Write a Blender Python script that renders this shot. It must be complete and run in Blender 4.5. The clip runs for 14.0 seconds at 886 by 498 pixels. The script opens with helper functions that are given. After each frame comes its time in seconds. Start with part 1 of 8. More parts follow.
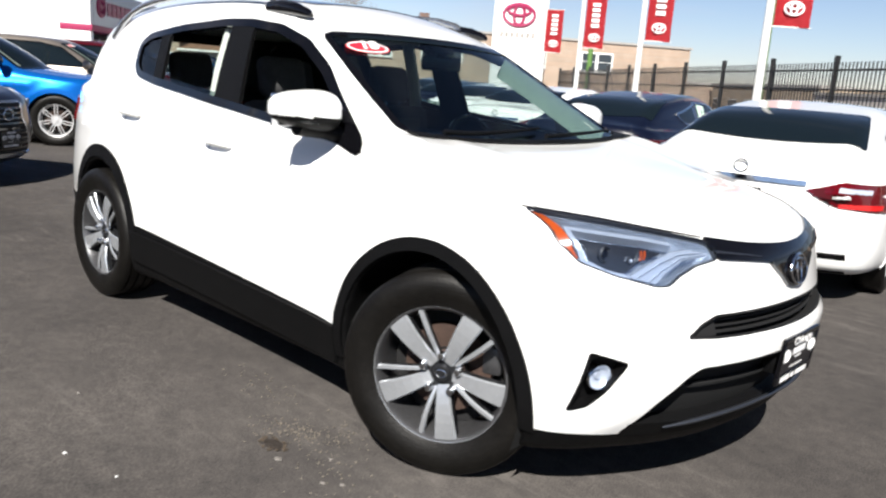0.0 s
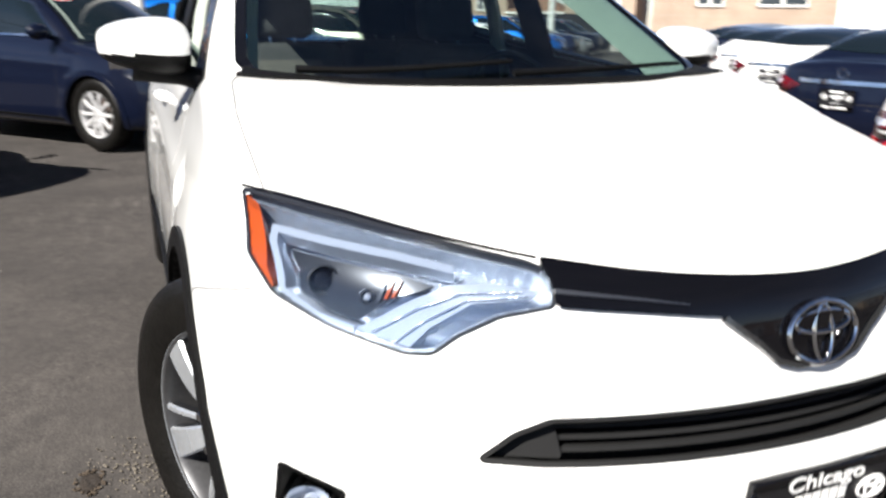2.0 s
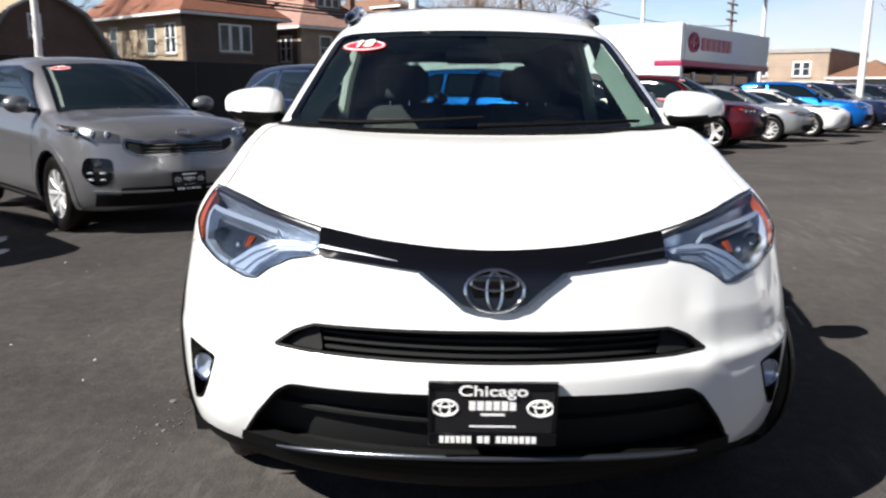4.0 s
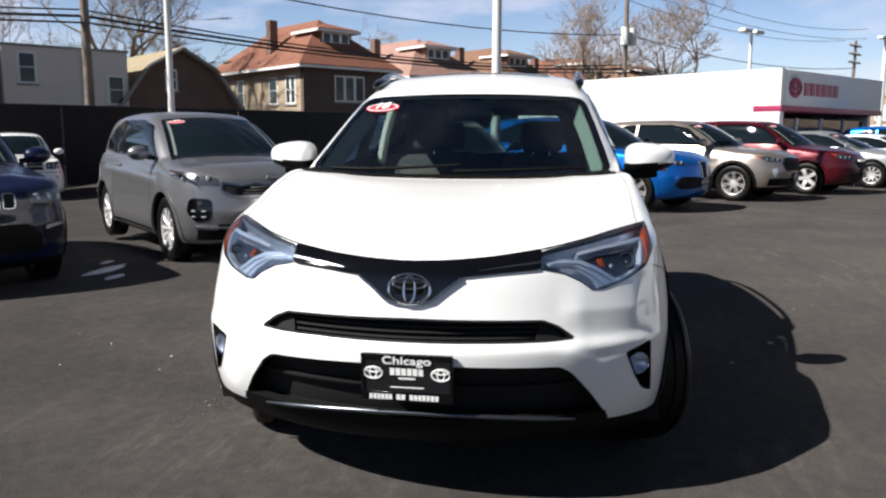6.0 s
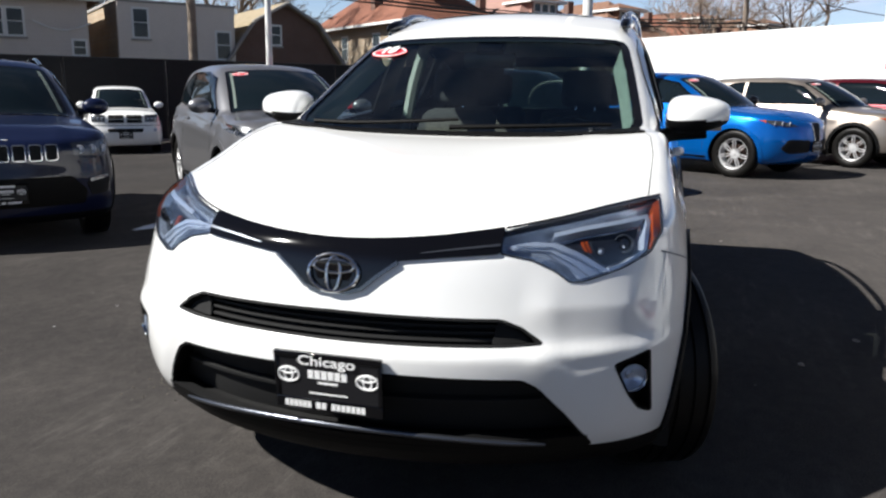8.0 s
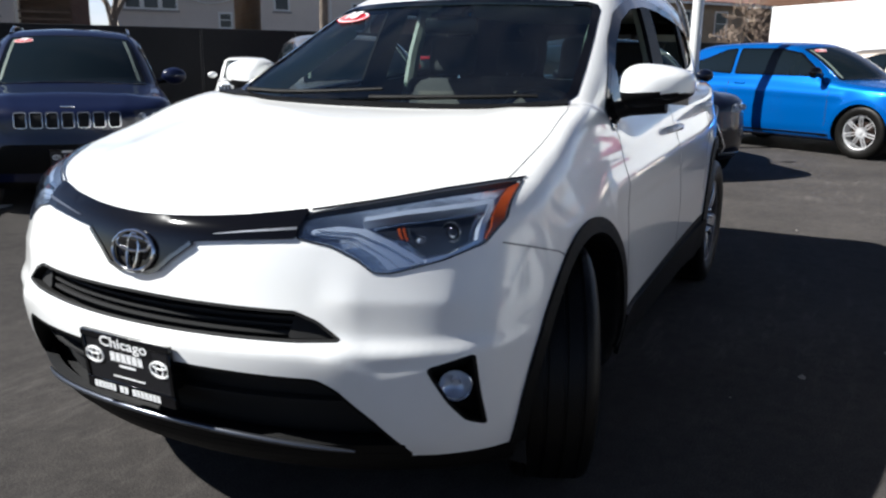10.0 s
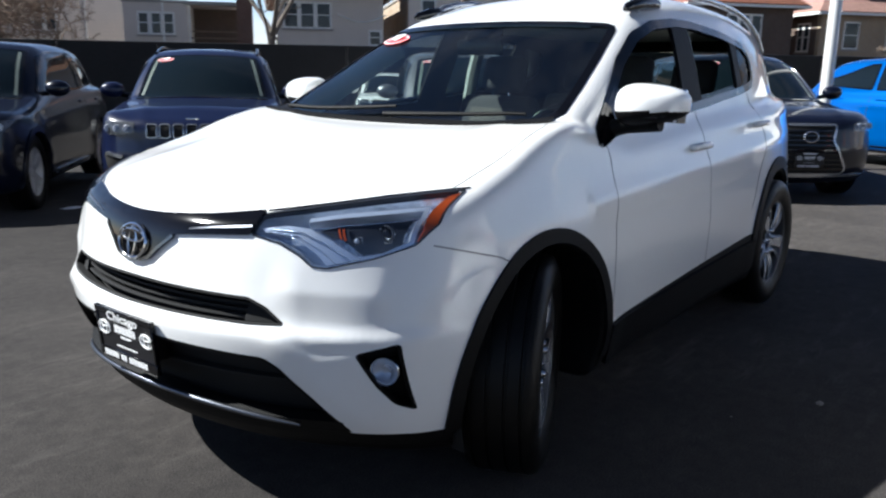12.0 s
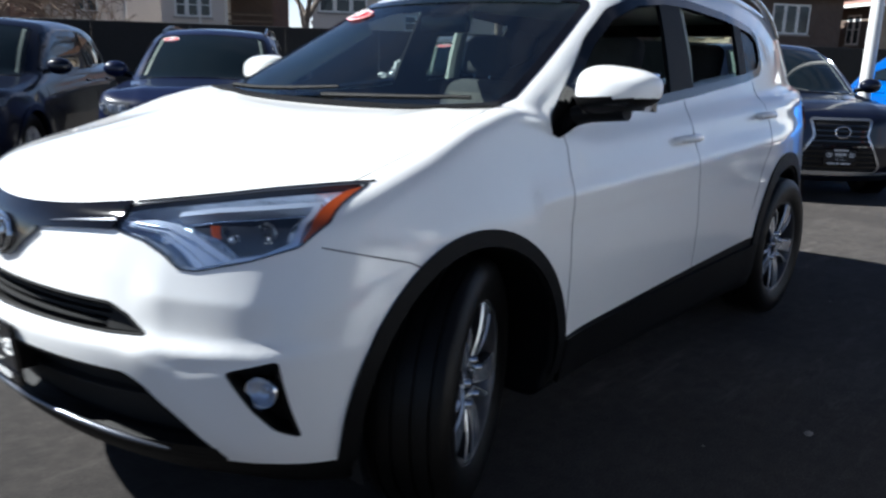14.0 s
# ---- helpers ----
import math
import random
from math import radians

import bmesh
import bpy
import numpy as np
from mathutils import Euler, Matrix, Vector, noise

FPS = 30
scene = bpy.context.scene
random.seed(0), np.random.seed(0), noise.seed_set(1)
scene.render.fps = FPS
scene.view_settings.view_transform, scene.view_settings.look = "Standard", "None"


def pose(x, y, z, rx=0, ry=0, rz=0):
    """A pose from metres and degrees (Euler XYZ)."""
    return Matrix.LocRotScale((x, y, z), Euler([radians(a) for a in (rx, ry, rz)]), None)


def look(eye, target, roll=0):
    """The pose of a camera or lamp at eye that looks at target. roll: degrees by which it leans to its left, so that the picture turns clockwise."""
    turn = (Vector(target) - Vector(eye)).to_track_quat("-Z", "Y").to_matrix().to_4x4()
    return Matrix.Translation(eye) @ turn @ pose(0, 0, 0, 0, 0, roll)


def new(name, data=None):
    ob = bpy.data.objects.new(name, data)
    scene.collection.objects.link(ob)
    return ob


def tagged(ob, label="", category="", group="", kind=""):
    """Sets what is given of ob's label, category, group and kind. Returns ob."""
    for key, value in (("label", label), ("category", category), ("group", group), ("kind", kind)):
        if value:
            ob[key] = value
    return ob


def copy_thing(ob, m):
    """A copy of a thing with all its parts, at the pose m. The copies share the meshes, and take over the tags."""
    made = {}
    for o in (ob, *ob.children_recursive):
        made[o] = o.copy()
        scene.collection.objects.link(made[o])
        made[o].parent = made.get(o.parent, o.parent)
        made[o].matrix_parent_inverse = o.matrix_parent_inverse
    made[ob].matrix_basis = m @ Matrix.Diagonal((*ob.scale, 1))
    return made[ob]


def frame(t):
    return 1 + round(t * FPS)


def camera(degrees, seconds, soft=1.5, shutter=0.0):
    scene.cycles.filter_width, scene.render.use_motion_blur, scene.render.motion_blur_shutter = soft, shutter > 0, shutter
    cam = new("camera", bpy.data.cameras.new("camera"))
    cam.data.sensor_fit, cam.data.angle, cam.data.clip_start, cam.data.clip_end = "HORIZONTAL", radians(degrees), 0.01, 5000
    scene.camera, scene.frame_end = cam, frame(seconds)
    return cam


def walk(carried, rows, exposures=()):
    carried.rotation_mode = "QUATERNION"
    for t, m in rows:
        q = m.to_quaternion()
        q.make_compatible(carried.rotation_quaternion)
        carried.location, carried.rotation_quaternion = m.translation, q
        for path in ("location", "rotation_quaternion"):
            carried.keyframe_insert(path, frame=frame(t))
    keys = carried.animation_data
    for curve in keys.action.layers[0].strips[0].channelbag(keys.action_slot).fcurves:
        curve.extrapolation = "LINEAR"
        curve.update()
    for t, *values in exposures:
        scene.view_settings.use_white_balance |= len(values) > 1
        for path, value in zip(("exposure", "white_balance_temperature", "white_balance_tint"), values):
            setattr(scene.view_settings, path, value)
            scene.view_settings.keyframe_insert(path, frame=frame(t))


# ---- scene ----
cam = camera(59.5, 14.0, soft=2.3, shutter=0.5)
PATH = [
    (0, (1.731, -2.62, 1.313), (0.387, -1.2, 0.893), 4.1),
    (0.5, (1.757, -2.224, 1.299), (0.337, -0.898, 0.824), 2.1),
    (1, (1.711, -1.778, 1.256), (0.236, -0.572, 0.647), 1.4),
    (1.5, (1.652, -1.324, 1.251), (0.102, -0.216, 0.644), 1.6),
    (2, (1.683, -0.944, 1.24), (-0.1, -0.227, 0.688), 0.9),
    (2.5, (1.902, -0.745, 1.254), (0.021, -0.225, 0.818), 1.5),
    (3, (2.172, -0.516, 1.243), (0.241, -0.204, 0.826), 1.8),
    (5.5, (3.155, 0.406, 1.275), (1.196, 0.15, 0.964), -0.4),
    (6, (3.287, 0.521, 1.285), (1.332, 0.215, 0.995), 0.2),
    (6.5, (3.238, 0.651, 1.282), (1.295, 0.284, 0.987), -0.6),
    (7, (3.116, 0.788, 1.271), (1.209, 0.273, 0.962), -0.9),
    (7.5, (2.917, 0.839, 1.247), (1.033, 0.282, 0.875), -0.3),
    (8, (2.648, 0.867, 1.252), (0.771, 0.301, 0.856), 0.7),
    (8.5, (2.46, 1.0, 1.243), (0.604, 0.375, 0.838), 0.9),
    (9, (2.276, 1.185, 1.237), (0.473, 0.441, 0.793), 0.8),
    (11.5, (2.073, 1.98, 1.268), (0.456, 0.886, 0.834), 1.0),
    (12, (2.022, 2.098, 1.27), (0.49, 0.889, 0.833), 0.8),
    (12.5, (1.965, 2.2, 1.271), (0.492, 0.92, 0.832), 0.8),
    (13, (1.922, 2.252, 1.268), (0.475, 0.937, 0.843), 1.1),
    (13.5, (1.835, 2.252, 1.266), (0.403, 0.922, 0.842), 1.2),
    (14, (1.567, 2.159, 1.246), (0.1, 0.882, 0.777), 1.8),
]
EXPOSURES = [(0.0, 1.06, 6420, 10), (0.5, 1.18, 6480, 10), (1.5, 1.32, 6500, 10), (2.2, 1.29, 6500, 10), (3.0, 1.20, 6430, 10), (5.5, 0.83, 6400, 10), (9.0, 0.89, 6210, 9), (11.5, 1.18, 5970, 8), (14.0, 1.25, 5870, 7)]
walk(cam, [(t, look(eye, target, roll)) for t, eye, target, roll in PATH], exposures=EXPOSURES)

# ---- light ----
SUN_AZ, SUN_EL = radians(146.3), radians(41.8)
world = bpy.data.worlds.new("sky")
scene.world = world
world.use_nodes = True
wn, wl = world.node_tree.nodes, world.node_tree.links
wn.clear()
sky = wn.new("ShaderNodeTexSky")
sky.sky_type = "NISHITA"
sky.sun_disc = False
sky.sun_elevation, sky.sun_rotation = SUN_EL, SUN_AZ
sky.air_density, sky.dust_density, sky.ozone_density = 1.0, 0.15, 3.0
wco = wn.new("ShaderNodeTexCoord")
wmap = wn.new("ShaderNodeMapping")
wmap.inputs["Scale"].default_value = (2.2, 2.2, 7.0)
wnoise = wn.new("ShaderNodeTexNoise")
wnoise.inputs["Scale"].default_value = 1.6
wnoise.inputs["Detail"].default_value = 7
wnoise.inputs["Roughness"].default_value = 0.6
wramp = wn.new("ShaderNodeValToRGB")
wramp.color_ramp.elements[0].position, wramp.color_ramp.elements[1].position = 0.47, 0.70
wmix = wn.new("ShaderNodeMixRGB")
wmix.inputs[2].default_value = (7.0, 7.3, 7.9, 1)
wmul = wn.new("ShaderNodeMath")
wmul.operation = "MULTIPLY"
wmul.inputs[1].default_value = 0.65
bg = wn.new("ShaderNodeBackground")
bg.inputs["Strength"].default_value = 0.058
wout = wn.new("ShaderNodeOutputWorld")
wl.new(wco.outputs["Generated"], wmap.inputs["Vector"])
wl.new(wmap.outputs[0], wnoise.inputs["Vector"])
wl.new(wnoise.outputs["Fac"], wramp.inputs[0])
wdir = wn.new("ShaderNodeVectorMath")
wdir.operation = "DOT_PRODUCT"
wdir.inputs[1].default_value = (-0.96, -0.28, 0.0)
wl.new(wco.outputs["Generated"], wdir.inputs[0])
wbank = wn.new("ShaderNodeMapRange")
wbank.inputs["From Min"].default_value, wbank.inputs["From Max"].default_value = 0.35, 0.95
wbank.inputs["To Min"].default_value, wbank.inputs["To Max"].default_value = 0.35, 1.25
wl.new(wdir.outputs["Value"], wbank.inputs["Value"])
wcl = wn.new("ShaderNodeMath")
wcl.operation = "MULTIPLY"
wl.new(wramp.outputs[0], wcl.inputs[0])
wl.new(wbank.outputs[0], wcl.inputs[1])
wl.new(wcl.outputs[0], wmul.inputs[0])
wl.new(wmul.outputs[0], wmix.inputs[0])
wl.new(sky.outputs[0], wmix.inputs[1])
wsep = wn.new("ShaderNodeSeparateXYZ")
wl.new(wco.outputs["Generated"], wsep.inputs[0])
whaze = wn.new("ShaderNodeMapRange")
whaze.interpolation_type = "SMOOTHERSTEP"
whaze.inputs["From Min"].default_value, whaze.inputs["From Max"].default_value = 0.0, 0.75
whaze.inputs["To Min"].default_value, whaze.inputs["To Max"].default_value = 1.25, 0.36
wl.new(wsep.outputs["Z"], whaze.inputs["Value"])
wscale = wn.new("ShaderNodeVectorMath")
wscale.operation = "SCALE"
wl.new(wmix.outputs[0], wscale.inputs[0])
wl.new(whaze.outputs[0], wscale.inputs["Scale"])
wtint = wn.new("ShaderNodeVectorMath")
wtint.operation = "MULTIPLY"
wtint.inputs[1].default_value = (1.03, 0.96, 1.03)
wside = wn.new("ShaderNodeMapRange")
wside.inputs["From Min"].default_value, wside.inputs["From Max"].default_value = 0.40, 0.90
wside.inputs["To Min"].default_value, wside.inputs["To Max"].default_value = 0.68, 1.0
wl.new(wdir.outputs["Value"], wside.inputs["Value"])
wsc2 = wn.new("ShaderNodeVectorMath")
wsc2.operation = "SCALE"
wl.new(wscale.outputs[0], wsc2.inputs[0])
wl.new(wside.outputs[0], wsc2.inputs["Scale"])
wl.new(wsc2.outputs[0], wtint.inputs[0])
wl.new(wtint.outputs[0], bg.inputs[0])
wl.new(bg.outputs[0], wout.inputs[0])
sun_lamp = bpy.data.lights.new("sun", "SUN")
sun_lamp.energy, sun_lamp.angle, sun_lamp.color = 5.0, radians(0.53), (1.0, 0.955, 0.88)
sun = new("sun", sun_lamp)
sun.matrix_world = look((40, -60, 64), (0, 0, 0))


# ---- materials ----
def mat(name, colour, rough=0.5, metal=0.0, coat=0.0, vary=0.0, scale=6.0, bump=0.0, bump_scale=60.0, alpha=1.0, trans=0.0, emit=None, spec=0.5, obrand=0.0, ior=1.45):
    m = bpy.data.materials.new(name)
    m.use_nodes = True
    nt = m.node_tree
    b = nt.nodes["Principled BSDF"]
    b.inputs["Base Color"].default_value = (*colour, 1)
    b.inputs["Roughness"].default_value = rough
    b.inputs["Metallic"].default_value = metal
    b.inputs["Coat Weight"].default_value = coat
    b.inputs["Coat Roughness"].default_value = 0.02
    b.inputs["Alpha"].default_value = alpha
    b.inputs["Transmission Weight"].default_value = trans
    b.inputs["Specular IOR Level"].default_value = spec
    b.inputs["IOR"].default_value = ior
    if emit:
        b.inputs["Emission Color"].default_value = (*emit[:3], 1)
        b.inputs["Emission Strength"].default_value = emit[3]
    co = nt.nodes.new("ShaderNodeTexCoord")
    if vary or obrand:
        n1 = nt.nodes.new("ShaderNodeTexNoise")
        n1.inputs["Scale"].default_value = scale
        n1.inputs["Detail"].default_value = 6
        nt.links.new(co.outputs["Object"], n1.inputs["Vector"])
        n2 = nt.nodes.new("ShaderNodeTexNoise")
        n2.inputs["Scale"].default_value = scale * 9
        n2.inputs["Detail"].default_value = 3
        nt.links.new(co.outputs["Object"], n2.inputs["Vector"])
        add = nt.nodes.new("ShaderNodeMath")
        add.operation = "ADD"
        nt.links.new(n1.outputs["Fac"], add.inputs[0])
        nt.links.new(n2.outputs["Fac"], add.inputs[1])
        mr = nt.nodes.new("ShaderNodeMapRange")
        mr.inputs["From Min"].default_value, mr.inputs["From Max"].default_value = 0.65, 1.35
        mr.inputs["To Min"].default_value, mr.inputs["To Max"].default_value = 1 - vary, 1 + vary
        nt.links.new(add.outputs[0], mr.inputs["Value"])
        hsv = nt.nodes.new("ShaderNodeHueSaturation")
        hsv.inputs["Color"].default_value = (*colour, 1)
        val = mr.outputs[0]
        if obrand:
            oi = nt.nodes.new("ShaderNodeObjectInfo")
            r2 = nt.nodes.new("ShaderNodeMapRange")
            r2.inputs["To Min"].default_value, r2.inputs["To Max"].default_value = 1 - obrand, 1 + obrand
            nt.links.new(oi.outputs["Random"], r2.inputs["Value"])
            mu = nt.nodes.new("ShaderNodeMath")
            mu.operation = "MULTIPLY"
            nt.links.new(val, mu.inputs[0])
            nt.links.new(r2.outputs[0], mu.inputs[1])
            val = mu.outputs[0]
        nt.links.new(val, hsv.inputs["Value"])
        nt.links.new(hsv.outputs[0], b.inputs["Base Color"])
    if bump:
        nb = nt.nodes.new("ShaderNodeTexNoise")
        nb.inputs["Scale"].default_value = bump_scale
        nb.inputs["Detail"].default_value = 4
        nt.links.new(co.outputs["Object"], nb.inputs["Vector"])
        bn = nt.nodes.new("ShaderNodeBump")
        bn.inputs["Strength"].default_value = bump
        bn.inputs["Distance"].default_value = 0.01
        nt.links.new(nb.outputs["Fac"], bn.inputs["Height"])
        nt.links.new(bn.outputs[0], b.inputs["Normal"])
    return m


def glass_mat(name, tint, gloss_rough=0.01, clear=0.8, low=0.05, high=0.40):
    """Thin sheet glass: a tinted see-through layer under a Fresnel gloss."""
    m = bpy.data.materials.new(name)
    m.use_nodes = True
    nt = m.node_tree
    nt.nodes.clear()
    out = nt.nodes.new("ShaderNodeOutputMaterial")
    tr = nt.nodes.new("ShaderNodeBsdfTransparent")
    tr.inputs[0].default_value = (*[clear * c for c in tint], 1)
    gl = nt.nodes.new("ShaderNodeBsdfGlossy")
    gl.inputs["Roughness"].default_value = gloss_rough
    lw = nt.nodes.new("ShaderNodeLayerWeight")
    lw.inputs["Blend"].default_value = 0.5
    pw = nt.nodes.new("ShaderNodeMath")
    pw.operation = "POWER"
    pw.inputs[1].default_value = 4.5
    nt.links.new(lw.outputs["Facing"], pw.inputs[0])
    fr = nt.nodes.new("ShaderNodeMapRange")
    fr.inputs["To Min"].default_value, fr.inputs["To Max"].default_value = low, high
    nt.links.new(pw.outputs[0], fr.inputs["Value"])
    mx = nt.nodes.new("ShaderNodeMixShader")
    nt.links.new(fr.outputs[0], mx.inputs[0])
    nt.links.new(tr.outputs[0], mx.inputs[1])
    nt.links.new(gl.outputs[0], mx.inputs[2])
    nt.links.new(mx.outputs[0], out.inputs["Surface"])
    return m


M = {}
M["white"] = mat("white_paint", (0.86, 0.86, 0.85), 0.30, coat=1.0, vary=0.01, scale=3)
M["cladding"] = mat("black_cladding", (0.0030, 0.0030, 0.0033), 0.55, spec=0.18, vary=0.2, scale=20, bump=0.15, bump_scale=400)
M["gloss_black"] = mat("gloss_black", (0.003, 0.003, 0.004), 0.06, coat=0.2)
M["dark_in"] = mat("lining", (0.005, 0.005, 0.0055), 0.8, vary=0.2, scale=10)
M["rubber"] = mat("rubber", (0.0048, 0.0043, 0.0038), 0.44, spec=0.26, vary=0.45, scale=9, bump=0.2, bump_scale=150)
M["alloy"] = mat("machined_alloy", (0.56, 0.585, 0.62), 0.27, metal=0.72, vary=0.08, scale=15)
M["alloy_dark"] = mat("grey_alloy", (0.022, 0.023, 0.026), 0.4, metal=0.5, vary=0.15, scale=15)
M["silver_alloy"] = mat("silver_alloy", (0.60, 0.60, 0.61), 0.32, metal=0.35, vary=0.08, scale=15)
M["rust"] = mat("rusted_iron", (0.06, 0.038, 0.03), 0.7, metal=0.4, vary=0.4, scale=20)
M["barrel"] = mat("grey_wheel_barrel", (0.10, 0.10, 0.105), 0.35, metal=0.7, vary=0.15, scale=12)
M["chrome"] = mat("chrome", (0.75, 0.76, 0.78), 0.07, metal=1.0)
M["satin"] = mat("satin_silver", (0.5, 0.52, 0.55), 0.25, metal=0.9)
M["bar_silver"] = mat("silver_trim", (0.14, 0.15, 0.175), 0.30, metal=0.9)
M["dark_chrome"] = mat("dark_chrome", (0.16, 0.165, 0.175), 0.15, metal=0.9)
M["amber"] = mat("amber_lens", (0.40, 0.062, 0.010), 0.2, coat=0.4)
M["red_lens"] = mat("red_lens", (0.085, 0.002, 0.005), 0.10, coat=0.8)
M["clear_lens"] = glass_mat("clear_lens", (0.93, 0.96, 1.0), clear=0.95)
M["lamp_silver"] = mat("lamp_reflector", (0.66, 0.70, 0.78), 0.2, metal=0.5)
M["lamp_grey"] = mat("lamp_housing", (0.66, 0.70, 0.76), 0.16, metal=0.75, bump=0.5, bump_scale=70)
M["lamp_mid"] = mat("smoked_lamp_housing", (0.12, 0.125, 0.135), 0.25, metal=0.7)
M["lamp_dark"] = mat("lamp_bezel", (0.02, 0.022, 0.028), 0.25)
M["glass"] = glass_mat("window_glass", (0.88, 0.97, 0.95), clear=0.86, low=0.13, high=0.62)
M["side_glass"] = glass_mat("side_window_glass", (0.80, 0.90, 0.88), clear=0.62, low=0.045, high=0.32)
M["glass_dark"] = glass_mat("privacy_glass", (0.3, 0.33, 0.34), clear=0.55)
M["car_glass"] = mat("dark_car_glass", (0.0055, 0.0095, 0.0125), 0.03, spec=0.50)
M["cloth"] = mat("black_seat_cloth", (0.05, 0.05, 0.052), 0.85, vary=0.25, scale=30, bump=0.2, bump_scale=300)
M["cloth_grey"] = mat("grey_seat_cloth", (0.10, 0.092, 0.082), 0.9, vary=0.2, scale=40, bump=0.2, bump_scale=300)
M["dash"] = mat("dash_plastic", (0.03, 0.032, 0.035), 0.6, bump=0.1, bump_scale=300)
M["headliner"] = mat("headliner", (0.42, 0.46, 0.42), 0.9, vary=0.05, scale=8)
M["sticker_red"] = mat("red_sticker", (0.62, 0.02, 0.04), 0.4)
M["sticker_white"] = mat("white_vinyl", (0.8, 0.8, 0.8), 0.4)
M["plate_black"] = mat("black_plate", (0.012, 0.012, 0.014), 0.3)
M["seam"] = mat("panel_gap", (0.22, 0.22, 0.22), 0.7)


# ---- mesh helpers ----
def mesh_of(name, verts, faces, mats, smooth=True, slots=None, parent=None, label=""):
    me = bpy.data.meshes.new(name)
    me.from_pydata([tuple(map(float, v)) for v in verts], [], [tuple(map(int, f)) for f in faces])
    for m in mats if isinstance(mats, (list, tuple)) else [mats]:
        me.materials.append(m)
    if slots is not None:
        me.polygons.foreach_set("material_index", np.asarray(slots, dtype=np.int32))
    if smooth:
        me.polygons.foreach_set("use_smooth", np.ones(len(me.polygons), dtype=bool))
    me.update()
    ob = new(name, me)
    if parent:
        ob.parent = parent
    if label:
        ob["label"] = label
    return ob


def part(name, bm, material, parent=None, label="", smooth=False):
    """A bmesh as one mesh object under a thing or a part."""
    me = bpy.data.meshes.new(name)
    bm.normal_update()
    bm.to_mesh(me)
    bm.free()
    for m in material if isinstance(material, (list, tuple)) else [material]:
        me.materials.append(m)
    if smooth:
        me.polygons.foreach_set("use_smooth", np.ones(len(me.polygons), dtype=bool))
        me.set_sharp_from_angle(angle=radians(38))
    ob = new(name, me)
    if parent:
        ob.parent = parent
    if label:
        ob["label"] = label
    return ob


def root(name, m=None):
    ob = new(name)
    ob.empty_display_size = 0.2
    if m is not None:
        ob.matrix_basis = m
    return ob


def add_box(bm, lo, hi, bevel=0.0, m=None, seg=1):
    vs = [bm.verts.new((x, y, z)) for x in (lo[0], hi[0]) for y in (lo[1], hi[1]) for z in (lo[2], hi[2])]
    fs = [bm.faces.new([vs[i] for i in q]) for q in ((0, 1, 3, 2), (4, 6, 7, 5), (0, 4, 5, 1), (2, 3, 7, 6), (0, 2, 6, 4), (1, 5, 7, 3))]
    if bevel:
        es = list({e for f in fs for e in f.edges})
        got = bmesh.ops.bevel(bm, geom=es, offset=bevel, segments=seg, affect="EDGES", profile=0.5)
        vs = list({v for f in got["faces"] for v in f.verts} | {v for v in vs if v.is_valid})
    if m is not None:
        bmesh.ops.transform(bm, matrix=m, verts=[v for v in vs if v.is_valid])
    return vs


def add_tube(bm, pts, radii, seg=8, caps=True):
    """A tube along points, with a radius for each."""
    pts = [Vector(p) for p in pts]
    rings = []
    side = None
    for i, p in enumerate(pts):
        d = (pts[min(i + 1, len(pts) - 1)] - pts[max(i - 1, 0)]).normalized()
        if side is None:
            side = d.orthogonal().normalized()
        side = (side - side.dot(d) * d).normalized()
        up = d.cross(side)
        r = float(radii[i] if isinstance(radii, (list, tuple)) else radii)
        rings.append([bm.verts.new(p + r * (math.cos(a) * side + math.sin(a) * up)) for a in (2 * math.pi * k / seg for k in range(seg))])
    for a, b in zip(rings, rings[1:]):
        for k in range(seg):
            bm.faces.new((a[k], a[(k + 1) % seg], b[(k + 1) % seg], b[k]))
    if caps:
        bm.faces.new(rings[0][::-1])
        bm.faces.new(rings[-1])
    return rings


def add_lathe(bm, prof, seg=48, axis="y", close=False):
    """A profile of (radius, along) turned round an axis."""
    rings = []
    for k in range(seg):
        a = 2 * math.pi * k / seg
        ring = []
        for r, h in prof:
            if axis == "y":
                ring.append(bm.verts.new((r * math.cos(a), h, r * math.sin(a))))
            elif axis == "x":
                ring.append(bm.verts.new((h, r * math.cos(a), r * math.sin(a))))
            else:
                ring.append(bm.verts.new((r * math.cos(a), r * math.sin(a), h)))
        rings.append(ring)
    n = len(prof)
    for k in range(seg):
        a, b = rings[k], rings[(k + 1) % seg]
        for i in range(n if close else n - 1):
            j = (i + 1) % n
            bm.faces.new((a[i], a[j], b[j], b[i]))
    return rings


def box_part(name, lo, hi, material, parent=None, bevel=0.0, m=None, label="", seg=2):
    bm = bmesh.new()
    add_box(bm, lo, hi, bevel, m, seg)
    return part(name, bm, material, parent, label, smooth=bevel > 0)


# ---- forms: smooth solids given by functions ----
def smax(a, b, r):
    h = np.maximum(r - np.abs(a - b), 0) / r
    return np.maximum(a, b) + h * h * r * 0.25


def smin(a, b, r):
    return -smax(-a, -b, r)


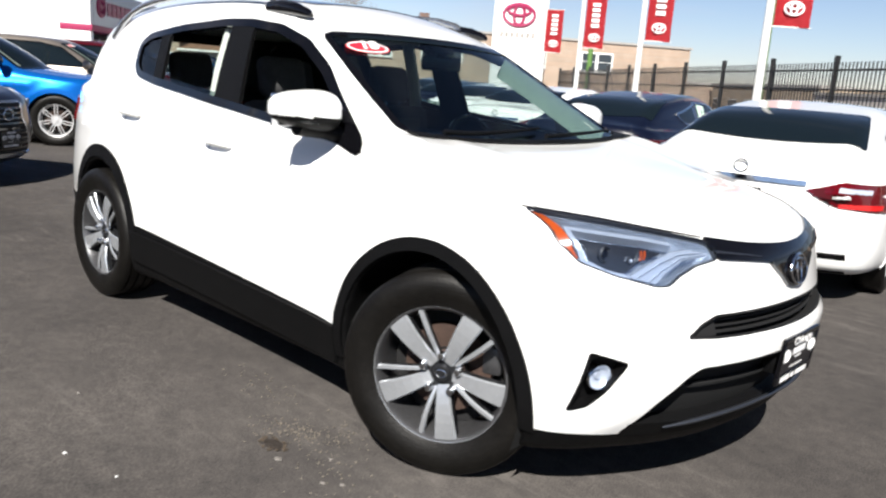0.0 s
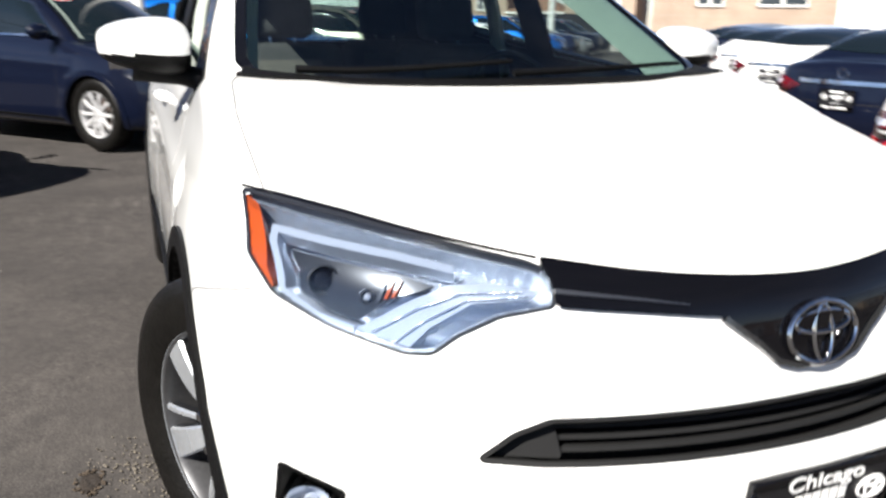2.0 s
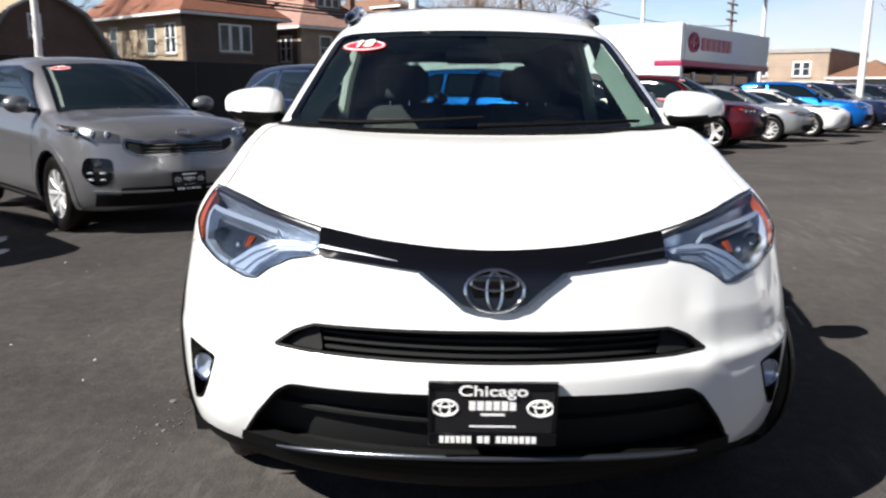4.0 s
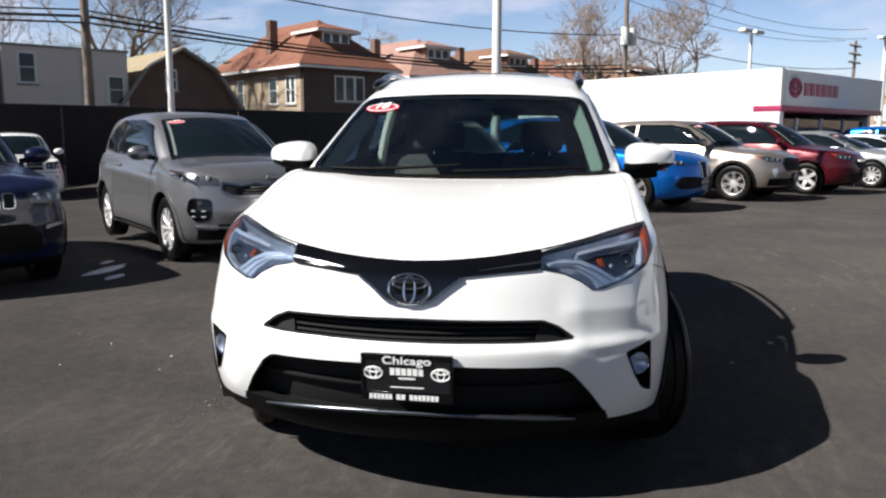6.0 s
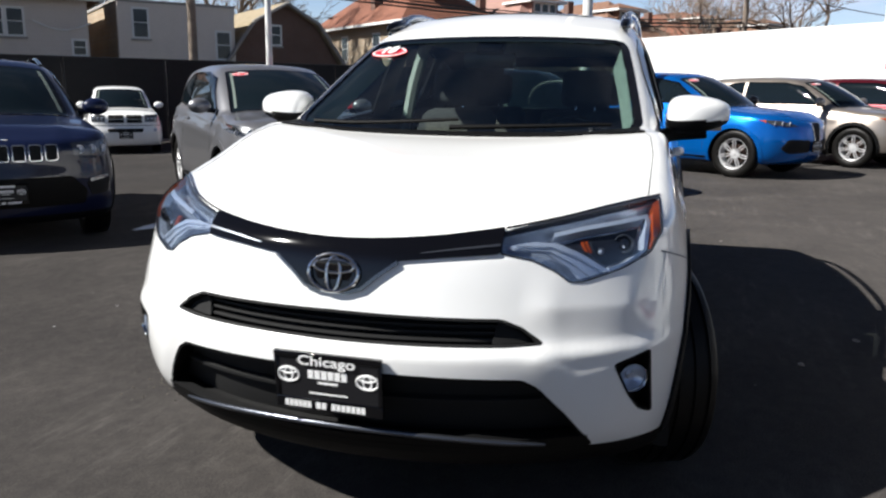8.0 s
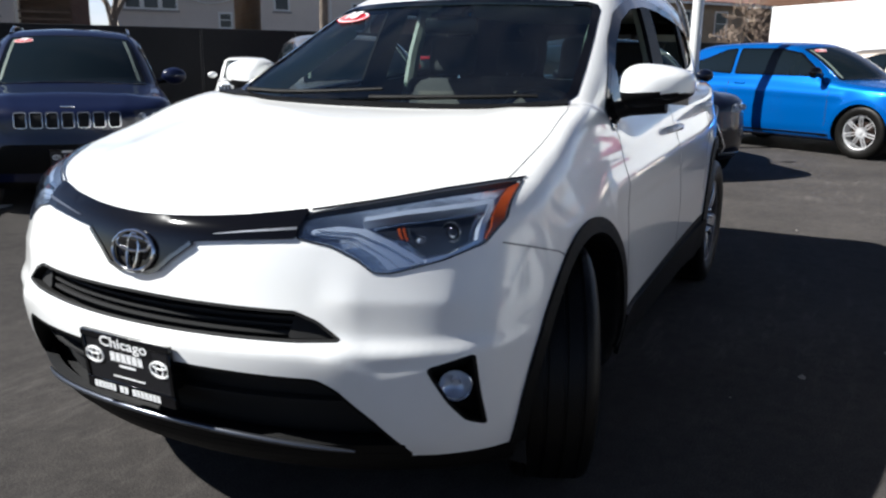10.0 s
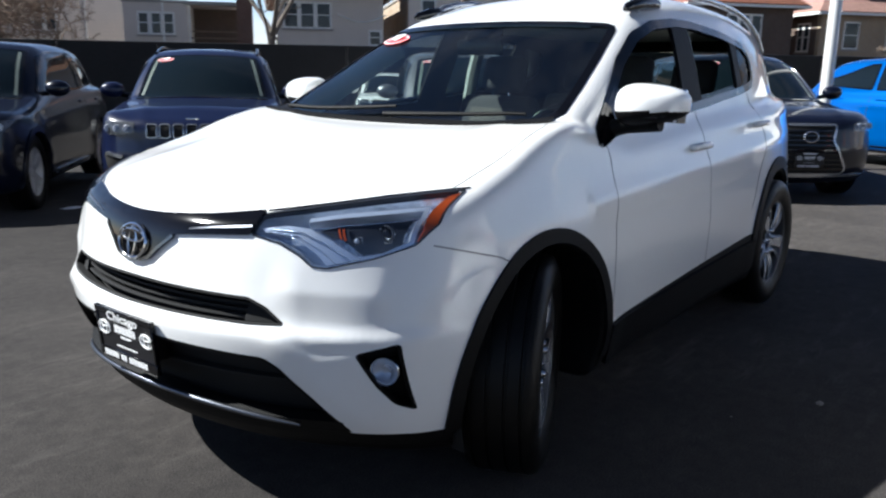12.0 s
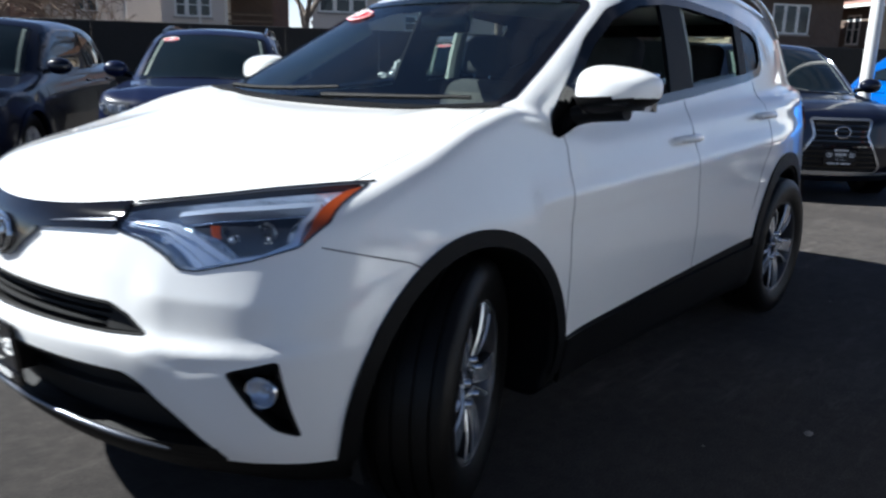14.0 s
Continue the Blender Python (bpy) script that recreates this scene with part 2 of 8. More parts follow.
def spline(*pts):
    """A smooth curve through (x, value) pairs, as a function."""
    xs, vs = np.array([p[0] for p in pts], float), np.array([p[1] for p in pts], float)
    d = np.diff(vs) / np.diff(xs)
    t = np.zeros(len(xs))
    t[1:-1] = np.where(d[:-1] * d[1:] > 0, 2 * d[:-1] * d[1:] / (d[:-1] + d[1:] + 1e-12 * np.sign(d[:-1] + d[1:] + 1e-20)), 0)
    t[0], t[-1] = d[0], d[-1]
    fine = np.linspace(xs[0], xs[-1], 600)
    i = np.clip(np.searchsorted(xs, fine) - 1, 0, len(xs) - 2)
    h = xs[i + 1] - xs[i]
    s = (fine - xs[i]) / h
    tab = (2 * s**3 - 3 * s**2 + 1) * vs[i] + (s**3 - 2 * s**2 + s) * h * t[i] + (3 * s**2 - 2 * s**3) * vs[i + 1] + (s**3 - s**2) * h * t[i + 1]
    return lambda x: np.interp(x, fine, tab)


def gradient(F, p, e=0.002):
    g = np.stack([F(*(p + e * d).T) - F(*(p - e * d).T) for d in np.eye(3)], 1) / (2 * e)
    return g


def surface(F, xs, ys, zs, rounds=4):
    """The skin of the solid F < 0 as quads, by surface nets, with its points drawn onto the skin."""
    X, Y, Z = np.meshgrid(xs, ys, zs, indexing="ij")
    V = F(X.ravel(), Y.ravel(), Z.ravel()).reshape(X.shape)
    S = V < 0
    nx, ny, nz = (n - 1 for n in S.shape)
    c = sum(S[i : i + nx, j : j + ny, k : k + nz].astype(np.int8) for i in (0, 1) for j in (0, 1) for k in (0, 1))
    mixed = (c > 0) & (c < 8)
    idx = -np.ones(mixed.shape, dtype=np.int64)
    idx[mixed] = np.arange(mixed.sum())
    ii, jj, kk = np.nonzero(mixed)
    acc, cnt = np.zeros((len(ii), 3)), np.zeros(len(ii))
    corners = [(i, j, k) for i in (0, 1) for j in (0, 1) for k in (0, 1)]
    for a in corners:
        for n in range(3):
            if a[n]:
                continue
            b = tuple(v + (m == n) for m, v in enumerate(a))
            ia, ib = (ii + a[0], jj + a[1], kk + a[2]), (ii + b[0], jj + b[1], kk + b[2])
            va, vb = V[ia], V[ib]
            cross = (va < 0) != (vb < 0)
            t = np.where(cross, va / (va - vb + 1e-30), 0)
            pa = np.stack([xs[ia[0]], ys[ia[1]], zs[ia[2]]], 1)
            pb = np.stack([xs[ib[0]], ys[ib[1]], zs[ib[2]]], 1)
            acc += np.where(cross[:, None], pa + t[:, None] * (pb - pa), 0)
            cnt += cross
    P = acc / cnt[:, None]
    for _ in range(rounds):
        f, g = F(*P.T), gradient(F, P)
        step = (f / ((g**2).sum(1) + 1e-6))[:, None] * g
        n = np.linalg.norm(step, axis=1, keepdims=True)
        P = P - step * np.minimum(1, 0.012 / (n + 1e-9))
    quads = []
    for axis in range(3):
        A = np.moveaxis(S, axis, 0)
        flip = A[:-1] != A[1:]
        I = np.moveaxis(idx, axis, 0)
        i, j, k = np.nonzero(flip[:, 1:-1, 1:-1])
        q = np.stack([I[i, j, k], I[i, j + 1, k], I[i, j + 1, k + 1], I[i, j, k + 1]], 1)
        inside = A[:-1][:, 1:-1, 1:-1][i, j, k]
        turn = inside if axis != 1 else ~inside
        q[~turn] = q[~turn][:, ::-1]
        quads.append(q)
    return P, np.concatenate(quads)


def in_poly(pts, poly):
    x, y = pts[:, 0], pts[:, 1]
    inside = np.zeros(len(pts), bool)
    for (x0, y0), (x1, y1) in zip(poly, np.roll(poly, -1, axis=0)):
        cond = (y0 > y) != (y1 > y)
        inside ^= cond & (x < (x1 - x0) * (y - y0) / (y1 - y0 + 1e-30) + x0)
    return inside


def to_poly(pts, poly):
    """The nearest points of a polygon's outline, and how far off they are."""
    best, far = np.zeros_like(pts), np.full(len(pts), 1e9)
    for a, b in zip(poly, np.roll(poly, -1, axis=0)):
        d = b - a
        t = np.clip(((pts - a) @ d) / (d @ d + 1e-12), 0, 1)
        q = a + t[:, None] * d
        r = np.linalg.norm(pts - q, axis=1)
        best = np.where((r < far)[:, None], q, best)
        far = np.minimum(far, r)
    return best, far


def rounded(poly, r=0.02, n=4):
    """A polygon's corners rounded off."""
    poly = [Vector(p) for p in poly]
    out = []
    for i, p in enumerate(poly):
        a, b = poly[i - 1] - p, poly[(i + 1) % len(poly)] - p
        ra, rb = min(r, 0.45 * a.length), min(r, 0.45 * b.length)
        s, e = p + a.normalized() * ra, p + b.normalized() * rb
        for k in range(n + 1):
            t = k / n
            out.append(tuple((1 - t) ** 2 * s + 2 * t * (1 - t) * p + t**2 * e))
    return np.array(out)


def dense(poly, step):
    out = []
    for a, b in zip(poly, np.roll(poly, -1, axis=0)):
        n = max(1, int(math.ceil(np.linalg.norm(b - a) / step)))
        out += [a + (b - a) * k / n for k in range(n)]
    return np.array(out)


VIEWS = {"front": (1, 2, 0, 1), "rear": (1, 2, 0, -1), "left": (0, 2, 1, 1), "right": (0, 2, 1, -1), "top": (0, 1, 2, 1)}


class Form:
    def __init__(self, F, centre=(-1.3, 0, 0.7), reach=3.2):
        self.F, self.centre, self.reach = F, centre, reach

    def onto(self, uv, view, start=None):
        """Points of a side view thrown onto the skin."""
        a, b, c, s = VIEWS[view]
        P = np.zeros((len(uv), 3))
        P[:, a], P[:, b] = uv[:, 0], uv[:, 1]
        far = start if start is not None else self.centre[c] + s * self.reach
        ts = np.linspace(0, self.reach, 110)
        lo = np.full(len(uv), self.reach)
        hi = np.zeros(len(uv))
        done = np.zeros(len(uv), bool)
        for t0, t1 in zip(ts, ts[1:]):
            P[:, c] = far - s * t1
            now = (self.F(*P.T) < 0) & ~done
            hi[now], lo[now] = t0, t1
            done |= now
        for _ in range(14):
            mid = (lo + hi) / 2
            P[:, c] = far - s * mid
            inn = self.F(*P.T) < 0
            lo, hi = np.where(inn, mid, lo), np.where(inn, hi, mid)
        P[:, c] = far - s * lo
        if (~done).any() and done.any():
            P[~done, c] = np.median(P[done, c])
        return P

    def normal(self, P):
        g = gradient(self.F, P, 0.006)
        return g / (np.linalg.norm(g, axis=1, keepdims=True) + 1e-9)

    def patch(self, name, poly, view, material, parent, lift=0.003, thick=0.01, step=0.03, label="", inner=None, start=None, bulge=0.0):
        """A panel of that outline which follows the skin, lift above it."""
        edge = dense(np.asarray(poly, float), step)
        lo, hi = edge.min(0), edge.max(0)
        gx, gy = np.meshgrid(np.arange(lo[0], hi[0], step), np.arange(lo[1], hi[1], step * 0.92))
        gx[1::2] += step / 2
        grid = np.stack([gx.ravel(), gy.ravel()], 1)
        if len(grid):
            grid = grid[in_poly(grid, edge)]
        if len(grid):
            grid = grid[to_poly(grid, edge)[1] > step * 0.45]
        allp = np.concatenate([edge, grid]) if len(grid) else edge
        n = len(edge)
        vs, _, fs, *_ = geometry.delaunay_2d_cdt([Vector(p) for p in allp], [(i, (i + 1) % n) for i in range(n)], [list(range(n))], 1, 1e-6)
        uv = np.array([tuple(v) for v in vs])
        P = self.onto(uv, view, start)
        N = self.normal(P)
        if bulge:
            d = to_poly(uv, edge)[1][:, None]
            P = P + N * bulge * (1 - np.exp(-d / 0.03))
        top, low = P + N * lift, P + N * (lift - thick)
        k = len(P)
        faces = [list(f) for f in fs]
        a, b, c, s = VIEWS[view]
        up = (c == 0 and s > 0) or (c == 1 and s < 0) or (c == 2)
        faces = [f if up else f[::-1] for f in faces]
        count = {}
        for f in faces:
            for e in zip(f, f[1:] + f[:1]):
                count[e] = 1
        rim = [e for e in count if (e[1], e[0]) not in count]
        side = [[e[1], e[0], e[0] + k, e[1] + k] for e in rim]
        back = [[i + k for i in f[::-1]] for f in faces]
        mats = [material, inner] if inner else [material]
        slots = [0] * (len(faces) + len(side)) + [1 if inner else 0] * len(back)
        ob = mesh_of(name, np.concatenate([top, low]), faces + side + back, mats, True, slots, parent, label)
        ob.data.set_sharp_from_angle(angle=radians(50))
        return ob

    def strip(self, name, line, view, material, parent, width=0.02, lift=0.004, thick=0.008, step=0.03, closed=False, label="", start=None):
        """A band of that width along a line of a side view, on the skin."""
        line = np.asarray(line, float)
        pts = []
        pairs = list(zip(line, np.roll(line, -1, axis=0))) if closed else list(zip(line[:-1], line[1:]))
        for a, b in pairs:
            n = max(1, int(math.ceil(np.linalg.norm(b - a) / step)))
            pts += [a + (b - a) * k / n for k in range(n)]
        if not closed:
            pts.append(line[-1])
        pts = np.array(pts)
        n = len(pts)
        t = np.roll(pts, -1, 0) - np.roll(pts, 1, 0)
        if not closed:
            t[0], t[-1] = pts[1] - pts[0], pts[-1] - pts[-2]
        t /= np.linalg.norm(t, axis=1, keepdims=True) + 1e-12
        nrm = np.stack([-t[:, 1], t[:, 0]], 1)
        w = np.asarray(width) * np.ones(n)
        a2, b2 = pts + nrm * w[:, None] / 2, pts - nrm * w[:, None] / 2
        A, B = self.onto(a2, view, start), self.onto(b2, view, start)
        NA, NB = self.normal(A), self.normal(B)
        ring = [A - NA * (thick - lift), A + NA * lift, B + NB * lift, B - NB * (thick - lift)]
        V = np.concatenate(ring)
        faces = []
        last = n if closed else n - 1
        for i in range(last):
            j = (i + 1) % n
            for r in range(3):
                faces.append([r * n + i, r * n + j, (r + 1) * n + j, (r + 1) * n + i])
        if not closed:
            faces += [[0, n, 2 * n, 3 * n], [n - 1, 4 * n - 1, 3 * n - 1, 2 * n - 1]]
        ob = mesh_of(name, V, faces, material, True, None, parent, label)
        bm = bmesh.new()
        bm.from_mesh(ob.data)
        bmesh.ops.recalc_face_normals(bm, faces=bm.faces)
        bm.to_mesh(ob.data)
        bm.free()
        ob.data.set_sharp_from_angle(angle=radians(40))
        return ob

    def shell(self, name, xs, ys, zs, material, parent, holes=(), thick=0.0, lining=None, cut=None, label="", split=None, well=None):
        """The skin as one mesh, with openings of given outlines cut clean through it."""
        P, Q = surface(self.F, xs, ys, zs)
        keep = np.ones(len(Q), bool)
        C = P[Q].mean(1)
        if cut is not None:
            keep &= ~cut(C)
        for poly, view, test in holes:
            a, b, c, s = VIEWS[view]
            facing = self.normal(C)[:, c] * s > 0.05
            side = facing & test(C)
            inside = np.zeros(len(Q), bool)
            inside[side] = in_poly(C[side][:, [a, b]], poly)
            keep &= ~inside
            rim = np.intersect1d(np.unique(Q[inside]), np.unique(Q[side & ~inside]))
            flat, far = to_poly(P[rim][:, [a, b]], poly)
            ok = far < 0.05
            rim, flat = rim[ok], flat[ok]
            if len(rim):
                moved = P[rim].copy()
                moved[:, a], moved[:, b] = flat[:, 0], flat[:, 1]
                back = self.onto(flat, view)
                good = np.abs(back[:, c] - moved[:, c]) < 0.08
                moved[good] = back[good]
                P[rim] = moved
        Q = Q[keep]
        slot = None
        mats = [material, lining] if lining else [material]
        if split is not None:
            low = split[0](P[Q].mean(1)) < 0
            rim = np.intersect1d(np.unique(Q[low]), np.unique(Q[~low]))
            for _ in range(3):
                P[rim, 2] -= split[0](P[rim])
                f, gr = self.F(*P[rim].T), gradient(self.F, P[rim])
                gr[:, 2] = 0
                P[rim] -= (f / ((gr**2).sum(1) + 1e-3))[:, None].clip(-0.02, 0.02) * gr
            if well is not None:
                low |= well(P[Q].mean(1))
            slot = np.where(low, 2, 0)
            mats = [material, lining or material, split[1], lining or material]
        used = np.unique(Q)
        remap = -np.ones(len(P), int)
        remap[used] = np.arange(len(used))
        ob = mesh_of(name, P[used], remap[Q], mats, True, slot, parent, label)
        if thick:
            inner = P[used] - self.normal(P[used]) * thick
            mesh_of("lining", inner, remap[Q][:, ::-1], lining, True, None, parent)
        return ob


from mathutils import geometry


def car_form(p):
    """A car body. x ahead of the front axle, y to its left, z up."""
    hw, wb, r, tw = p["hw"], p["wb"], p["arch"], p["hw"]
    nose, side, top, roof = spline(*p["nose"]), spline(*p["side"]), spline(*p["top"]), spline(*p["roof"])
    tail, cabw = spline(*p["tail"]), spline(*p["cabw"])
    plan = spline(*p["plan"])
    bow, bow6, rbow, rend, wsk = p.get("bow", 0.4), p.get("bow6", 0.36), p.get("rbow", 0.2), p.get("rend", 0.45), p.get("wsk", 0.42)
    crown, rcrown, hip = p.get("crown", 0.11), p.get("rcrown", 0.12), p.get("hip", 0.02)
    belt = spline(*p["belt"])
    crown_at = spline(*p["crowns"]) if "crowns" in p else (lambda x: crown)
    rcrown_at = spline(*p["rcrowns"]) if "rcrowns" in p else (lambda x: rcrown)
    k = 0.92 / hw
    sculpt = p.get("sculpt")

    def F(x, y, z):
        ay = np.abs(y)
        v = ay * k
        xf = nose(z) - bow * v**2 - bow6 * v**6
        if sculpt:
            xf = xf + sculpt(ay, z)
        sl = 2 * bow * v + 6 * bow6 * v**5
        front = (x - xf) / np.sqrt(1 + sl**2)
        rf = np.sqrt(x**2 + (z - 0.36) ** 2)
        rr = np.sqrt((x + wb) ** 2 + (z - 0.36) ** 2)
        flare = hip * (np.exp(-(((rf - r - 0.03) / 0.10) ** 2)) + np.exp(-(((rr - r - 0.03) / 0.12) ** 2)))
        crease = p.get("crease", 0.012) * np.exp(-(((z - (0.86 + 0.035 * (-x - 0.6))) / 0.05) ** 2)) * ((x < -0.3) & (x > -3.3))
        flank = ay - (side(z) + plan(x) + flare + crease)
        hood = z - (top(x) - crown_at(x) * ay**2 + p.get("ridge", 0.0) * np.exp(-(((ay - 0.48 - 0.12 * (0.3 - x)) / 0.06) ** 2)) * (x > -0.3))
        hood = hood / np.sqrt(1 + (0.5 * crown * ay) ** 2)
        rear = (tail(z) + rbow * v**2 + rend * v**6 - x) / np.sqrt(1 + (6 * rend * v**5) ** 2)
        base = p.get("floor", 0.22) - z
        low = smax(smax(smax(front, flank, p.get("corner", 0.10)), rear, 0.12), smax(hood, base, 0.05), p.get("soft", 0.07))
        carve = np.maximum(np.minimum(rf, rr) - r, 0.42 - ay)
        xx = x + wsk * ay**2
        h = roof(xx)
        slope = (roof(xx + 0.02) - roof(xx - 0.02)) / 0.04
        lid = (z - (h - rcrown_at(x) * ay**2)) / np.sqrt(1 + slope**2)
        cab = ay - (cabw(z) + p["cabplan"] * np.maximum(0, -x - 2.0) ** 2 * -1)
        house = smax(smax(lid, cab, 0.10), (belt(x) - 0.25) - z, 0.02)
        out = smin(low, house, p.get("blend", 0.05))
        return np.maximum(out, -carve)

    return Form(F, (-wb / 2, 0, 0.7), 3.4)


# ---- wheels ----
def tyre_mesh(parent, R, w, rim_r, grooves=True):
    h = w / 2
    prof = [(rim_r - 0.004, -h * 0.86), (rim_r + 0.012, -h * 0.93), (rim_r + 0.035, -h * 1.0), ((R + rim_r) / 2 + 0.01, -h * 1.04), (R - 0.03, -h * 0.99), (R - 0.010, -h * 0.90), (R - 0.003, -h * 0.80)]
    for a in (0.62, 0.22, -0.22, -0.62) if grooves else ():
        s = -h * a
        prof += [(R, s - 0.006), (R - 0.008, s - 0.004), (R - 0.008, s + 0.004), (R, s + 0.006)]
    prof += [(r, -y) for r, y in reversed(prof[:7])]
    bm = bmesh.new()
    add_lathe(bm, prof, 64, "y")
    bmesh.ops.recalc_face_normals(bm, faces=bm.faces)
    return part("tyre", bm, M["rubber"], parent, "black rubber tyre", smooth=True)


def spoke_bm(bm, a, r0, r1, w0, w1, y0, y1, d0, d1, skew=0.0):
    """A tapered spoke from the hub out to the lip; skew turns its outer end."""
    n = 6
    rings = []
    for i in range(n + 1):
        t = i / n
        r, w, y, d = r0 + (r1 - r0) * t, w0 + (w1 - w0) * t, y0 + (y1 - y0) * t + 0.012 * math.sin(math.pi * t), d0 + (d1 - d0) * t
        ang = a + skew * t
        c, s = math.cos(ang), math.sin(ang)
        ring = []
        for o, yy in ((-w / 2, y - d), (-w / 2, y - 0.006), (-w / 2 + 0.005, y), (w / 2 - 0.005, y), (w / 2, y - 0.006), (w / 2, y - d)):
            ring.append(bm.verts.new((r * c - o * s, yy, r * s + o * c)))
        rings.append(ring)
    for p, q in zip(rings, rings[1:]):
        for k in range(5):
            f = bm.faces.new((p[k], p[k + 1], q[k + 1], q[k]))
            f.material_index = 0 if k in (1, 2, 3) else 1
    return rings


def make_wheel(car, at, turn, style, R=0.36, w=0.225, rim_r=0.238, side=1, fine=True):
    """A wheel under a car; +y of its own points outward."""
    h = w / 2
    bm = bmesh.new()
    y = h * 0.86
    add_lathe(bm, [(rim_r, y), (rim_r - 0.012, y - 0.004), (rim_r - 0.022, y - 0.02), (rim_r - 0.03, 0.0), (rim_r - 0.03, -y), (rim_r, -y)], 56, "y")
    face = M["alloy"] if style == "split" else M["silver_alloy"]
    hub_y = y - 0.035
    bmesh.ops.recalc_face_normals(bm, faces=bm.faces)
    wheel = part("wheel", bm, M["silver_alloy"] if style != "split" else M["barrel"], car, "alloy wheel rim with black rubber tyre", smooth=True)
    wheel.matrix_local = Matrix.Translation(at) @ Matrix.Rotation(radians(turn), 4, "Z") @ (Matrix.Rotation(math.pi, 4, "Z") if side < 0 else Matrix.Identity(4))
    tyre_mesh(wheel, R, w, rim_r, fine)
    if style == "split":
        bm = bmesh.new()
        add_lathe(bm, [(rim_r + 0.001, y + 0.001), (rim_r - 0.005, y - 0.001), (rim_r - 0.007, y - 0.006)], 56, "y")
        bmesh.ops.recalc_face_normals(bm, faces=bm.faces)
        part("rim_lip", bm, M["alloy"], wheel, "", smooth=True)
    if style == "split":
        for k in range(5):
            a = 2 * math.pi * k / 5 + 0.76
            bm = bmesh.new()
            spoke_bm(bm, a, 0.040, rim_r - 0.006, 0.044, 0.084, hub_y + 0.008, y - 0.006, 0.035, 0.03, 0.02)
            bmesh.ops.recalc_face_normals(bm, faces=bm.faces)
            part("spoke", bm, [M["alloy"], M["alloy_dark"]], wheel, "machined alloy spoke with dark flanks")
            bm = bmesh.new()
            spoke_bm(bm, a + 0.50, 0.050, rim_r - 0.006, 0.017, 0.021, hub_y + 0.002, y - 0.008, 0.03, 0.026, -0.08)
            bmesh.ops.recalc_face_normals(bm, faces=bm.faces)
            part("spoke", bm, [M["alloy"], M["alloy_dark"]], wheel, "thin machined alloy spoke")
    else:
        n = {"ten": 10, "five": 5, "vee": 14, "seven": 7}[style]
        for k in range(n):
            a = 2 * math.pi * k / n
            bm = bmesh.new()
            if style == "five":
                spoke_bm(bm, a, 0.05, rim_r - 0.008, 0.07, 0.085, hub_y + 0.01, y - 0.008, 0.035, 0.03)
            elif style == "vee":
                spoke_bm(bm, a, 0.05, rim_r - 0.008, 0.013, 0.014, hub_y + 0.01, y - 0.008, 0.03, 0.025, 0.16 if k % 2 else -0.16)
            else:
                spoke_bm(bm, a, 0.05, rim_r - 0.008, 0.034, 0.036, hub_y + 0.01, y - 0.008, 0.03, 0.026)
            bmesh.ops.recalc_face_normals(bm, faces=bm.faces)
            part("spoke", bm, [face, face], wheel)
    bm = bmesh.new()
    add_lathe(bm, [(0.0, hub_y + 0.016), (0.026, hub_y + 0.016), (0.031, hub_y + 0.010), (0.032, hub_y + 0.004), (0.072, hub_y + 0.002), (0.078, hub_y - 0.006), (0.078, hub_y - 0.04)], 36, "y")
    bmesh.ops.recalc_face_normals(bm, faces=bm.faces)
    part("hub", bm, M["alloy_dark"] if style == "split" else M["silver_alloy"], wheel, "", smooth=True)
    if style == "split":
        e = ring_tube("hub_emblem", (0, 0, 0), 0.019, 0.013, 0.002, M["chrome"], wheel)
        e.matrix_local = Matrix.Translation((0, hub_y + 0.017, 0)) @ Matrix.Rotation(math.pi / 2, 4, "Z")
    bm = bmesh.new()
    add_lathe(bm, [(0.0, hub_y - 0.055), (0.155, hub_y - 0.055), (0.155, hub_y - 0.075), (0.0, hub_y - 0.075)], 36, "y")
    bmesh.ops.recalc_face_normals(bm, faces=bm.faces)
    part("brake_disc", bm, M["rust"], wheel, "rust-brown brake disc")
    bm = bmesh.new()
    add_lathe(bm, [(0.0, -y * 0.3), (rim_r - 0.032, -y * 0.3)], 36, "y")
    part("backing_plate", bm, M["dark_in"], wheel)
    if style == "split":
        for k in range(5):
            a = 2 * math.pi * k / 5 + 0.76 - 0.45
            bm = bmesh.new()
            add_lathe(bm, [(0.0, hub_y + 0.036), (0.010, hub_y + 0.035), (0.0145, hub_y + 0.028), (0.0145, hub_y - 0.01)], 12, "y")
            bmesh.ops.translate(bm, verts=bm.verts, vec=(0.066 * math.cos(a), 0, 0.066 * math.sin(a)))
            bmesh.ops.recalc_face_normals(bm, faces=bm.faces)
            part("wheel_nut", bm, M["chrome"], wheel, "", smooth=True)
        box_part("caliper", (-0.19, hub_y - 0.10, 0.0), (-0.12, hub_y - 0.05, 0.10), M["barrel"], wheel, 0.012)
    return wheel


def ellipse(cx, cy, rx, ry, n=40):
    return np.array([(cx + rx * math.cos(2 * math.pi * k / n), cy + ry * math.sin(2 * math.pi * k / n)) for k in range(n)])


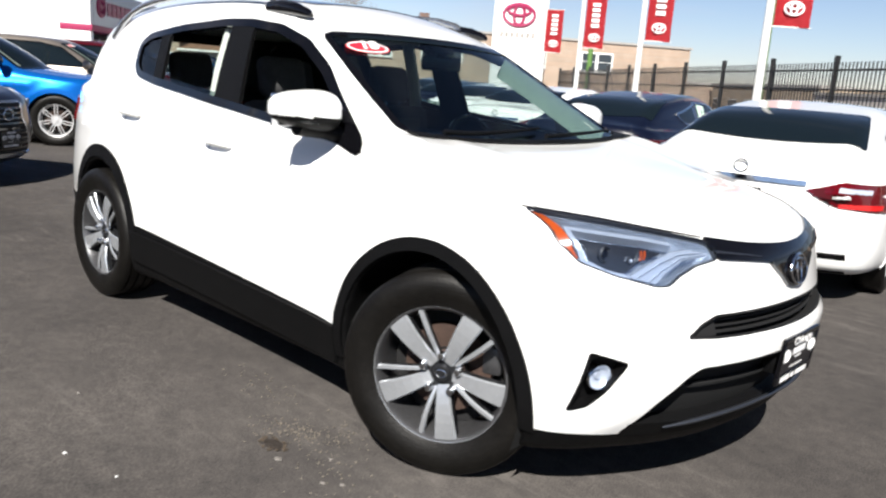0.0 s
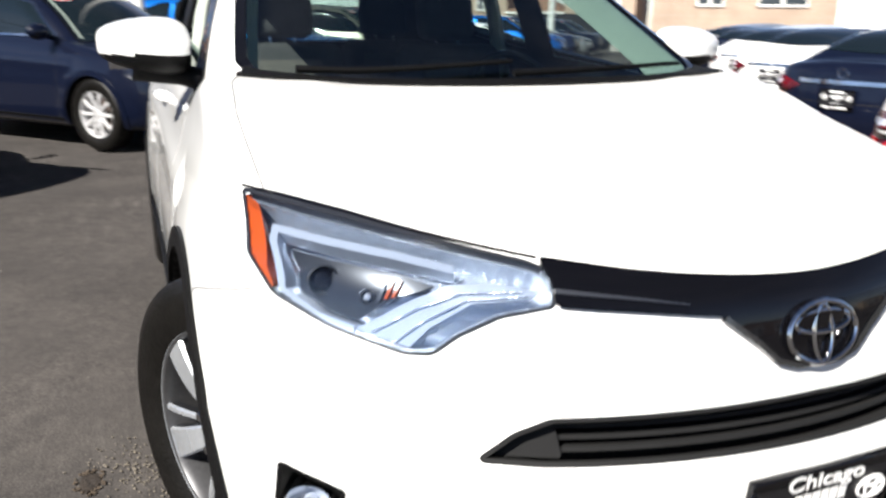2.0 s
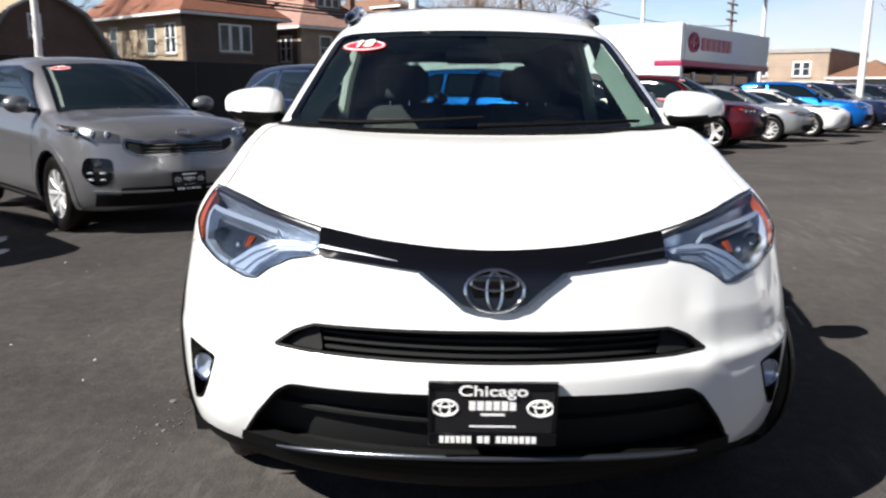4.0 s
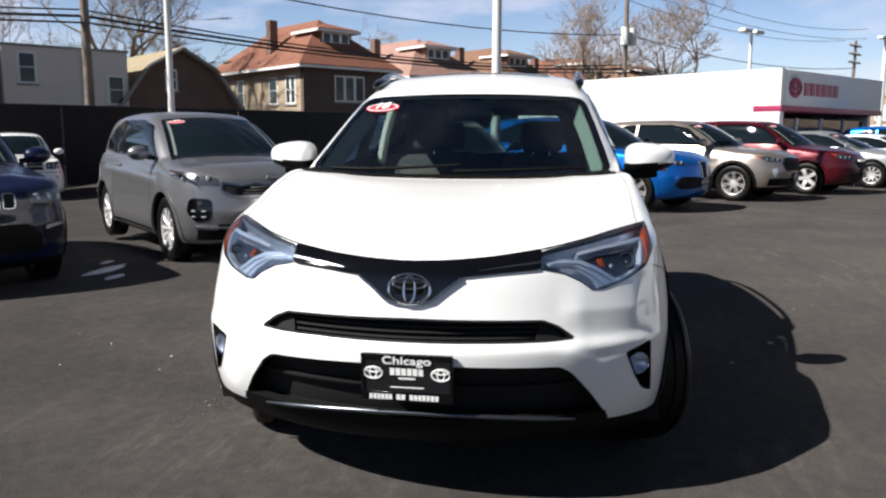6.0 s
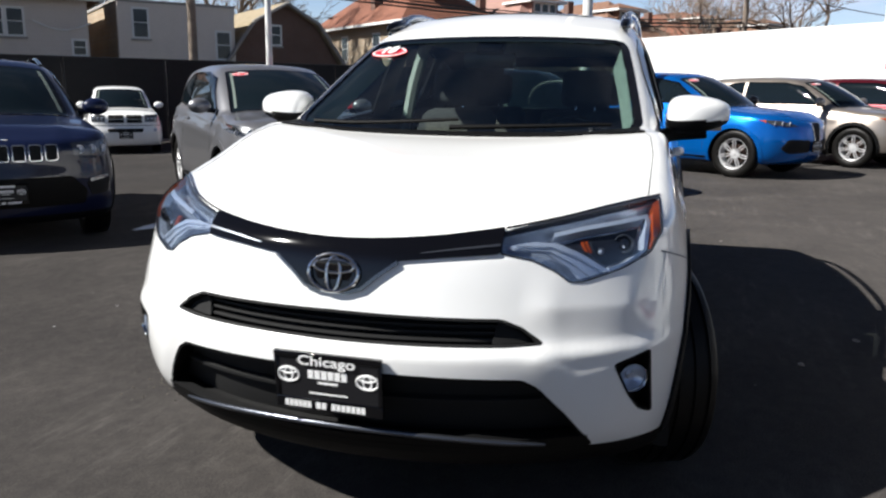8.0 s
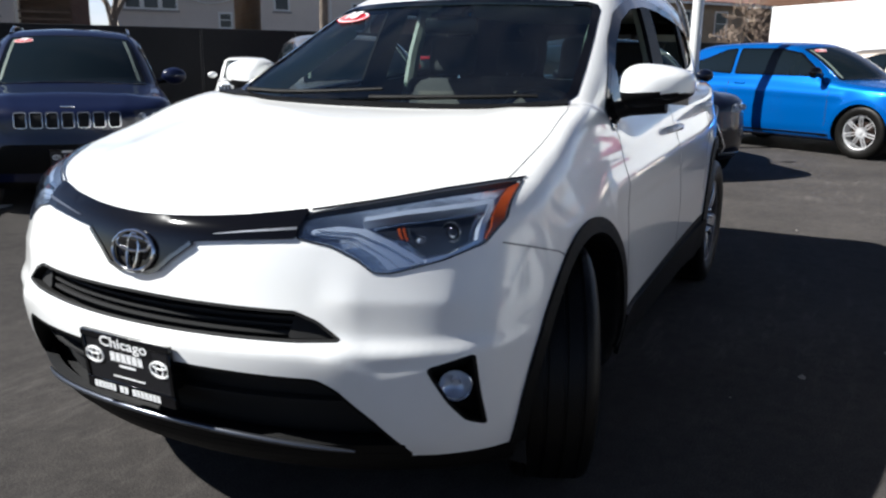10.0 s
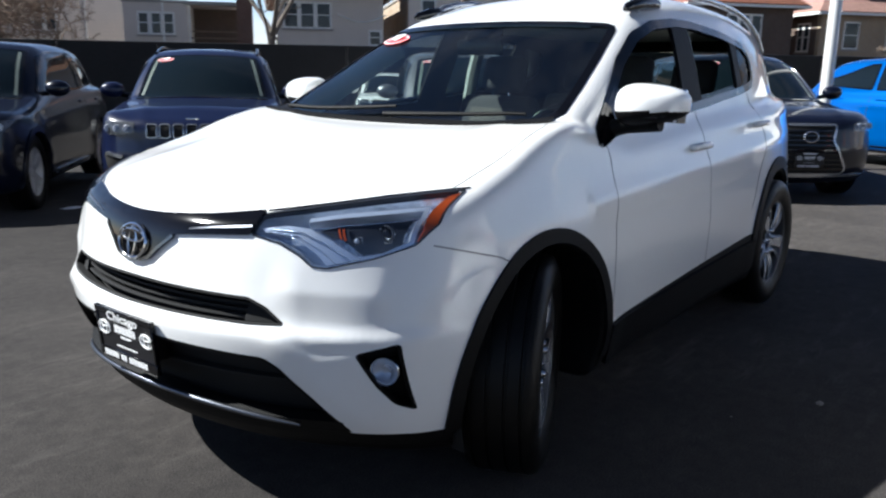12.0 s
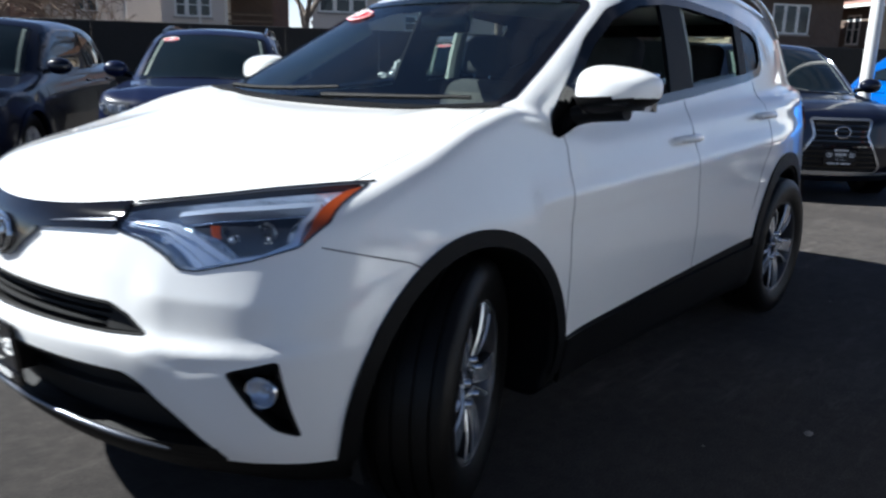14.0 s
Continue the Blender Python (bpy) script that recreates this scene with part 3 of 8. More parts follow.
def ring_tube(name, centre, rx, rz, r, material, parent, tilt=0.0, seg=40, depth=0.0):
    """An elliptic ring standing across the car's length."""
    bm = bmesh.new()
    pts = []
    for k in range(seg + 1):
        a = 2 * math.pi * k / seg
        pts.append((centre[0] - math.tan(tilt) * rz * math.sin(a) - depth * (rx * math.cos(a)) ** 2, centre[1] + rx * math.cos(a), centre[2] + rz * math.sin(a)))
    add_tube(bm, pts, r, 8, caps=False)
    return part(name, bm, material, parent, "", smooth=True)


def mirror_y(poly):
    return np.array([(-a, b) for a, b in poly][::-1])


# ---- the white SUV ----
HERO = dict(
    hw=0.915, wb=2.585, arch=0.405, corner=0.065, floor=0.20, soft=0.06, crown=0.10, rcrown=0.10, wsk=0.28, blend=0.035, hip=0.012, crease=0.012, ridge=0.004, cabplan=0.10,
    bow=0.38, bow6=0.36, rbow=0.06, rend=1.9,
    nose=((0.15, 0.62), (0.24, 0.76), (0.32, 0.83), (0.40, 0.865), (0.50, 0.89), (0.585, 0.90), (0.63, 0.875), (0.70, 0.86), (0.80, 0.84), (0.87, 0.82), (0.95, 0.76), (1.05, 0.60), (1.2, 0.2)),
    side=((0.15, 0.83), (0.25, 0.862), (0.40, 0.890), (0.62, 0.893), (0.80, 0.878), (0.93, 0.850), (1.03, 0.822), (1.2, 0.79)),
    plan=((-3.8, -0.26), (-3.3, -0.105), (-3.0, -0.040), (-2.6, 0.0), (-1.4, -0.008), (0.0, 0.0), (0.35, -0.008), (0.95, -0.06)),
    top=((-3.8, 1.20), (-3.0, 1.20), (-2.0, 1.165), (-1.1, 1.115), (-0.6, 1.095), (-0.3, 1.093), (-0.15, 1.085), (0.15, 1.047), (0.40, 1.006), (0.60, 0.959), (0.74, 0.910), (0.84, 0.873), (1.0, 0.785)),
    belt=((-3.8, 1.15), (0.0, 1.02)),
    roof=((-3.75, 0.80), (-3.55, 1.10), (-3.40, 1.40), (-3.22, 1.555), (-3.0, 1.60), (-2.4, 1.655), (-1.8, 1.672), (-1.35, 1.645), (-1.05, 1.570), (-0.90, 1.500), (-0.55, 1.298), (-0.22, 1.092), (0.05, 0.90), (0.3, 0.6), (0.5, 0.4)),
    crowns=((-3.8, 0.10), (-0.75, 0.10), (-0.50, 0.035), (-0.28, -0.055), (-0.10, -0.02), (0.15, 0.06), (0.40, 0.10), (1.0, 0.10)),
    rcrowns=((-3.8, 0.10), (-1.25, 0.10), (-0.95, 0.035), (-0.60, -0.03), (-0.30, -0.09), (0.5, -0.09)),
    cabw=((0.8, 0.86), (1.0, 0.800), (1.1, 0.775), (1.3, 0.715), (1.5, 0.640), (1.6, 0.588), (1.75, 0.50)),
    tail=((0.15, -3.40), (0.30, -3.60), (0.55, -3.66), (0.85, -3.62), (1.1, -3.56), (1.3, -3.48)),
)


def seg_far(y, z, a, b):
    d = (b[0] - a[0], b[1] - a[1])
    t = np.clip(((y - a[0]) * d[0] + (z - a[1]) * d[1]) / (d[0] ** 2 + d[1] ** 2), 0, 1)
    return np.hypot(y - a[0] - t * d[0], z - a[1] - t * d[1])


def ease(t):
    t = np.clip(t, 0, 1)
    return t * t * (3 - 2 * t)


def bumper(y, z):
    """The shelf, slanted hollow and blade of the front bumper's corner."""
    za = 0.714 - 0.02 * (y - 0.52)
    zb = 0.612 - 0.55 * (np.clip(y, 0.53, 0.62) - 0.53) + 0.16 * (np.clip(y, 0.63, 0.74) - 0.63)
    across = ease((y - 0.47) / 0.10) * (1 - ease((y - 0.735) / 0.06))
    t = (za - z) / (za - zb)
    rise = np.clip((0.835 - z) / (0.835 - za), 0, 1)
    tri = np.where(t < 0, rise, 1 - 1.45 * np.clip(t, 0, 1))
    hollow = 0.012 * across * tri * (1 - ease((zb - z) / 0.035))
    blade = 0.008 * np.exp(-((seg_far(y, z, (0.55, 0.585), (0.70, 0.36)) / 0.045) ** 2))
    full = 0.044 * ease((y - 0.58) / 0.28) * ease((0.86 - z) / 0.24)
    return hollow + blade + full


HERO["sculpt"] = bumper
hero_form = car_form(HERO)
hero = root("suv", pose(0, 0.022, 0, 0, 0, 0.36))
tagged(hero, "white compact SUV with black cladding and steered front wheels", "car")

W_BASE, W_TOP = -0.215, -0.892


def ws_edge(x0, half, n=14, c=0.68):
    return [(x0 - c * y * y, y) for y in np.linspace(-half, half, n)]


ws_corner = [(-0.262, 0.600), (-0.288, 0.645), (-0.330, 0.678), (-0.395, 0.692)]
ws_poly = np.array([(x, -y) for x, y in ws_corner[::-1]] + ws_edge(W_BASE, 0.55, 12, 0.10) + ws_corner + [(-0.55, 0.668), (-0.75, 0.632), (-0.945, 0.592), (-0.972, 0.578)] + ws_edge(W_TOP, 0.55, 12, 0.26)[::-1] + [(-0.972, -0.578), (-0.945, -0.592), (-0.75, -0.632), (-0.55, -0.668)])
win_front = rounded([(-0.70, 1.090), (-0.70, 1.222), (-0.85, 1.335), (-1.03, 1.425), (-1.23, 1.482), (-1.42, 1.502), (-1.345, 1.128)], 0.025)
win_rear = rounded([(-1.565, 1.152), (-1.605, 1.507), (-1.80, 1.502), (-2.05, 1.482), (-2.165, 1.462), (-2.105, 1.200)], 0.02)
win_quarter = rounded([(-2.20, 1.218), (-2.255, 1.450), (-2.42, 1.428), (-2.485, 1.395), (-2.478, 1.300), (-2.40, 1.250)], 0.025)
dlo_line = rounded([(-0.445, 1.043), (-0.60, 1.072), (-0.80, 1.090), (-1.12, 1.118), (-1.37, 1.140), (-1.57, 1.156), (-1.83, 1.182), (-2.18, 1.215), (-2.40, 1.244), (-2.475, 1.290), (-2.495, 1.395), (-2.40, 1.443), (-2.06, 1.487), (-1.69, 1.515), (-1.46, 1.515), (-1.22, 1.490), (-1.01, 1.430), (-0.82, 1.327), (-0.66, 1.205), (-0.55, 1.122)], 0.03)
lamp_poly = rounded([(0.797, 0.960), (0.75, 0.955), (0.66, 0.943), (0.57, 0.927), (0.44, 0.903), (0.418, 0.894), (0.422, 0.850), (0.498, 0.835), (0.556, 0.806), (0.592, 0.778), (0.627, 0.776), (0.72, 0.802), (0.785, 0.833), (0.812, 0.885)], 0.008)
grille_poly = rounded([(-0.538, 0.624), (-0.486, 0.663), (-0.435, 0.684), (0, 0.691), (0.435, 0.684), (0.486, 0.663), (0.538, 0.624), (0.45, 0.620), (0, 0.620), (-0.45, 0.620)], 0.008)
intake_poly = rounded([(-0.665, 0.312), (-0.597, 0.422), (-0.533, 0.505), (-0.495, 0.530), (0, 0.545), (0.495, 0.530), (0.533, 0.505), (0.597, 0.422), (0.665, 0.312), (0.4, 0.315), (0, 0.32), (-0.4, 0.315)], 0.014)
fog_poly = rounded([(0.718, 0.556), (0.802, 0.584), (0.814, 0.392), (0.782, 0.412), (0.754, 0.465)], 0.008)
band_poly = rounded([(0.424, 0.906), (0.35, 0.896), (0.28, 0.887), (0.20, 0.879), (0.117, 0.874), (0, 0.869), (-0.117, 0.874), (-0.20, 0.879), (-0.28, 0.887), (-0.35, 0.896), (-0.424, 0.906), (-0.420, 0.848), (-0.284, 0.837), (-0.172, 0.826), (-0.118, 0.786), (-0.078, 0.752), (-0.045, 0.742), (0.045, 0.742), (0.078, 0.752), (0.118, 0.786), (0.172, 0.826), (0.284, 0.837), (0.420, 0.848)], 0.008, 3)


def ahead(C):
    return C[:, 0] > 0.1


rear_glass = rounded([(-0.55, 1.14), (0.55, 1.14), (0.47, 1.46), (-0.47, 1.46)], 0.04)
holes = [(rear_glass, "rear", lambda C: C[:, 0] < -3.0), (ws_poly, "top", lambda C: (C[:, 2] > 1.02) & (C[:, 0] > -1.4)), (grille_poly, "front", ahead), (intake_poly, "front", ahead)]
for poly in (win_front, win_rear, win_quarter):
    holes += [(poly, "left", lambda C: C[:, 2] > 1.0), (poly, "right", lambda C: C[:, 2] > 1.0)]
for poly in (lamp_poly, fog_poly):
    holes += [(poly, "front", ahead), (mirror_y(poly), "front", ahead)]
def white_foot(P):
    """Height above the line where the white body meets the black lower edge."""
    x = P[:, 0]
    return P[:, 2] - np.interp(x, (-3.8, -2.65, -2.60, -2.05, -0.5, 0.0, 0.2, 0.42), (0.50, 0.50, 0.49, 0.485, 0.405, 0.38, 0.32, 0.308))


xs = np.concatenate([np.arange(-3.80, -1.4, 0.028), np.arange(-1.4, 0.1, 0.022), np.arange(0.1, 1.0, 0.014)])
ys = np.arange(-1.008, 1.0081, 0.018)
zs = np.concatenate([np.arange(0.14, 0.44, 0.0165), np.arange(0.44, 0.90, 0.0115), np.arange(0.90, 1.76, 0.0165)])
hero_form.shell("body", xs, ys, zs, M["white"], hero, holes, 0.014, M["dark_in"], well=lambda C: np.minimum(np.hypot(C[:, 0], C[:, 2] - 0.36), np.hypot(C[:, 0] + 2.585, C[:, 2] - 0.36)) < 0.430, split=(white_foot, M["cladding"]), label="glossy white painted body shell")
for s in (1, -1):
    make_wheel(hero, (0.02 if s < 0 else -0.02, s * 0.768, 0.358), 24, "split", 0.358, 0.235, 0.242, s)
    make_wheel(hero, (-2.585, s * 0.770, 0.358), 0, "split", 0.358, 0.235, 0.242, s)


def text_part(name, body, size, m, material, parent, extrude=0.001, italic=0.0, bold=0.0):
    cu = bpy.data.curves.new(name, "FONT")
    cu.body, cu.size, cu.align_x, cu.align_y, cu.extrude, cu.shear, cu.offset = body, size, "CENTER", "CENTER", extrude, italic, bold
    tmp = new(name, cu)
    me = bpy.data.meshes.new_from_object(tmp)
    bpy.data.objects.remove(tmp)
    me.materials.clear()
    me.materials.append(material)
    ob = new(name, me)
    ob.parent = parent
    ob.matrix_local = m
    return ob


def plate(parent, m, w=0.312, h=0.158, city=True):
    """A dealer plate in its frame; its own x is to the reader's right, y up, z out."""
    bm = bmesh.new()
    add_box(bm, (-w / 2, -h / 2, -0.006), (w / 2, h / 2, 0.002), 0.003)
    pl = part("dealer_plate", bm, M["plate_black"], parent, "black dealer plate with white lettering bars", smooth=True)
    pl.matrix_local = m
    bm = bmesh.new()
    for lo, hi in (((-w / 2 - 0.006, h / 2 - 0.012), (w / 2 + 0.006, h / 2 + 0.006)), ((-w / 2 - 0.006, -h / 2 - 0.006), (w / 2 + 0.006, -h / 2 + 0.028)), ((-w / 2 - 0.006, -h / 2 + 0.028), (-w / 2 + 0.006, h / 2 - 0.012)), ((w / 2 - 0.006, -h / 2 + 0.028), (w / 2 + 0.006, h / 2 - 0.012))):
        add_box(bm, (*lo, -0.008), (*hi, 0.006), 0.002)
    part("plate_frame", bm, M["gloss_black"], pl, "glossy black plate frame", smooth=True)
    if city:
        text_part("lettering", "Chicago", 0.041, Matrix.Translation((0, h / 2 - 0.015, 0.0075)) @ Matrix.Diagonal((1.22, 0.92, 1, 1)), M["sticker_white"], pl, 0.0005, bold=0.0006)
    else:
        box_part("lettering_bar", (-0.07, h / 2 - 0.024, 0.0062), (0.07, h / 2 - 0.008, 0.0075), M["sticker_white"], pl)
    for k in range(6):
        box_part("lettering_bar", (-0.056 + 0.0190 * k, 0.010, 0.0022), (-0.0405 + 0.0190 * k, 0.034, 0.0032), M["sticker_white"], pl)
    bars = [(-0.028, -0.004, 0.028, 0.002), (-0.055, -0.034, 0.055, -0.030)]
    for a, b, c, d in bars:
        box_part("lettering_bar", (a, b, 0.0022), (c, d, 0.0032), M["sticker_white"], pl)
    x = -0.125
    for wd in (0.078, 0.032, 0.098):
        n = max(2, int(wd / 0.013))
        for k in range(n):
            box_part("lettering_bar", (x + wd * k / n, -h / 2 + 0.002, 0.0062), (x + wd * (k + 0.78) / n, -h / 2 + 0.020, 0.0072), M["sticker_white"], pl)
        x += wd + 0.012
    for sx in (-1, 1):
        bm = bmesh.new()
        add_tube(bm, [(sx * 0.112 + 0.030 * math.cos(a), 0.016 + 0.020 * math.sin(a), 0.003) for a in np.linspace(0, 2 * math.pi, 25)], 0.003, 6, False)
        add_tube(bm, [(sx * 0.112 + 0.012 * math.cos(a), 0.016 + 0.018 * math.sin(a), 0.003) for a in np.linspace(0, 2 * math.pi, 25)], 0.0025, 6, False)
        add_tube(bm, [(sx * 0.112 + 0.022 * math.cos(a), 0.026 + 0.008 * math.sin(a), 0.003) for a in np.linspace(0, 2 * math.pi, 25)], 0.0025, 6, False)
        part("emblem", bm, M["sticker_white"], pl)
    return pl


FACE = Matrix(((0, 0, 1, 0), (1, 0, 0, 0), (0, 1, 0, 0), (0, 0, 0, 1)))


def oval_emblem(parent, at, w, h, tilt, material):
    e = ring_tube("emblem", (0, 0, 0), w / 2, h / 2, 0.0048, material, parent)
    e.matrix_local = Matrix.Translation(at) @ Matrix.Rotation(radians(tilt), 4, "Y")
    ring_tube("emblem_inner", (0, 0, h * 0.17), w * 0.40, h * 0.18, 0.004, material, e)
    ring_tube("emblem_inner", (0, 0, -0.002), w * 0.135, h * 0.46, 0.004, material, e)
    return e


# front of the white SUV
H = hero_form
H.patch("grille_band", band_poly, "front", M["gloss_black"], hero, 0.008, 0.014, 0.015, "glossy black upper grille band")
for s in (1, -1):
    H.patch("chrome_bar", np.array([(s * 0.419, 0.870), (s * 0.419, 0.8645), (s * 0.30, 0.853), (s * 0.225, 0.8445), (s * 0.225, 0.846), (s * 0.30, 0.8565)])[::-s], "front", M["bar_silver"], hero, 0.0105, 0.004, 0.02, "satin silver grille bar")
    H.strip("grille_v", [(s * 0.170, 0.823), (s * 0.116, 0.784), (s * 0.078, 0.751), (s * 0.045, 0.741), (0, 0.739)], "front", M["dark_chrome"], hero, 0.009, 0.011, 0.012, label="dark chrome edge of the grille point")
H.strip("hood_gap", [(y, 0.8705 + 0.137 * abs(y) ** 1.75 / 0.95) for y in np.linspace(-0.42, 0.42, 30)], "front", M["gloss_black"], hero, 0.004, 0.007, 0.014)
oval_emblem(hero, (0.856, 0.003, 0.791), 0.138, 0.098, -12, M["chrome"])
box_part("emblem_mount", (0.80, -0.055, 0.760), (0.854, 0.055, 0.832), M["gloss_black"], hero, 0.012)
H.patch("grille_backing", grille_poly, "front", M["dark_in"], hero, -0.075, 0.01, 0.04)
for z in (0.634, 0.650, 0.666):
    half = 0.50 - (z - 0.634) * 1.6
    H.strip("grille_slat", [(y, z) for y in np.linspace(-half, half, 24)], "front", M["dark_in"], hero, 0.006, -0.030, 0.03)
for s in (1, -1):
    H.patch("grille_blank", rounded([(s * 0.52, 0.628), (s * 0.47, 0.664), (s * 0.43, 0.678), (s * 0.42, 0.626)][:: s], 0.006, 2), "front", M["dark_in"], hero, -0.022, 0.01, 0.03)
H.strip("grille_surround", grille_poly, "front", M["dark_in"], hero, 0.007, 0.001, 0.04, closed=True)
H.patch("intake_backing", intake_poly, "front", M["dark_in"], hero, -0.06, 0.01, 0.05)
H.strip("intake_surround", intake_poly, "front", M["cladding"], hero, 0.008, 0.001, 0.06, closed=True)
H.strip("intake_slat", [(y, 0.445) for y in np.linspace(-0.56, 0.56, 24)], "front", M["dark_in"], hero, 0.010, -0.038, 0.02)
lip = H.onto(np.array([(y, 0.372 - 0.14 * y * y) for y in np.linspace(-0.55, 0.55, 41)]), "front")
bm = bmesh.new()
add_tube(bm, [(x + 0.010, y, z) for x, y, z in lip.tolist()], [0.003 + 0.005 * min(1.0, (20.5 - abs(i - 20)) / 4) for i in range(41)], 10)
part("chrome_lip", bm, M["bar_silver"], hero, "bright silver strip under the lower intake", smooth=True)
H.strip("chin", [(y, 0.322) for y in np.linspace(-0.655, 0.655, 40)], "front", M["cladding"], hero, 0.05, 0.002, 0.03)
plate(hero, Matrix.Translation((0.897, 0.002, 0.502)) @ Matrix.Rotation(radians(5), 4, "Y") @ FACE, 0.292, 0.152)
box_part("plate_bracket", (0.83, -0.12, 0.45), (0.886, 0.12, 0.56), M["cladding"], hero, 0.004)

for s in (1, -1):
    def half(poly):
        return np.array([(s * a, b) for a, b in poly][:: s])

    back = H.patch("headlight", half(lamp_poly), "front", M["lamp_grey"], hero, -0.050, 0.012, 0.03, "clear headlight with amber corner in a silver bezel")
    H.strip("bezel", half(lamp_poly), "front", M["lamp_grey"], back, 0.010, -0.012, 0.04, 0.02, True)
    H.strip("light_bar", half([(0.545, 0.896), (0.62, 0.910), (0.70, 0.919), (0.770, 0.927), (0.779, 0.910), (0.778, 0.840), (0.735, 0.812), (0.69, 0.801)]), "front", M["lamp_silver"], back, 0.010, -0.008, 0.03)
    H.patch("light_sweep", half([(0.436, 0.871), (0.452, 0.861), (0.533, 0.852), (0.593, 0.813), (0.622, 0.783), (0.690, 0.801), (0.612, 0.852), (0.560, 0.877), (0.50, 0.882)]), "front", M["lamp_silver"], back, -0.010, 0.012, 0.02, "broad silver light guide of the headlight")
    H.strip("sweep_line", half([(0.668, 0.800), (0.606, 0.840), (0.545, 0.866), (0.46, 0.870)]), "front", M["lamp_grey"], back, 0.0025, -0.006, 0.012)
    H.strip("sweep_line", half([(0.640, 0.789), (0.600, 0.822), (0.540, 0.856), (0.455, 0.864)]), "front", M["lamp_grey"], back, 0.002, -0.006, 0.012)
    H.patch("lamp_mask", half([(0.578, 0.880), (0.619, 0.894), (0.700, 0.903), (0.762, 0.910), (0.765, 0.838), (0.735, 0.820), (0.692, 0.812), (0.644, 0.849)]), "front", M["lamp_dark"], back, -0.028, 0.008, 0.03)
    for k in range(3):
        H.strip("reflector_rib", half([(0.640 + 0.010 * k, 0.852 - 0.004 * k), (0.622 + 0.010 * k, 0.884)]), "front", M["amber"] if k < 2 else M["lamp_mid"], back, 0.004, -0.022, 0.012)
    for yy, zz, rr, mm in ((0.715, 0.858, 0.026, "lamp_mid"), (0.660, 0.842, 0.012, "lamp_mid")):
        c = H.onto(np.array([(s * yy, zz)]), "front")[0]
        bm = bmesh.new()
        add_lathe(bm, [(rr, 0.0), (rr * 0.92, 0.006), (rr * 0.80, 0.002), (rr * 0.74, -0.012)], 28, "x")
        o = part("projector_ring", bm, M[mm], back, "", smooth=True)
        o.matrix_local = Matrix.Translation((c[0] - 0.032, c[1], c[2]))
        bm = bmesh.new()
        add_lathe(bm, [(0.0, 0.012), (rr * 0.35, 0.010), (rr * 0.62, 0.003), (rr * 0.78, -0.008)], 28, "x")
        o = part("projector_lens", bm, M["gloss_black"] if rr > 0.02 else M["lamp_silver"], back, "", smooth=True)
        o.matrix_local = Matrix.Translation((c[0] - 0.034, c[1], c[2]))
    H.patch("amber_lens", half([(0.797, 0.958), (0.781, 0.948), (0.787, 0.905), (0.792, 0.870), (0.786, 0.846), (0.788, 0.838), (0.811, 0.886)]), "front", M["amber"], back, -0.002, 0.02, 0.02, "amber side lens")
    H.strip("lamp_gap", half(lamp_poly), "front", M["lamp_dark"], back, 0.004, 0.0020, 0.02, 0.02, True)
    H.strip("hood_gap", half([(0.424, 0.907), (0.57, 0.931), (0.66, 0.947), (0.75, 0.959), (0.797, 0.964)]), "front", M["gloss_black"], hero, 0.0028, 0.003, 0.012)
    H.patch("lens", half(lamp_poly), "front", M["clear_lens"], back, 0.001, 0.003, 0.03)
    fog = H.patch("fog_light_bezel", half(fog_poly), "front", M["cladding"], hero, -0.045, 0.012, 0.03, "black triangular fog light pocket")
    H.strip("bezel_edge", half(fog_poly), "front", M["cladding"], fog, 0.006, 0.001, 0.05, 0.02, True)
    c = H.onto(np.array([(s * 0.762, 0.506)]), "front")[0]
    mm = Matrix.Translation((c[0] - 0.020, c[1], c[2])) @ Matrix.Rotation(radians(s * 24), 4, "Z")
    bm = bmesh.new()
    add_lathe(bm, [(0.041, -0.03), (0.041, 0.004), (0.039, 0.007), (0.036, 0.004), (0.035, -0.004)], 32, "x")
    o = part("fog_light_ring", bm, M["chrome"], fog, "", smooth=True)
    o.matrix_local = mm
    bm = bmesh.new()
    add_lathe(bm, [(0.0, -0.010), (0.009, -0.009), (0.012, -0.020), (0.024, -0.016), (0.035, -0.004)], 32, "x")
    o = part("fog_light_reflector", bm, M["lamp_silver"], fog, "", smooth=True)
    o.matrix_local = mm
    bm = bmesh.new()
    add_lathe(bm, [(0.0, 0.007), (0.02, 0.005), (0.036, 0.0)], 32, "x")
    o = part("fog_light_lens", bm, M["clear_lens"], fog, "", smooth=True)
    o.matrix_local = mm
    side = "left" if s > 0 else "right"
    # wheel arches, sills and seams
    for cx, rm, wd, a1 in ((0.0, 0.432, 0.044, 190), (-2.575, 0.458, 0.066, 168)):
        arc = [(cx + rm * math.cos(a), 0.36 + rm * math.sin(a)) for a in np.linspace(radians(-8), radians(a1), 50)]
        H.strip("arch_trim", arc, side, M["cladding"], hero, wd, 0.009, 0.035, label="black plastic wheel arch trim")
        bm = bmesh.new()
        prev = None
        for a in np.linspace(radians(-20), radians(a1 + (6 if cx > -1 else 0)), 30):
            p = (cx + 0.412 * math.cos(a), 0.36 + 0.412 * math.sin(a))
            row = [bm.verts.new((p[0], s * y, p[1])) for y in (0.42, 0.87 if cx > -1 else 0.83)]
            if prev:
                bm.faces.new((prev[0], prev[1], row[1], row[0]))
            prev = row
        part("arch_liner", bm, M["dark_in"], hero)
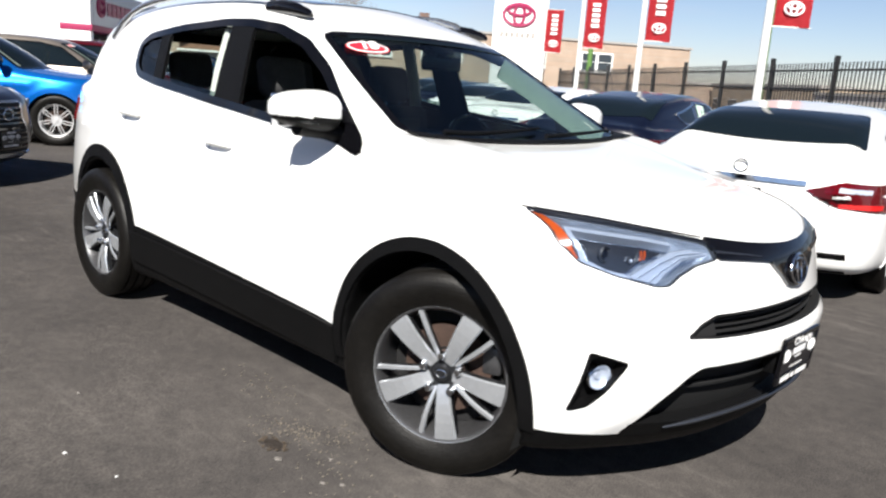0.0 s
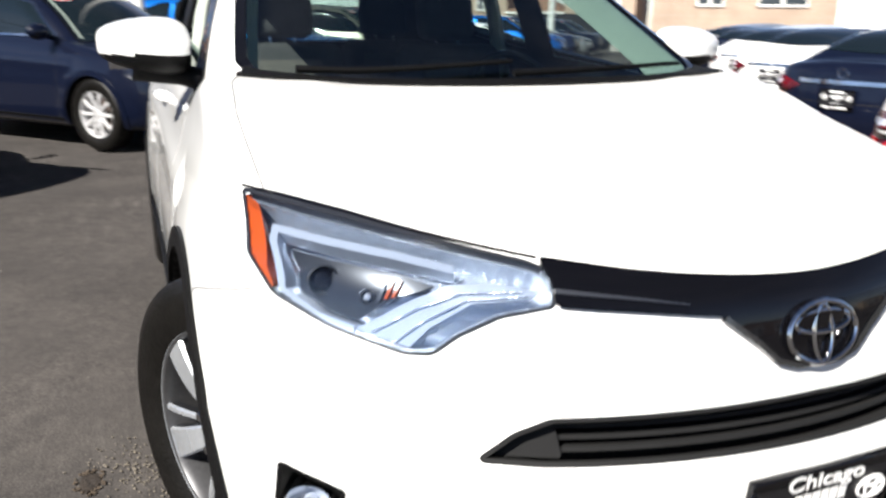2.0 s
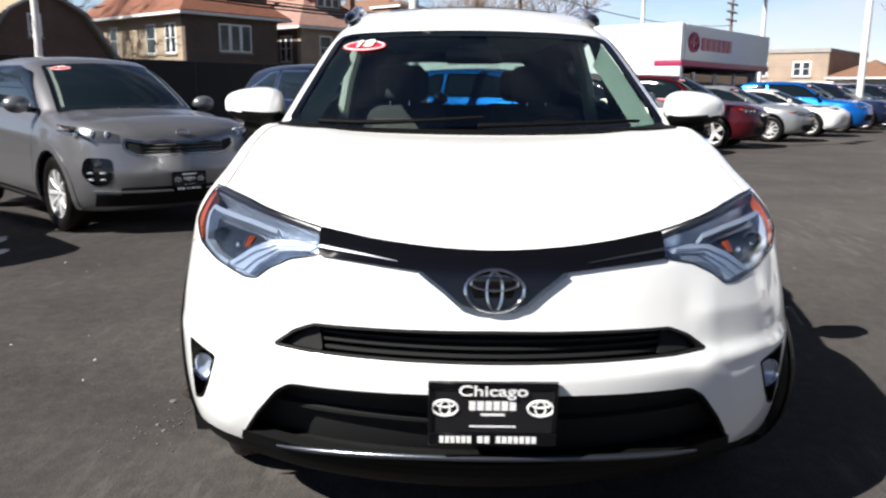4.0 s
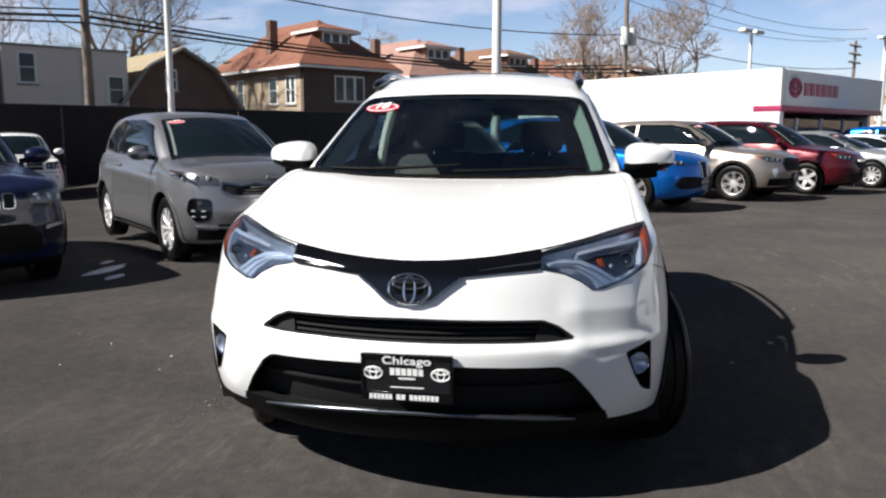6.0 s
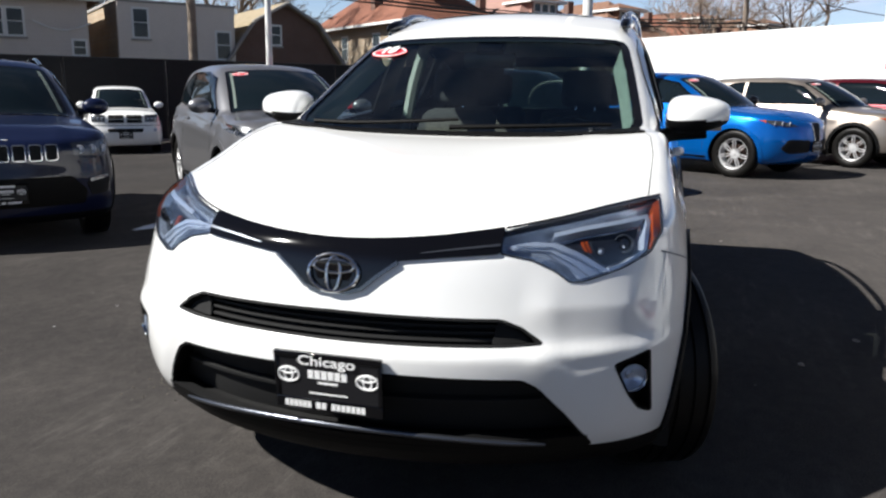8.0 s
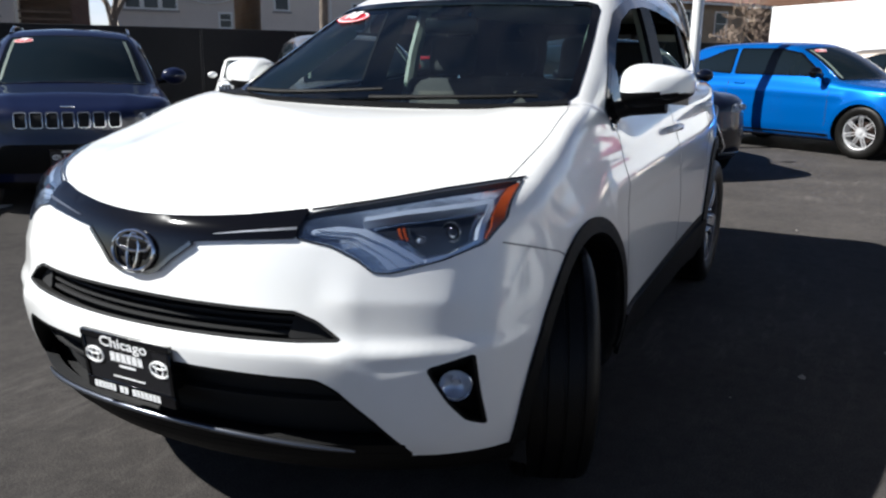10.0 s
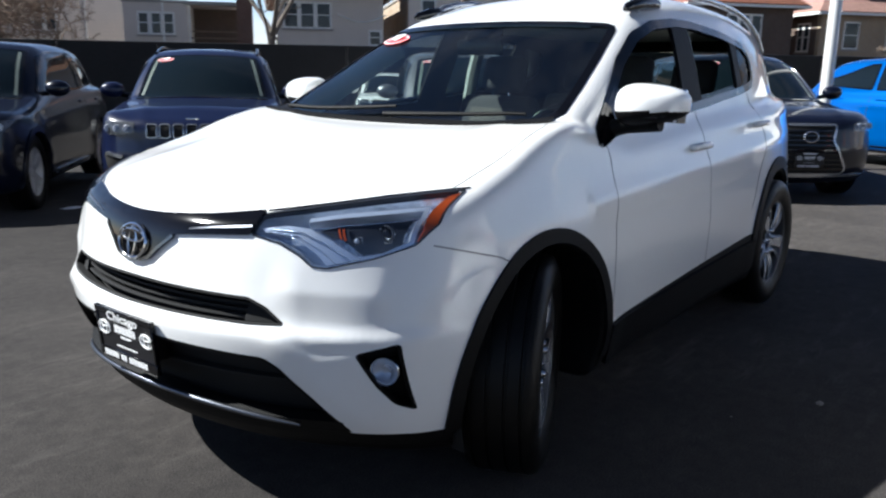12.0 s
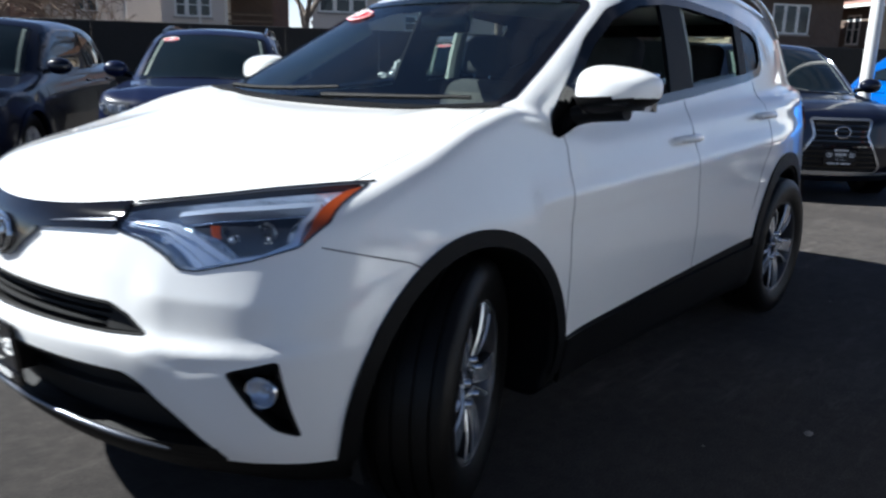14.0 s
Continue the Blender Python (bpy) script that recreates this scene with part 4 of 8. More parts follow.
    H.strip("sill", [(-0.45, 0.325), (-2.14, 0.375)], side, M["cladding"], hero, 0.150, 0.016, 0.03, label="black plastic sill")
    H.strip("door_seam", [(-0.455, 0.41), (-0.465, 0.57), (-0.495, 0.85), (-0.512, 1.0), (-0.50, 1.04)], side, M["seam"], hero, 0.0035, 0.0012, 0.004)
    H.strip("door_seam", [(-1.44, 0.455), (-1.46, 0.75), (-1.47, 1.14)], side, M["seam"], hero, 0.0035, 0.0012, 0.004)
    H.strip("door_seam", [(-2.06, 0.62), (-2.18, 0.80), (-2.30, 0.90), (-2.34, 1.0), (-2.28, 1.20)], side, M["seam"], hero, 0.0035, 0.0012, 0.004)
    H.strip("bumper_seam", [(0.47, 0.830), (0.37, 0.803), (0.26, 0.773), (0.20, 0.745)], side, M["seam"], hero, 0.004, 0.0012, 0.004)
    H.strip("hood_seam", [(0.33, s * 0.765), (0.0, s * 0.762), (-0.18, s * 0.745), (-0.262, s * 0.718)], "top", M["seam"], hero, 0.0035, 0.0012, 0.004)
    # windows
    for poly, nm, mt in ((rounded([(-1.565, 1.152), (-1.572, 1.195), (-2.118, 1.245), (-2.105, 1.200)], 0.006), "rear_door_window", "side_glass"), (win_quarter, "quarter_window", "glass_dark")):
        H.patch(nm, poly, side, M[mt], hero, -0.004, 0.004, 0.08, "dark privacy glass side window")
    H.strip("window_trim", dlo_line, side, M["gloss_black"], hero, 0.036, 0.005, 0.02, closed=True, label="black trim round the side windows")
    H.patch("centre_pillar", [(-1.345, 1.130), (-1.42, 1.512), (-1.605, 1.512), (-1.565, 1.155)], side, M["cladding"], hero, 0.004, 0.012, 0.05)
    H.patch("rear_pillar", [(-2.105, 1.200), (-2.165, 1.470), (-2.255, 1.456), (-2.20, 1.215)][::-1], side, M["cladding"], hero, 0.004, 0.012, 0.05)
    H.patch("mirror_sail", [(-0.435, 1.042), (-0.56, 1.130), (-0.705, 1.240), (-0.735, 1.225), (-0.715, 1.09), (-0.72, 1.078)], side, M["gloss_black"], hero, 0.005, 0.02, 0.04)
    # door handles
    for hx, hz in ((-1.385, 0.98), (-2.275, 1.045)):
        c = H.onto(np.array([(hx, hz)]), side)[0]
        bm = bmesh.new()
        add_tube(bm, [(-0.10, 0, -0.002), (-0.095, s * 0.022, 0), (-0.05, s * 0.036, 0.004), (0.05, s * 0.036, 0.004), (0.095, s * 0.022, 0), (0.10, 0, -0.002)], [0.012, 0.015, 0.016, 0.016, 0.015, 0.012], 10)
        for v in bm.verts:
            v.co.y *= 0.9
        o = part("door_handle", bm, M["white"], hero, "white door handle", smooth=True)
        o.matrix_local = Matrix.Translation(c)
    # door mirror
    bm = bmesh.new()
    n, k = 48, 24
    rings = []
    for i in range(k + 1):
        th = math.pi * i / k
        ring = []
        for j in range(n):
            ph = 2 * math.pi * j / n
            ex = lambda v, e: math.copysign(abs(v) ** e, v)
            yv = ex(math.cos(th), 0.70) * 0.108
            xv = ex(math.sin(th), 0.55) * ex(math.cos(ph), 0.72) * (0.098 if math.cos(ph) > 0 else 0.055)
            zv = ex(math.sin(th), 0.50) * ex(math.sin(ph), 0.72) * (0.072 if math.sin(ph) > 0 else 0.062)
            out = (yv + 0.108) / 0.216
            zv *= 1.08 - 0.42 * out ** 1.6
            ring.append(bm.verts.new((xv * (1.05 - 0.25 * out) - 0.22 * max(yv, 0.0), s * yv, zv + 0.010 * out)))
        rings.append(ring)
    for p, q in zip(rings, rings[1:]):
        for j in range(n):
            try:
                f = bm.faces.new((p[j], p[(j + 1) % n], q[(j + 1) % n], q[j]))
                zc = sum(v.co.z for v in f.verts) / 4
                f.material_index = 1 if zc < -0.010 else 0
            except ValueError:
                pass
    bmesh.ops.remove_doubles(bm, verts=bm.verts, dist=1e-5)
    bmesh.ops.recalc_face_normals(bm, faces=bm.faces)
    mir = part("door_mirror", bm, [M["white"], M["cladding"]], hero, "white door mirror with a black lower half", smooth=True)
    mir.matrix_local = Matrix.Translation((-0.665, s * 0.912, 1.168)) @ Matrix.Diagonal((1.25, 1.12, 1.14, 1))
    bm = bmesh.new()
    add_tube(bm, [(0.005, s * 0.03, -0.045), (0.010, -s * 0.08, -0.060), (0.060, -s * 0.16, -0.078)], [0.030, 0.026, 0.030], 10)
    part("mirror_arm", bm, M["cladding"], mir, "", smooth=True)
    box_part("mirror_glass", (-0.058, -0.085, -0.050), (-0.052, 0.085, 0.056), M["chrome"], mir, 0.002)
    H_sig = bmesh.new()
    add_box(H_sig, (0.060, s * 0.02 - 0.05, -0.030), (0.082, s * 0.02 + 0.05, -0.022), 0.003)
    part("indicator", H_sig, M["clear_lens"], mir)
    # roof rails
    bm = bmesh.new()
    pts = []
    for t in np.linspace(0, 1, 16):
        x = -1.20 - 1.85 * t
        c = H.onto(np.array([(x, s * (0.575 - 0.03 * abs(t - 0.4)))]), "top")[0]
        pts.append((c[0], c[1], c[2] + 0.055 * min(1, 6 * t, 6 * (1 - t)) ** 0.6 + 0.004))
    add_tube(bm, pts, [0.016 + 0.006 * (abs(i - 7.5) > 6) for i in range(16)], 10)
    rail = part("roof_rail", bm, M["satin"], hero, "silver roof rail with black feet", smooth=True)
    c = H.onto(np.array([(-1.24, s * 0.572)]), "top")[0]
    bm = bmesh.new()
    rings = add_tube(bm, [(c[0] + 0.145, c[1], c[2] - 0.004), (c[0] + 0.12, c[1], c[2] + 0.006), (c[0] + 0.03, c[1], c[2] + 0.024), (c[0] - 0.08, c[1], c[2] + 0.034), (c[0] - 0.17, c[1], c[2] + 0.036)], [0.010, 0.020, 0.029, 0.032, 0.024], 12)
    part("rail_foot", bm, M["gloss_black"], rail, "glossy black front foot of the rail", smooth=True)
    H.patch("tail_light", rounded([(-3.28, 1.06), (-3.30, 0.92), (-3.48, 0.90), (-3.50, 1.08)], 0.02), side, M["red_lens"], hero, 0.012, 0.03, 0.04, "red tail light")
    # interior door card and pillar trim
    box_part("door_card", (-2.6, s * 0.70 - 0.02, 0.45), (-0.55, s * 0.70 + 0.02, 1.03), M["dash"], hero, 0.01)
    edge = H.onto(np.array([(-0.37, s * 0.678), (-0.55, s * 0.650), (-0.75, s * 0.614), (-0.95, s * 0.572)]), "top")
    bm = bmesh.new()
    rows = [[bm.verts.new((x - dx, y + s * dy, z - dz)) for x, y, z in edge.tolist()] for dx, dy, dz in ((0.0, 0.0, 0.016), (0.015, -0.010, 0.050), (0.03, -0.030, 0.105))]
    for p, q in zip(rows, rows[1:]):
        for j in range(3):
            bm.faces.new((p[j], p[j + 1], q[j + 1], q[j]))
    bmesh.ops.recalc_face_normals(bm, faces=bm.faces)
    part("pillar_trim", bm, M["headliner"], hero, "pale inner pillar trim", smooth=True)
    bm = bmesh.new()
    add_tube(bm, [(-1.70, s * 0.70, 1.0), (-1.70, s * 0.64, 1.3), (-1.70, s * 0.56, 1.56)], 0.035, 8)
    part("pillar_trim", bm, M["headliner"], hero, "pale centre pillar trim", smooth=True)
    # seats
    for x0, nm in ((-1.45, "front_seat"), (-2.35, "rear_seat")):
        y0 = s * 0.36
        seat = box_part(nm, (-0.26, -0.24, 0.0), (0.26, 0.24, 0.16), M["cloth"], hero, 0.05, label="black cloth seat with grey panels", seg=3)
        seat.matrix_local = Matrix.Translation((x0 + 0.25, y0, 0.50))
        box_part("backrest", (-0.07, -0.235, 0.0), (0.07, 0.235, 0.58), M["cloth"], seat, 0.05, Matrix.Translation((-0.24, 0, 0.10)) @ Matrix.Rotation(radians(-14), 4, "Y"), seg=3)
        box_part("panel", (0.06, -0.14, 0.10), (0.078, 0.14, 0.50), M["cloth_grey"], seat, 0.008, Matrix.Translation((-0.24, 0, 0.10)) @ Matrix.Rotation(radians(-14), 4, "Y"))
        box_part("headrest", (-0.05, -0.13, 0.60), (0.05, 0.13, 0.80), M["cloth"], seat, 0.045, Matrix.Translation((-0.24, 0, 0.10)) @ Matrix.Rotation(radians(-14), 4, "Y"), seg=3)
        for py in (-0.05, 0.05):
            bm = bmesh.new()
            add_tube(bm, [(-0.36, py, 0.62), (-0.385, py, 0.74)], 0.006, 8)
            part("headrest_post", bm, M["chrome"], seat)
# windshield, roof glass and cowl
H.patch("windshield", ws_poly, "top", M["glass"], hero, -0.002, 0.004, 0.05, "clear tinted windshield")
H.strip("windshield_trim", ws_poly, "top", M["gloss_black"], hero, 0.030, 0.002, 0.012, closed=True)
H.patch("cowl", [(x + 0.030, y) for x, y in ws_edge(W_BASE, 0.725, 24, 0.12)] + [(-0.345, 0.690), (-0.31, 0.655), (-0.285, 0.61)] + [(x - 0.008, y) for x, y in ws_edge(W_BASE, 0.55, 16, 0.10)][::-1] + [(-0.285, -0.61), (-0.31, -0.655), (-0.345, -0.690)], "top", M["cladding"], hero, 0.008, 0.012, 0.03, "black cowl panel")
H.patch("sunroof", rounded([(-1.32, -0.40), (-1.32, 0.40), (-1.78, 0.42), (-1.78, -0.42)], 0.05), "top", M["gloss_black"], hero, 0.004, 0.01, 0.06, "dark sunroof glass")
for y0, y1, dx in ((-0.58, 0.02, 0.0), (0.0, 0.60, 0.0)):
    bm = bmesh.new()
    pts = []
    for t in np.linspace(0, 1, 10):
        y = y0 + (y1 - y0) * t
        c = H.onto(np.array([(W_BASE - 0.01 - 0.10 * y * y - 0.055 * t * (1 if y0 < 0 else 0.8), y)]), "top")[0]
        pts.append((c[0], c[1], c[2] + 0.020))
    add_tube(bm, pts, [0.010 - 0.004 * t for t in np.linspace(0, 1, 10)], 8)
    part("wiper", bm, M["cladding"], hero, "black wiper arm and blade", smooth=True)
# cabin
box_part("cabin_floor", (-3.3, -0.72, 0.28), (-0.35, 0.72, 0.34), M["dark_in"], hero)
bm = bmesh.new()
rows_ = []
for x, z in ((-0.24, 0.985), (-0.45, 1.045), (-0.62, 1.06), (-0.76, 1.03), (-0.80, 0.93), (-0.78, 0.60)):
    rows_.append([bm.verts.new((x - 0.16 * y * y, y, z - 0.05 * y * y + 0.02 * math.exp(-(((y - 0.36) / 0.16) ** 2)) * (z > 1))) for y in np.linspace(-0.70, 0.70, 24)])
for p, q in zip(rows_, rows_[1:]):
    for j in range(23):
        bm.faces.new((p[j], q[j], q[j + 1], p[j + 1]))
bmesh.ops.recalc_face_normals(bm, faces=bm.faces)
dash = part("dashboard", bm, M["dash"], hero, "dark dashboard", smooth=True)
bm = bmesh.new()
add_tube(bm, [(0.0, 0.18 * math.cos(a), 0.18 * math.sin(a)) for a in np.linspace(0, 2 * math.pi, 33)], 0.015, 10, False)
add_tube(bm, [(0, -0.17, 0), (-0.015, 0, -0.01), (0, 0.17, 0)], 0.018, 8)
add_tube(bm, [(0, 0, -0.17), (-0.015, 0, -0.01)], 0.018, 8)
o = part("steering_wheel", bm, M["gloss_black"], hero, "black steering wheel", smooth=True)
o.matrix_local = Matrix.Translation((-0.93, 0.36, 0.98)) @ Matrix.Rotation(radians(-24), 4, "Y")
box_part("headliner", (-2.9, -0.48, 1.50), (-1.15, 0.48, 1.53), M["headliner"], hero, 0.01)
box_part("inside_mirror", (-0.02, -0.12, -0.035), (0.02, 0.12, 0.035), M["gloss_black"], hero, 0.014, Matrix.Translation((-0.86, 0.0, 1.395)), seg=3)
box_part("sensor_housing", (-0.06, -0.06, -0.03), (0.07, 0.06, 0.03), M["gloss_black"], hero, 0.014, Matrix.Translation((-0.90, 0.0, 1.455)) @ Matrix.Rotation(radians(30), 4, "Y"), seg=2)
H.patch("rear_window", rear_glass, "rear", M["glass"], hero, -0.002, 0.004, 0.08)


def oval_sticker(form, parent, x, y, w, h, bend, digits="18", over=0.0):
    """A red oval year sticker on a windshield, with white digits; bend is how the glass sweeps back."""
    sweep = -2 * bend * y

    def oval(a, b):
        e = ellipse(0, 0, a, b, 36)
        return np.array([(x + p + sweep * q, y + q) for p, q in e])

    st = form.patch("year_sticker", oval(h / 2, w / 2), "top", M["sticker_red"], parent, 0.0045 + over, 0.002, 0.03, "red oval sticker with white digits")
    form.strip("sticker_rim", oval(h / 2 * 0.84, w / 2 * 0.90), "top", M["sticker_white"], st, 0.007, 0.0062 + over, 0.002, closed=True)
    if digits:
        c = form.onto(np.array([(x, y), (x + sweep * 0.05, y + 0.05)]), "top")
        zx = Vector(form.normal(c)[0])
        right = Vector(c[1] - c[0])
        right = (right - right.dot(zx) * zx).normalized()
        up = zx.cross(right)
        m = Matrix((right, up, zx)).transposed().to_4x4()
        m.translation = Vector(c[0]) + zx * (0.013 + over)
        text_part("digits", digits, w * 0.46, m, M["sticker_white"], st, 0.0006, 0.12, 0.003)
    return st


oval_sticker(H, hero, -0.838, -0.470, 0.19, 0.085, 0.26)
H.strip("tint_band", [(-0.892 - 0.26 * y * y + 0.020, y) for y in np.linspace(-0.50, 0.50, 20)], "top", M["car_glass"], hero, 0.03, 0.0015, 0.004)


# ---- the lot: u along the row of parked cars, v the way they face ----
HEAD = 50.0
U, V_ = Vector((math.cos(radians(HEAD + 90)), math.sin(radians(HEAD + 90)), 0)), Vector((math.cos(radians(HEAD)), math.sin(radians(HEAD)), 0))


def fall(x, y):
    """Height of the lot, which drains gently towards the black fence."""
    u, v = x * U.x + y * U.y, x * V_.x + y * V_.y
    k = min(1.0, max(0.0, (9.0 - u) / 6.0))
    k = k * k * (3 - 2 * k)
    d = min(26.0, max(0.0, -v - 1.5))
    return -0.022 * d * k * min(1.0, d / 3)


def lot(u, v, z=0.0, turn=0.0):
    """A pose in the lot whose x runs the way the parked cars face; z counts from the ground."""
    p = u * U + v * V_
    return pose(p.x, p.y, z + fall(p.x, p.y), 0, 0, HEAD + turn)


def asphalt_mat():
    m = mat("asphalt", (0.05, 0.048, 0.046), 0.9, spec=0.14)
    nt = m.node_tree
    b = nt.nodes["Principled BSDF"]
    b.inputs["Diffuse Roughness"].default_value = 0.6
    co = nt.nodes.new("ShaderNodeTexCoord")

    def noise_(scale, detail, rough=0.5):
        n = nt.nodes.new("ShaderNodeTexNoise")
        n.inputs["Scale"].default_value, n.inputs["Detail"].default_value, n.inputs["Roughness"].default_value = scale, detail, rough
        nt.links.new(co.outputs["Object"], n.inputs["Vector"])
        return n

    def ramp(src, a, b_, c0, c1):
        r = nt.nodes.new("ShaderNodeValToRGB")
        r.color_ramp.elements[0].position, r.color_ramp.elements[1].position = a, b_
        r.color_ramp.elements[0].color, r.color_ramp.elements[1].color = (*c0, 1), (*c1, 1)
        nt.links.new(src, r.inputs[0])
        return r

    def mixc(kind, fac, a, b_):
        n = nt.nodes.new("ShaderNodeMixRGB")
        n.blend_type = kind
        if isinstance(fac, float):
            n.inputs[0].default_value = fac
        else:
            nt.links.new(fac, n.inputs[0])
        nt.links.new(a, n.inputs[1])
        nt.links.new(b_, n.inputs[2])
        return n.outputs[0]

    patches = ramp(noise_(0.16, 5, 0.6).outputs["Fac"], 0.35, 0.68, (0.043, 0.0405, 0.0400), (0.063, 0.0590, 0.0580))
    stains = ramp(noise_(1.1, 6, 0.65).outputs["Fac"], 0.30, 0.72, (0.80, 0.80, 0.80), (1.18, 1.16, 1.13))
    grain = ramp(noise_(170, 3).outputs["Fac"], 0.36, 0.66, (0.62, 0.62, 0.62), (1.40, 1.38, 1.35))
    stones = nt.nodes.new("ShaderNodeTexVoronoi")
    stones.inputs["Scale"].default_value = 110
    nt.links.new(co.outputs["Object"], stones.inputs["Vector"])
    specks = ramp(stones.outputs["Distance"], 0.0, 0.16, (1.7, 1.65, 1.6), (1.0, 1.0, 1.0))
    c = mixc("MULTIPLY", 1.0, patches.outputs[0], stains.outputs[0])
    c = mixc("MULTIPLY", 1.0, c, grain.outputs[0])
    c = mixc("MULTIPLY", 0.6, c, specks.outputs[0])
    dry = ramp(noise_(0.45, 8, 0.7).outputs["Fac"], 0.52, 0.78, (0, 0, 0), (0.42, 0.42, 0.42))
    pale = nt.nodes.new("ShaderNodeRGB")
    pale.outputs[0].default_value = (0.10, 0.093, 0.085, 1)
    c = mixc("MIX", dry.outputs[0], c, pale.outputs[0])
    mottle = ramp(noise_(14, 8, 0.7).outputs["Fac"], 0.30, 0.70, (0.78, 0.78, 0.79), (1.24, 1.22, 1.20))
    c = mixc("MULTIPLY", 1.0, c, mottle.outputs[0])
    mp = nt.nodes.new("ShaderNodeMapping")
    mp.inputs["Rotation"].default_value, mp.inputs["Scale"].default_value = (0, 0, radians(-40)), (0.25, 2.2, 1)
    nt.links.new(co.outputs["Object"], mp.inputs["Vector"])
    sn = noise_(1.0, 7, 0.65)
    nt.links.new(mp.outputs[0], sn.inputs["Vector"])
    streak = ramp(sn.outputs["Fac"], 0.35, 0.70, (0.95, 0.95, 0.95), (1.06, 1.06, 1.05))
    c = mixc("MULTIPLY", 1.0, c, streak.outputs[0])
    m2 = nt.nodes.new("ShaderNodeMapping")
    m2.inputs["Rotation"].default_value, m2.inputs["Scale"].default_value = (0, 0, radians(25)), (2.0, 11.0, 1)
    nt.links.new(co.outputs["Object"], m2.inputs["Vector"])
    s2 = noise_(1.0, 8, 0.75)
    nt.links.new(m2.outputs[0], s2.inputs["Vector"])
    scuff = ramp(s2.outputs["Fac"], 0.52, 0.66, (0, 0, 0), (1, 1, 1))
    where = ramp(noise_(0.55, 4, 0.6).outputs["Fac"], 0.46, 0.62, (0, 0, 0), (0.42, 0.42, 0.42))
    both = mixc("MULTIPLY", 1.0, scuff.outputs[0], where.outputs[0])
    pale2 = nt.nodes.new("ShaderNodeRGB")
    pale2.outputs[0].default_value = (0.15, 0.138, 0.128, 1)
    c = mixc("MIX", both, c, pale2.outputs[0])
    nt.links.new(c, b.inputs["Base Color"])
    bn = nt.nodes.new("ShaderNodeBump")
    bn.inputs["Strength"].default_value, bn.inputs["Distance"].default_value = 0.45, 0.006
    nt.links.new(noise_(140, 4).outputs["Fac"], bn.inputs["Height"])
    nt.links.new(bn.outputs[0], b.inputs["Normal"])
    return m


M["asphalt"] = asphalt_mat()
steps = sorted(set([round(s * t, 3) for s in (-1, 1) for t in list(np.arange(0, 30, 1.0)) + [34, 40, 50, 70, 110, 200, 420, 900, 1800]]))
gv = [((a), (b), fall(a, b)) for a in steps for b in steps]
n_ = len(steps)
gf = [(i * n_ + j, (i + 1) * n_ + j, (i + 1) * n_ + j + 1, i * n_ + j + 1) for i in range(n_ - 1) for j in range(n_ - 1)]
tagged(mesh_of("ground", gv, gf, M["asphalt"]), "dark grey worn asphalt of a car lot", "ground", kind="structure")


# ---- parked cars ----
def suv_spec(hw=0.92, wb=2.67, fo=0.92, ro=0.92, hood=0.90, cowl=1.07, roofz=1.62, base=-0.15, fast=0.0, belt=1.04, boxy=0.0, bow=0.36):
    e = -wb - ro
    head_x = base - 0.86 + 0.12 * boxy
    return dict(
        hw=hw, wb=wb, arch=0.40, floor=0.22, soft=0.09 - 0.03 * boxy, crown=0.09, rcrown=0.10, wsk=0.45, blend=0.04, hip=0.018, crease=0.012, ridge=0.008, cabplan=0.05, bow=bow, bow6=0.34 - 0.1 * boxy, rbow=0.2,
        nose=((0.15, fo - 0.26), (0.30, fo - 0.07), (0.45, fo - 0.015), (0.58, fo), (0.72, fo - 0.02), (hood - 0.06, fo - 0.05 + 0.02 * boxy), (hood + 0.05, fo - 0.14 + 0.06 * boxy), (hood + 0.2, fo - 0.6)),
        side=((0.15, hw - 0.09), (0.28, hw - 0.05), (0.42, hw - 0.022), (0.65, hw - 0.02), (0.82, hw - 0.035), (0.95, hw - 0.06), (1.05, hw - 0.09), (1.25, hw - 0.12)),
        plan=((e - 0.1, -0.07), (e + 0.35, -0.03), (-wb, 0.0), (-wb / 2, -0.008), (0.0, 0.0), (0.35, -0.012), (fo, -0.07)),
        top=((e - 0.1, belt + 0.13), (-wb, belt + 0.12), (-wb / 2, belt + 0.09), (base - 0.4, belt + 0.06), (base - 0.1, cowl + 0.02), (0.1, cowl - 0.02), (0.45, (cowl + hood) / 2 + 0.03), (fo - 0.18, hood + 0.02), (fo - 0.02, hood - 0.06), (fo + 0.2, hood - 0.2)),
        belt=((e - 0.1, belt + 0.1), (0.0, belt)),
        roof=((e - 0.02, 0.75), (e + 0.12 + 0.1 * fast, belt + 0.05), (e + 0.30 + 0.35 * fast, roofz - 0.20), (e + 0.50 + 0.4 * fast, roofz - 0.06), (-wb + 0.1, roofz - 0.02), (head_x - 0.9, roofz), (head_x - 0.25, roofz - 0.03), (head_x, roofz - 0.10), (base, cowl - 0.02), (base + 0.3, 0.75), (base + 0.6, 0.4)),
        cabw=((0.8, hw - 0.05), (1.0, hw - 0.11), (1.1, hw - 0.135), (roofz - 0.35, hw - 0.19), (roofz - 0.14, hw - 0.265), (roofz - 0.03, hw - 0.34), (roofz + 0.1, hw - 0.45)),
        tail=((0.15, e + 0.28), (0.30, e + 0.07), (0.55, e), (0.85, e + 0.04), (1.1, e + 0.10), (1.3, e + 0.18)),
        meta=dict(base=base, head=head_x, roofz=roofz, beltz=belt, e=e, fo=fo, hood=hood, fast=fast, wsk=0.45),
    )


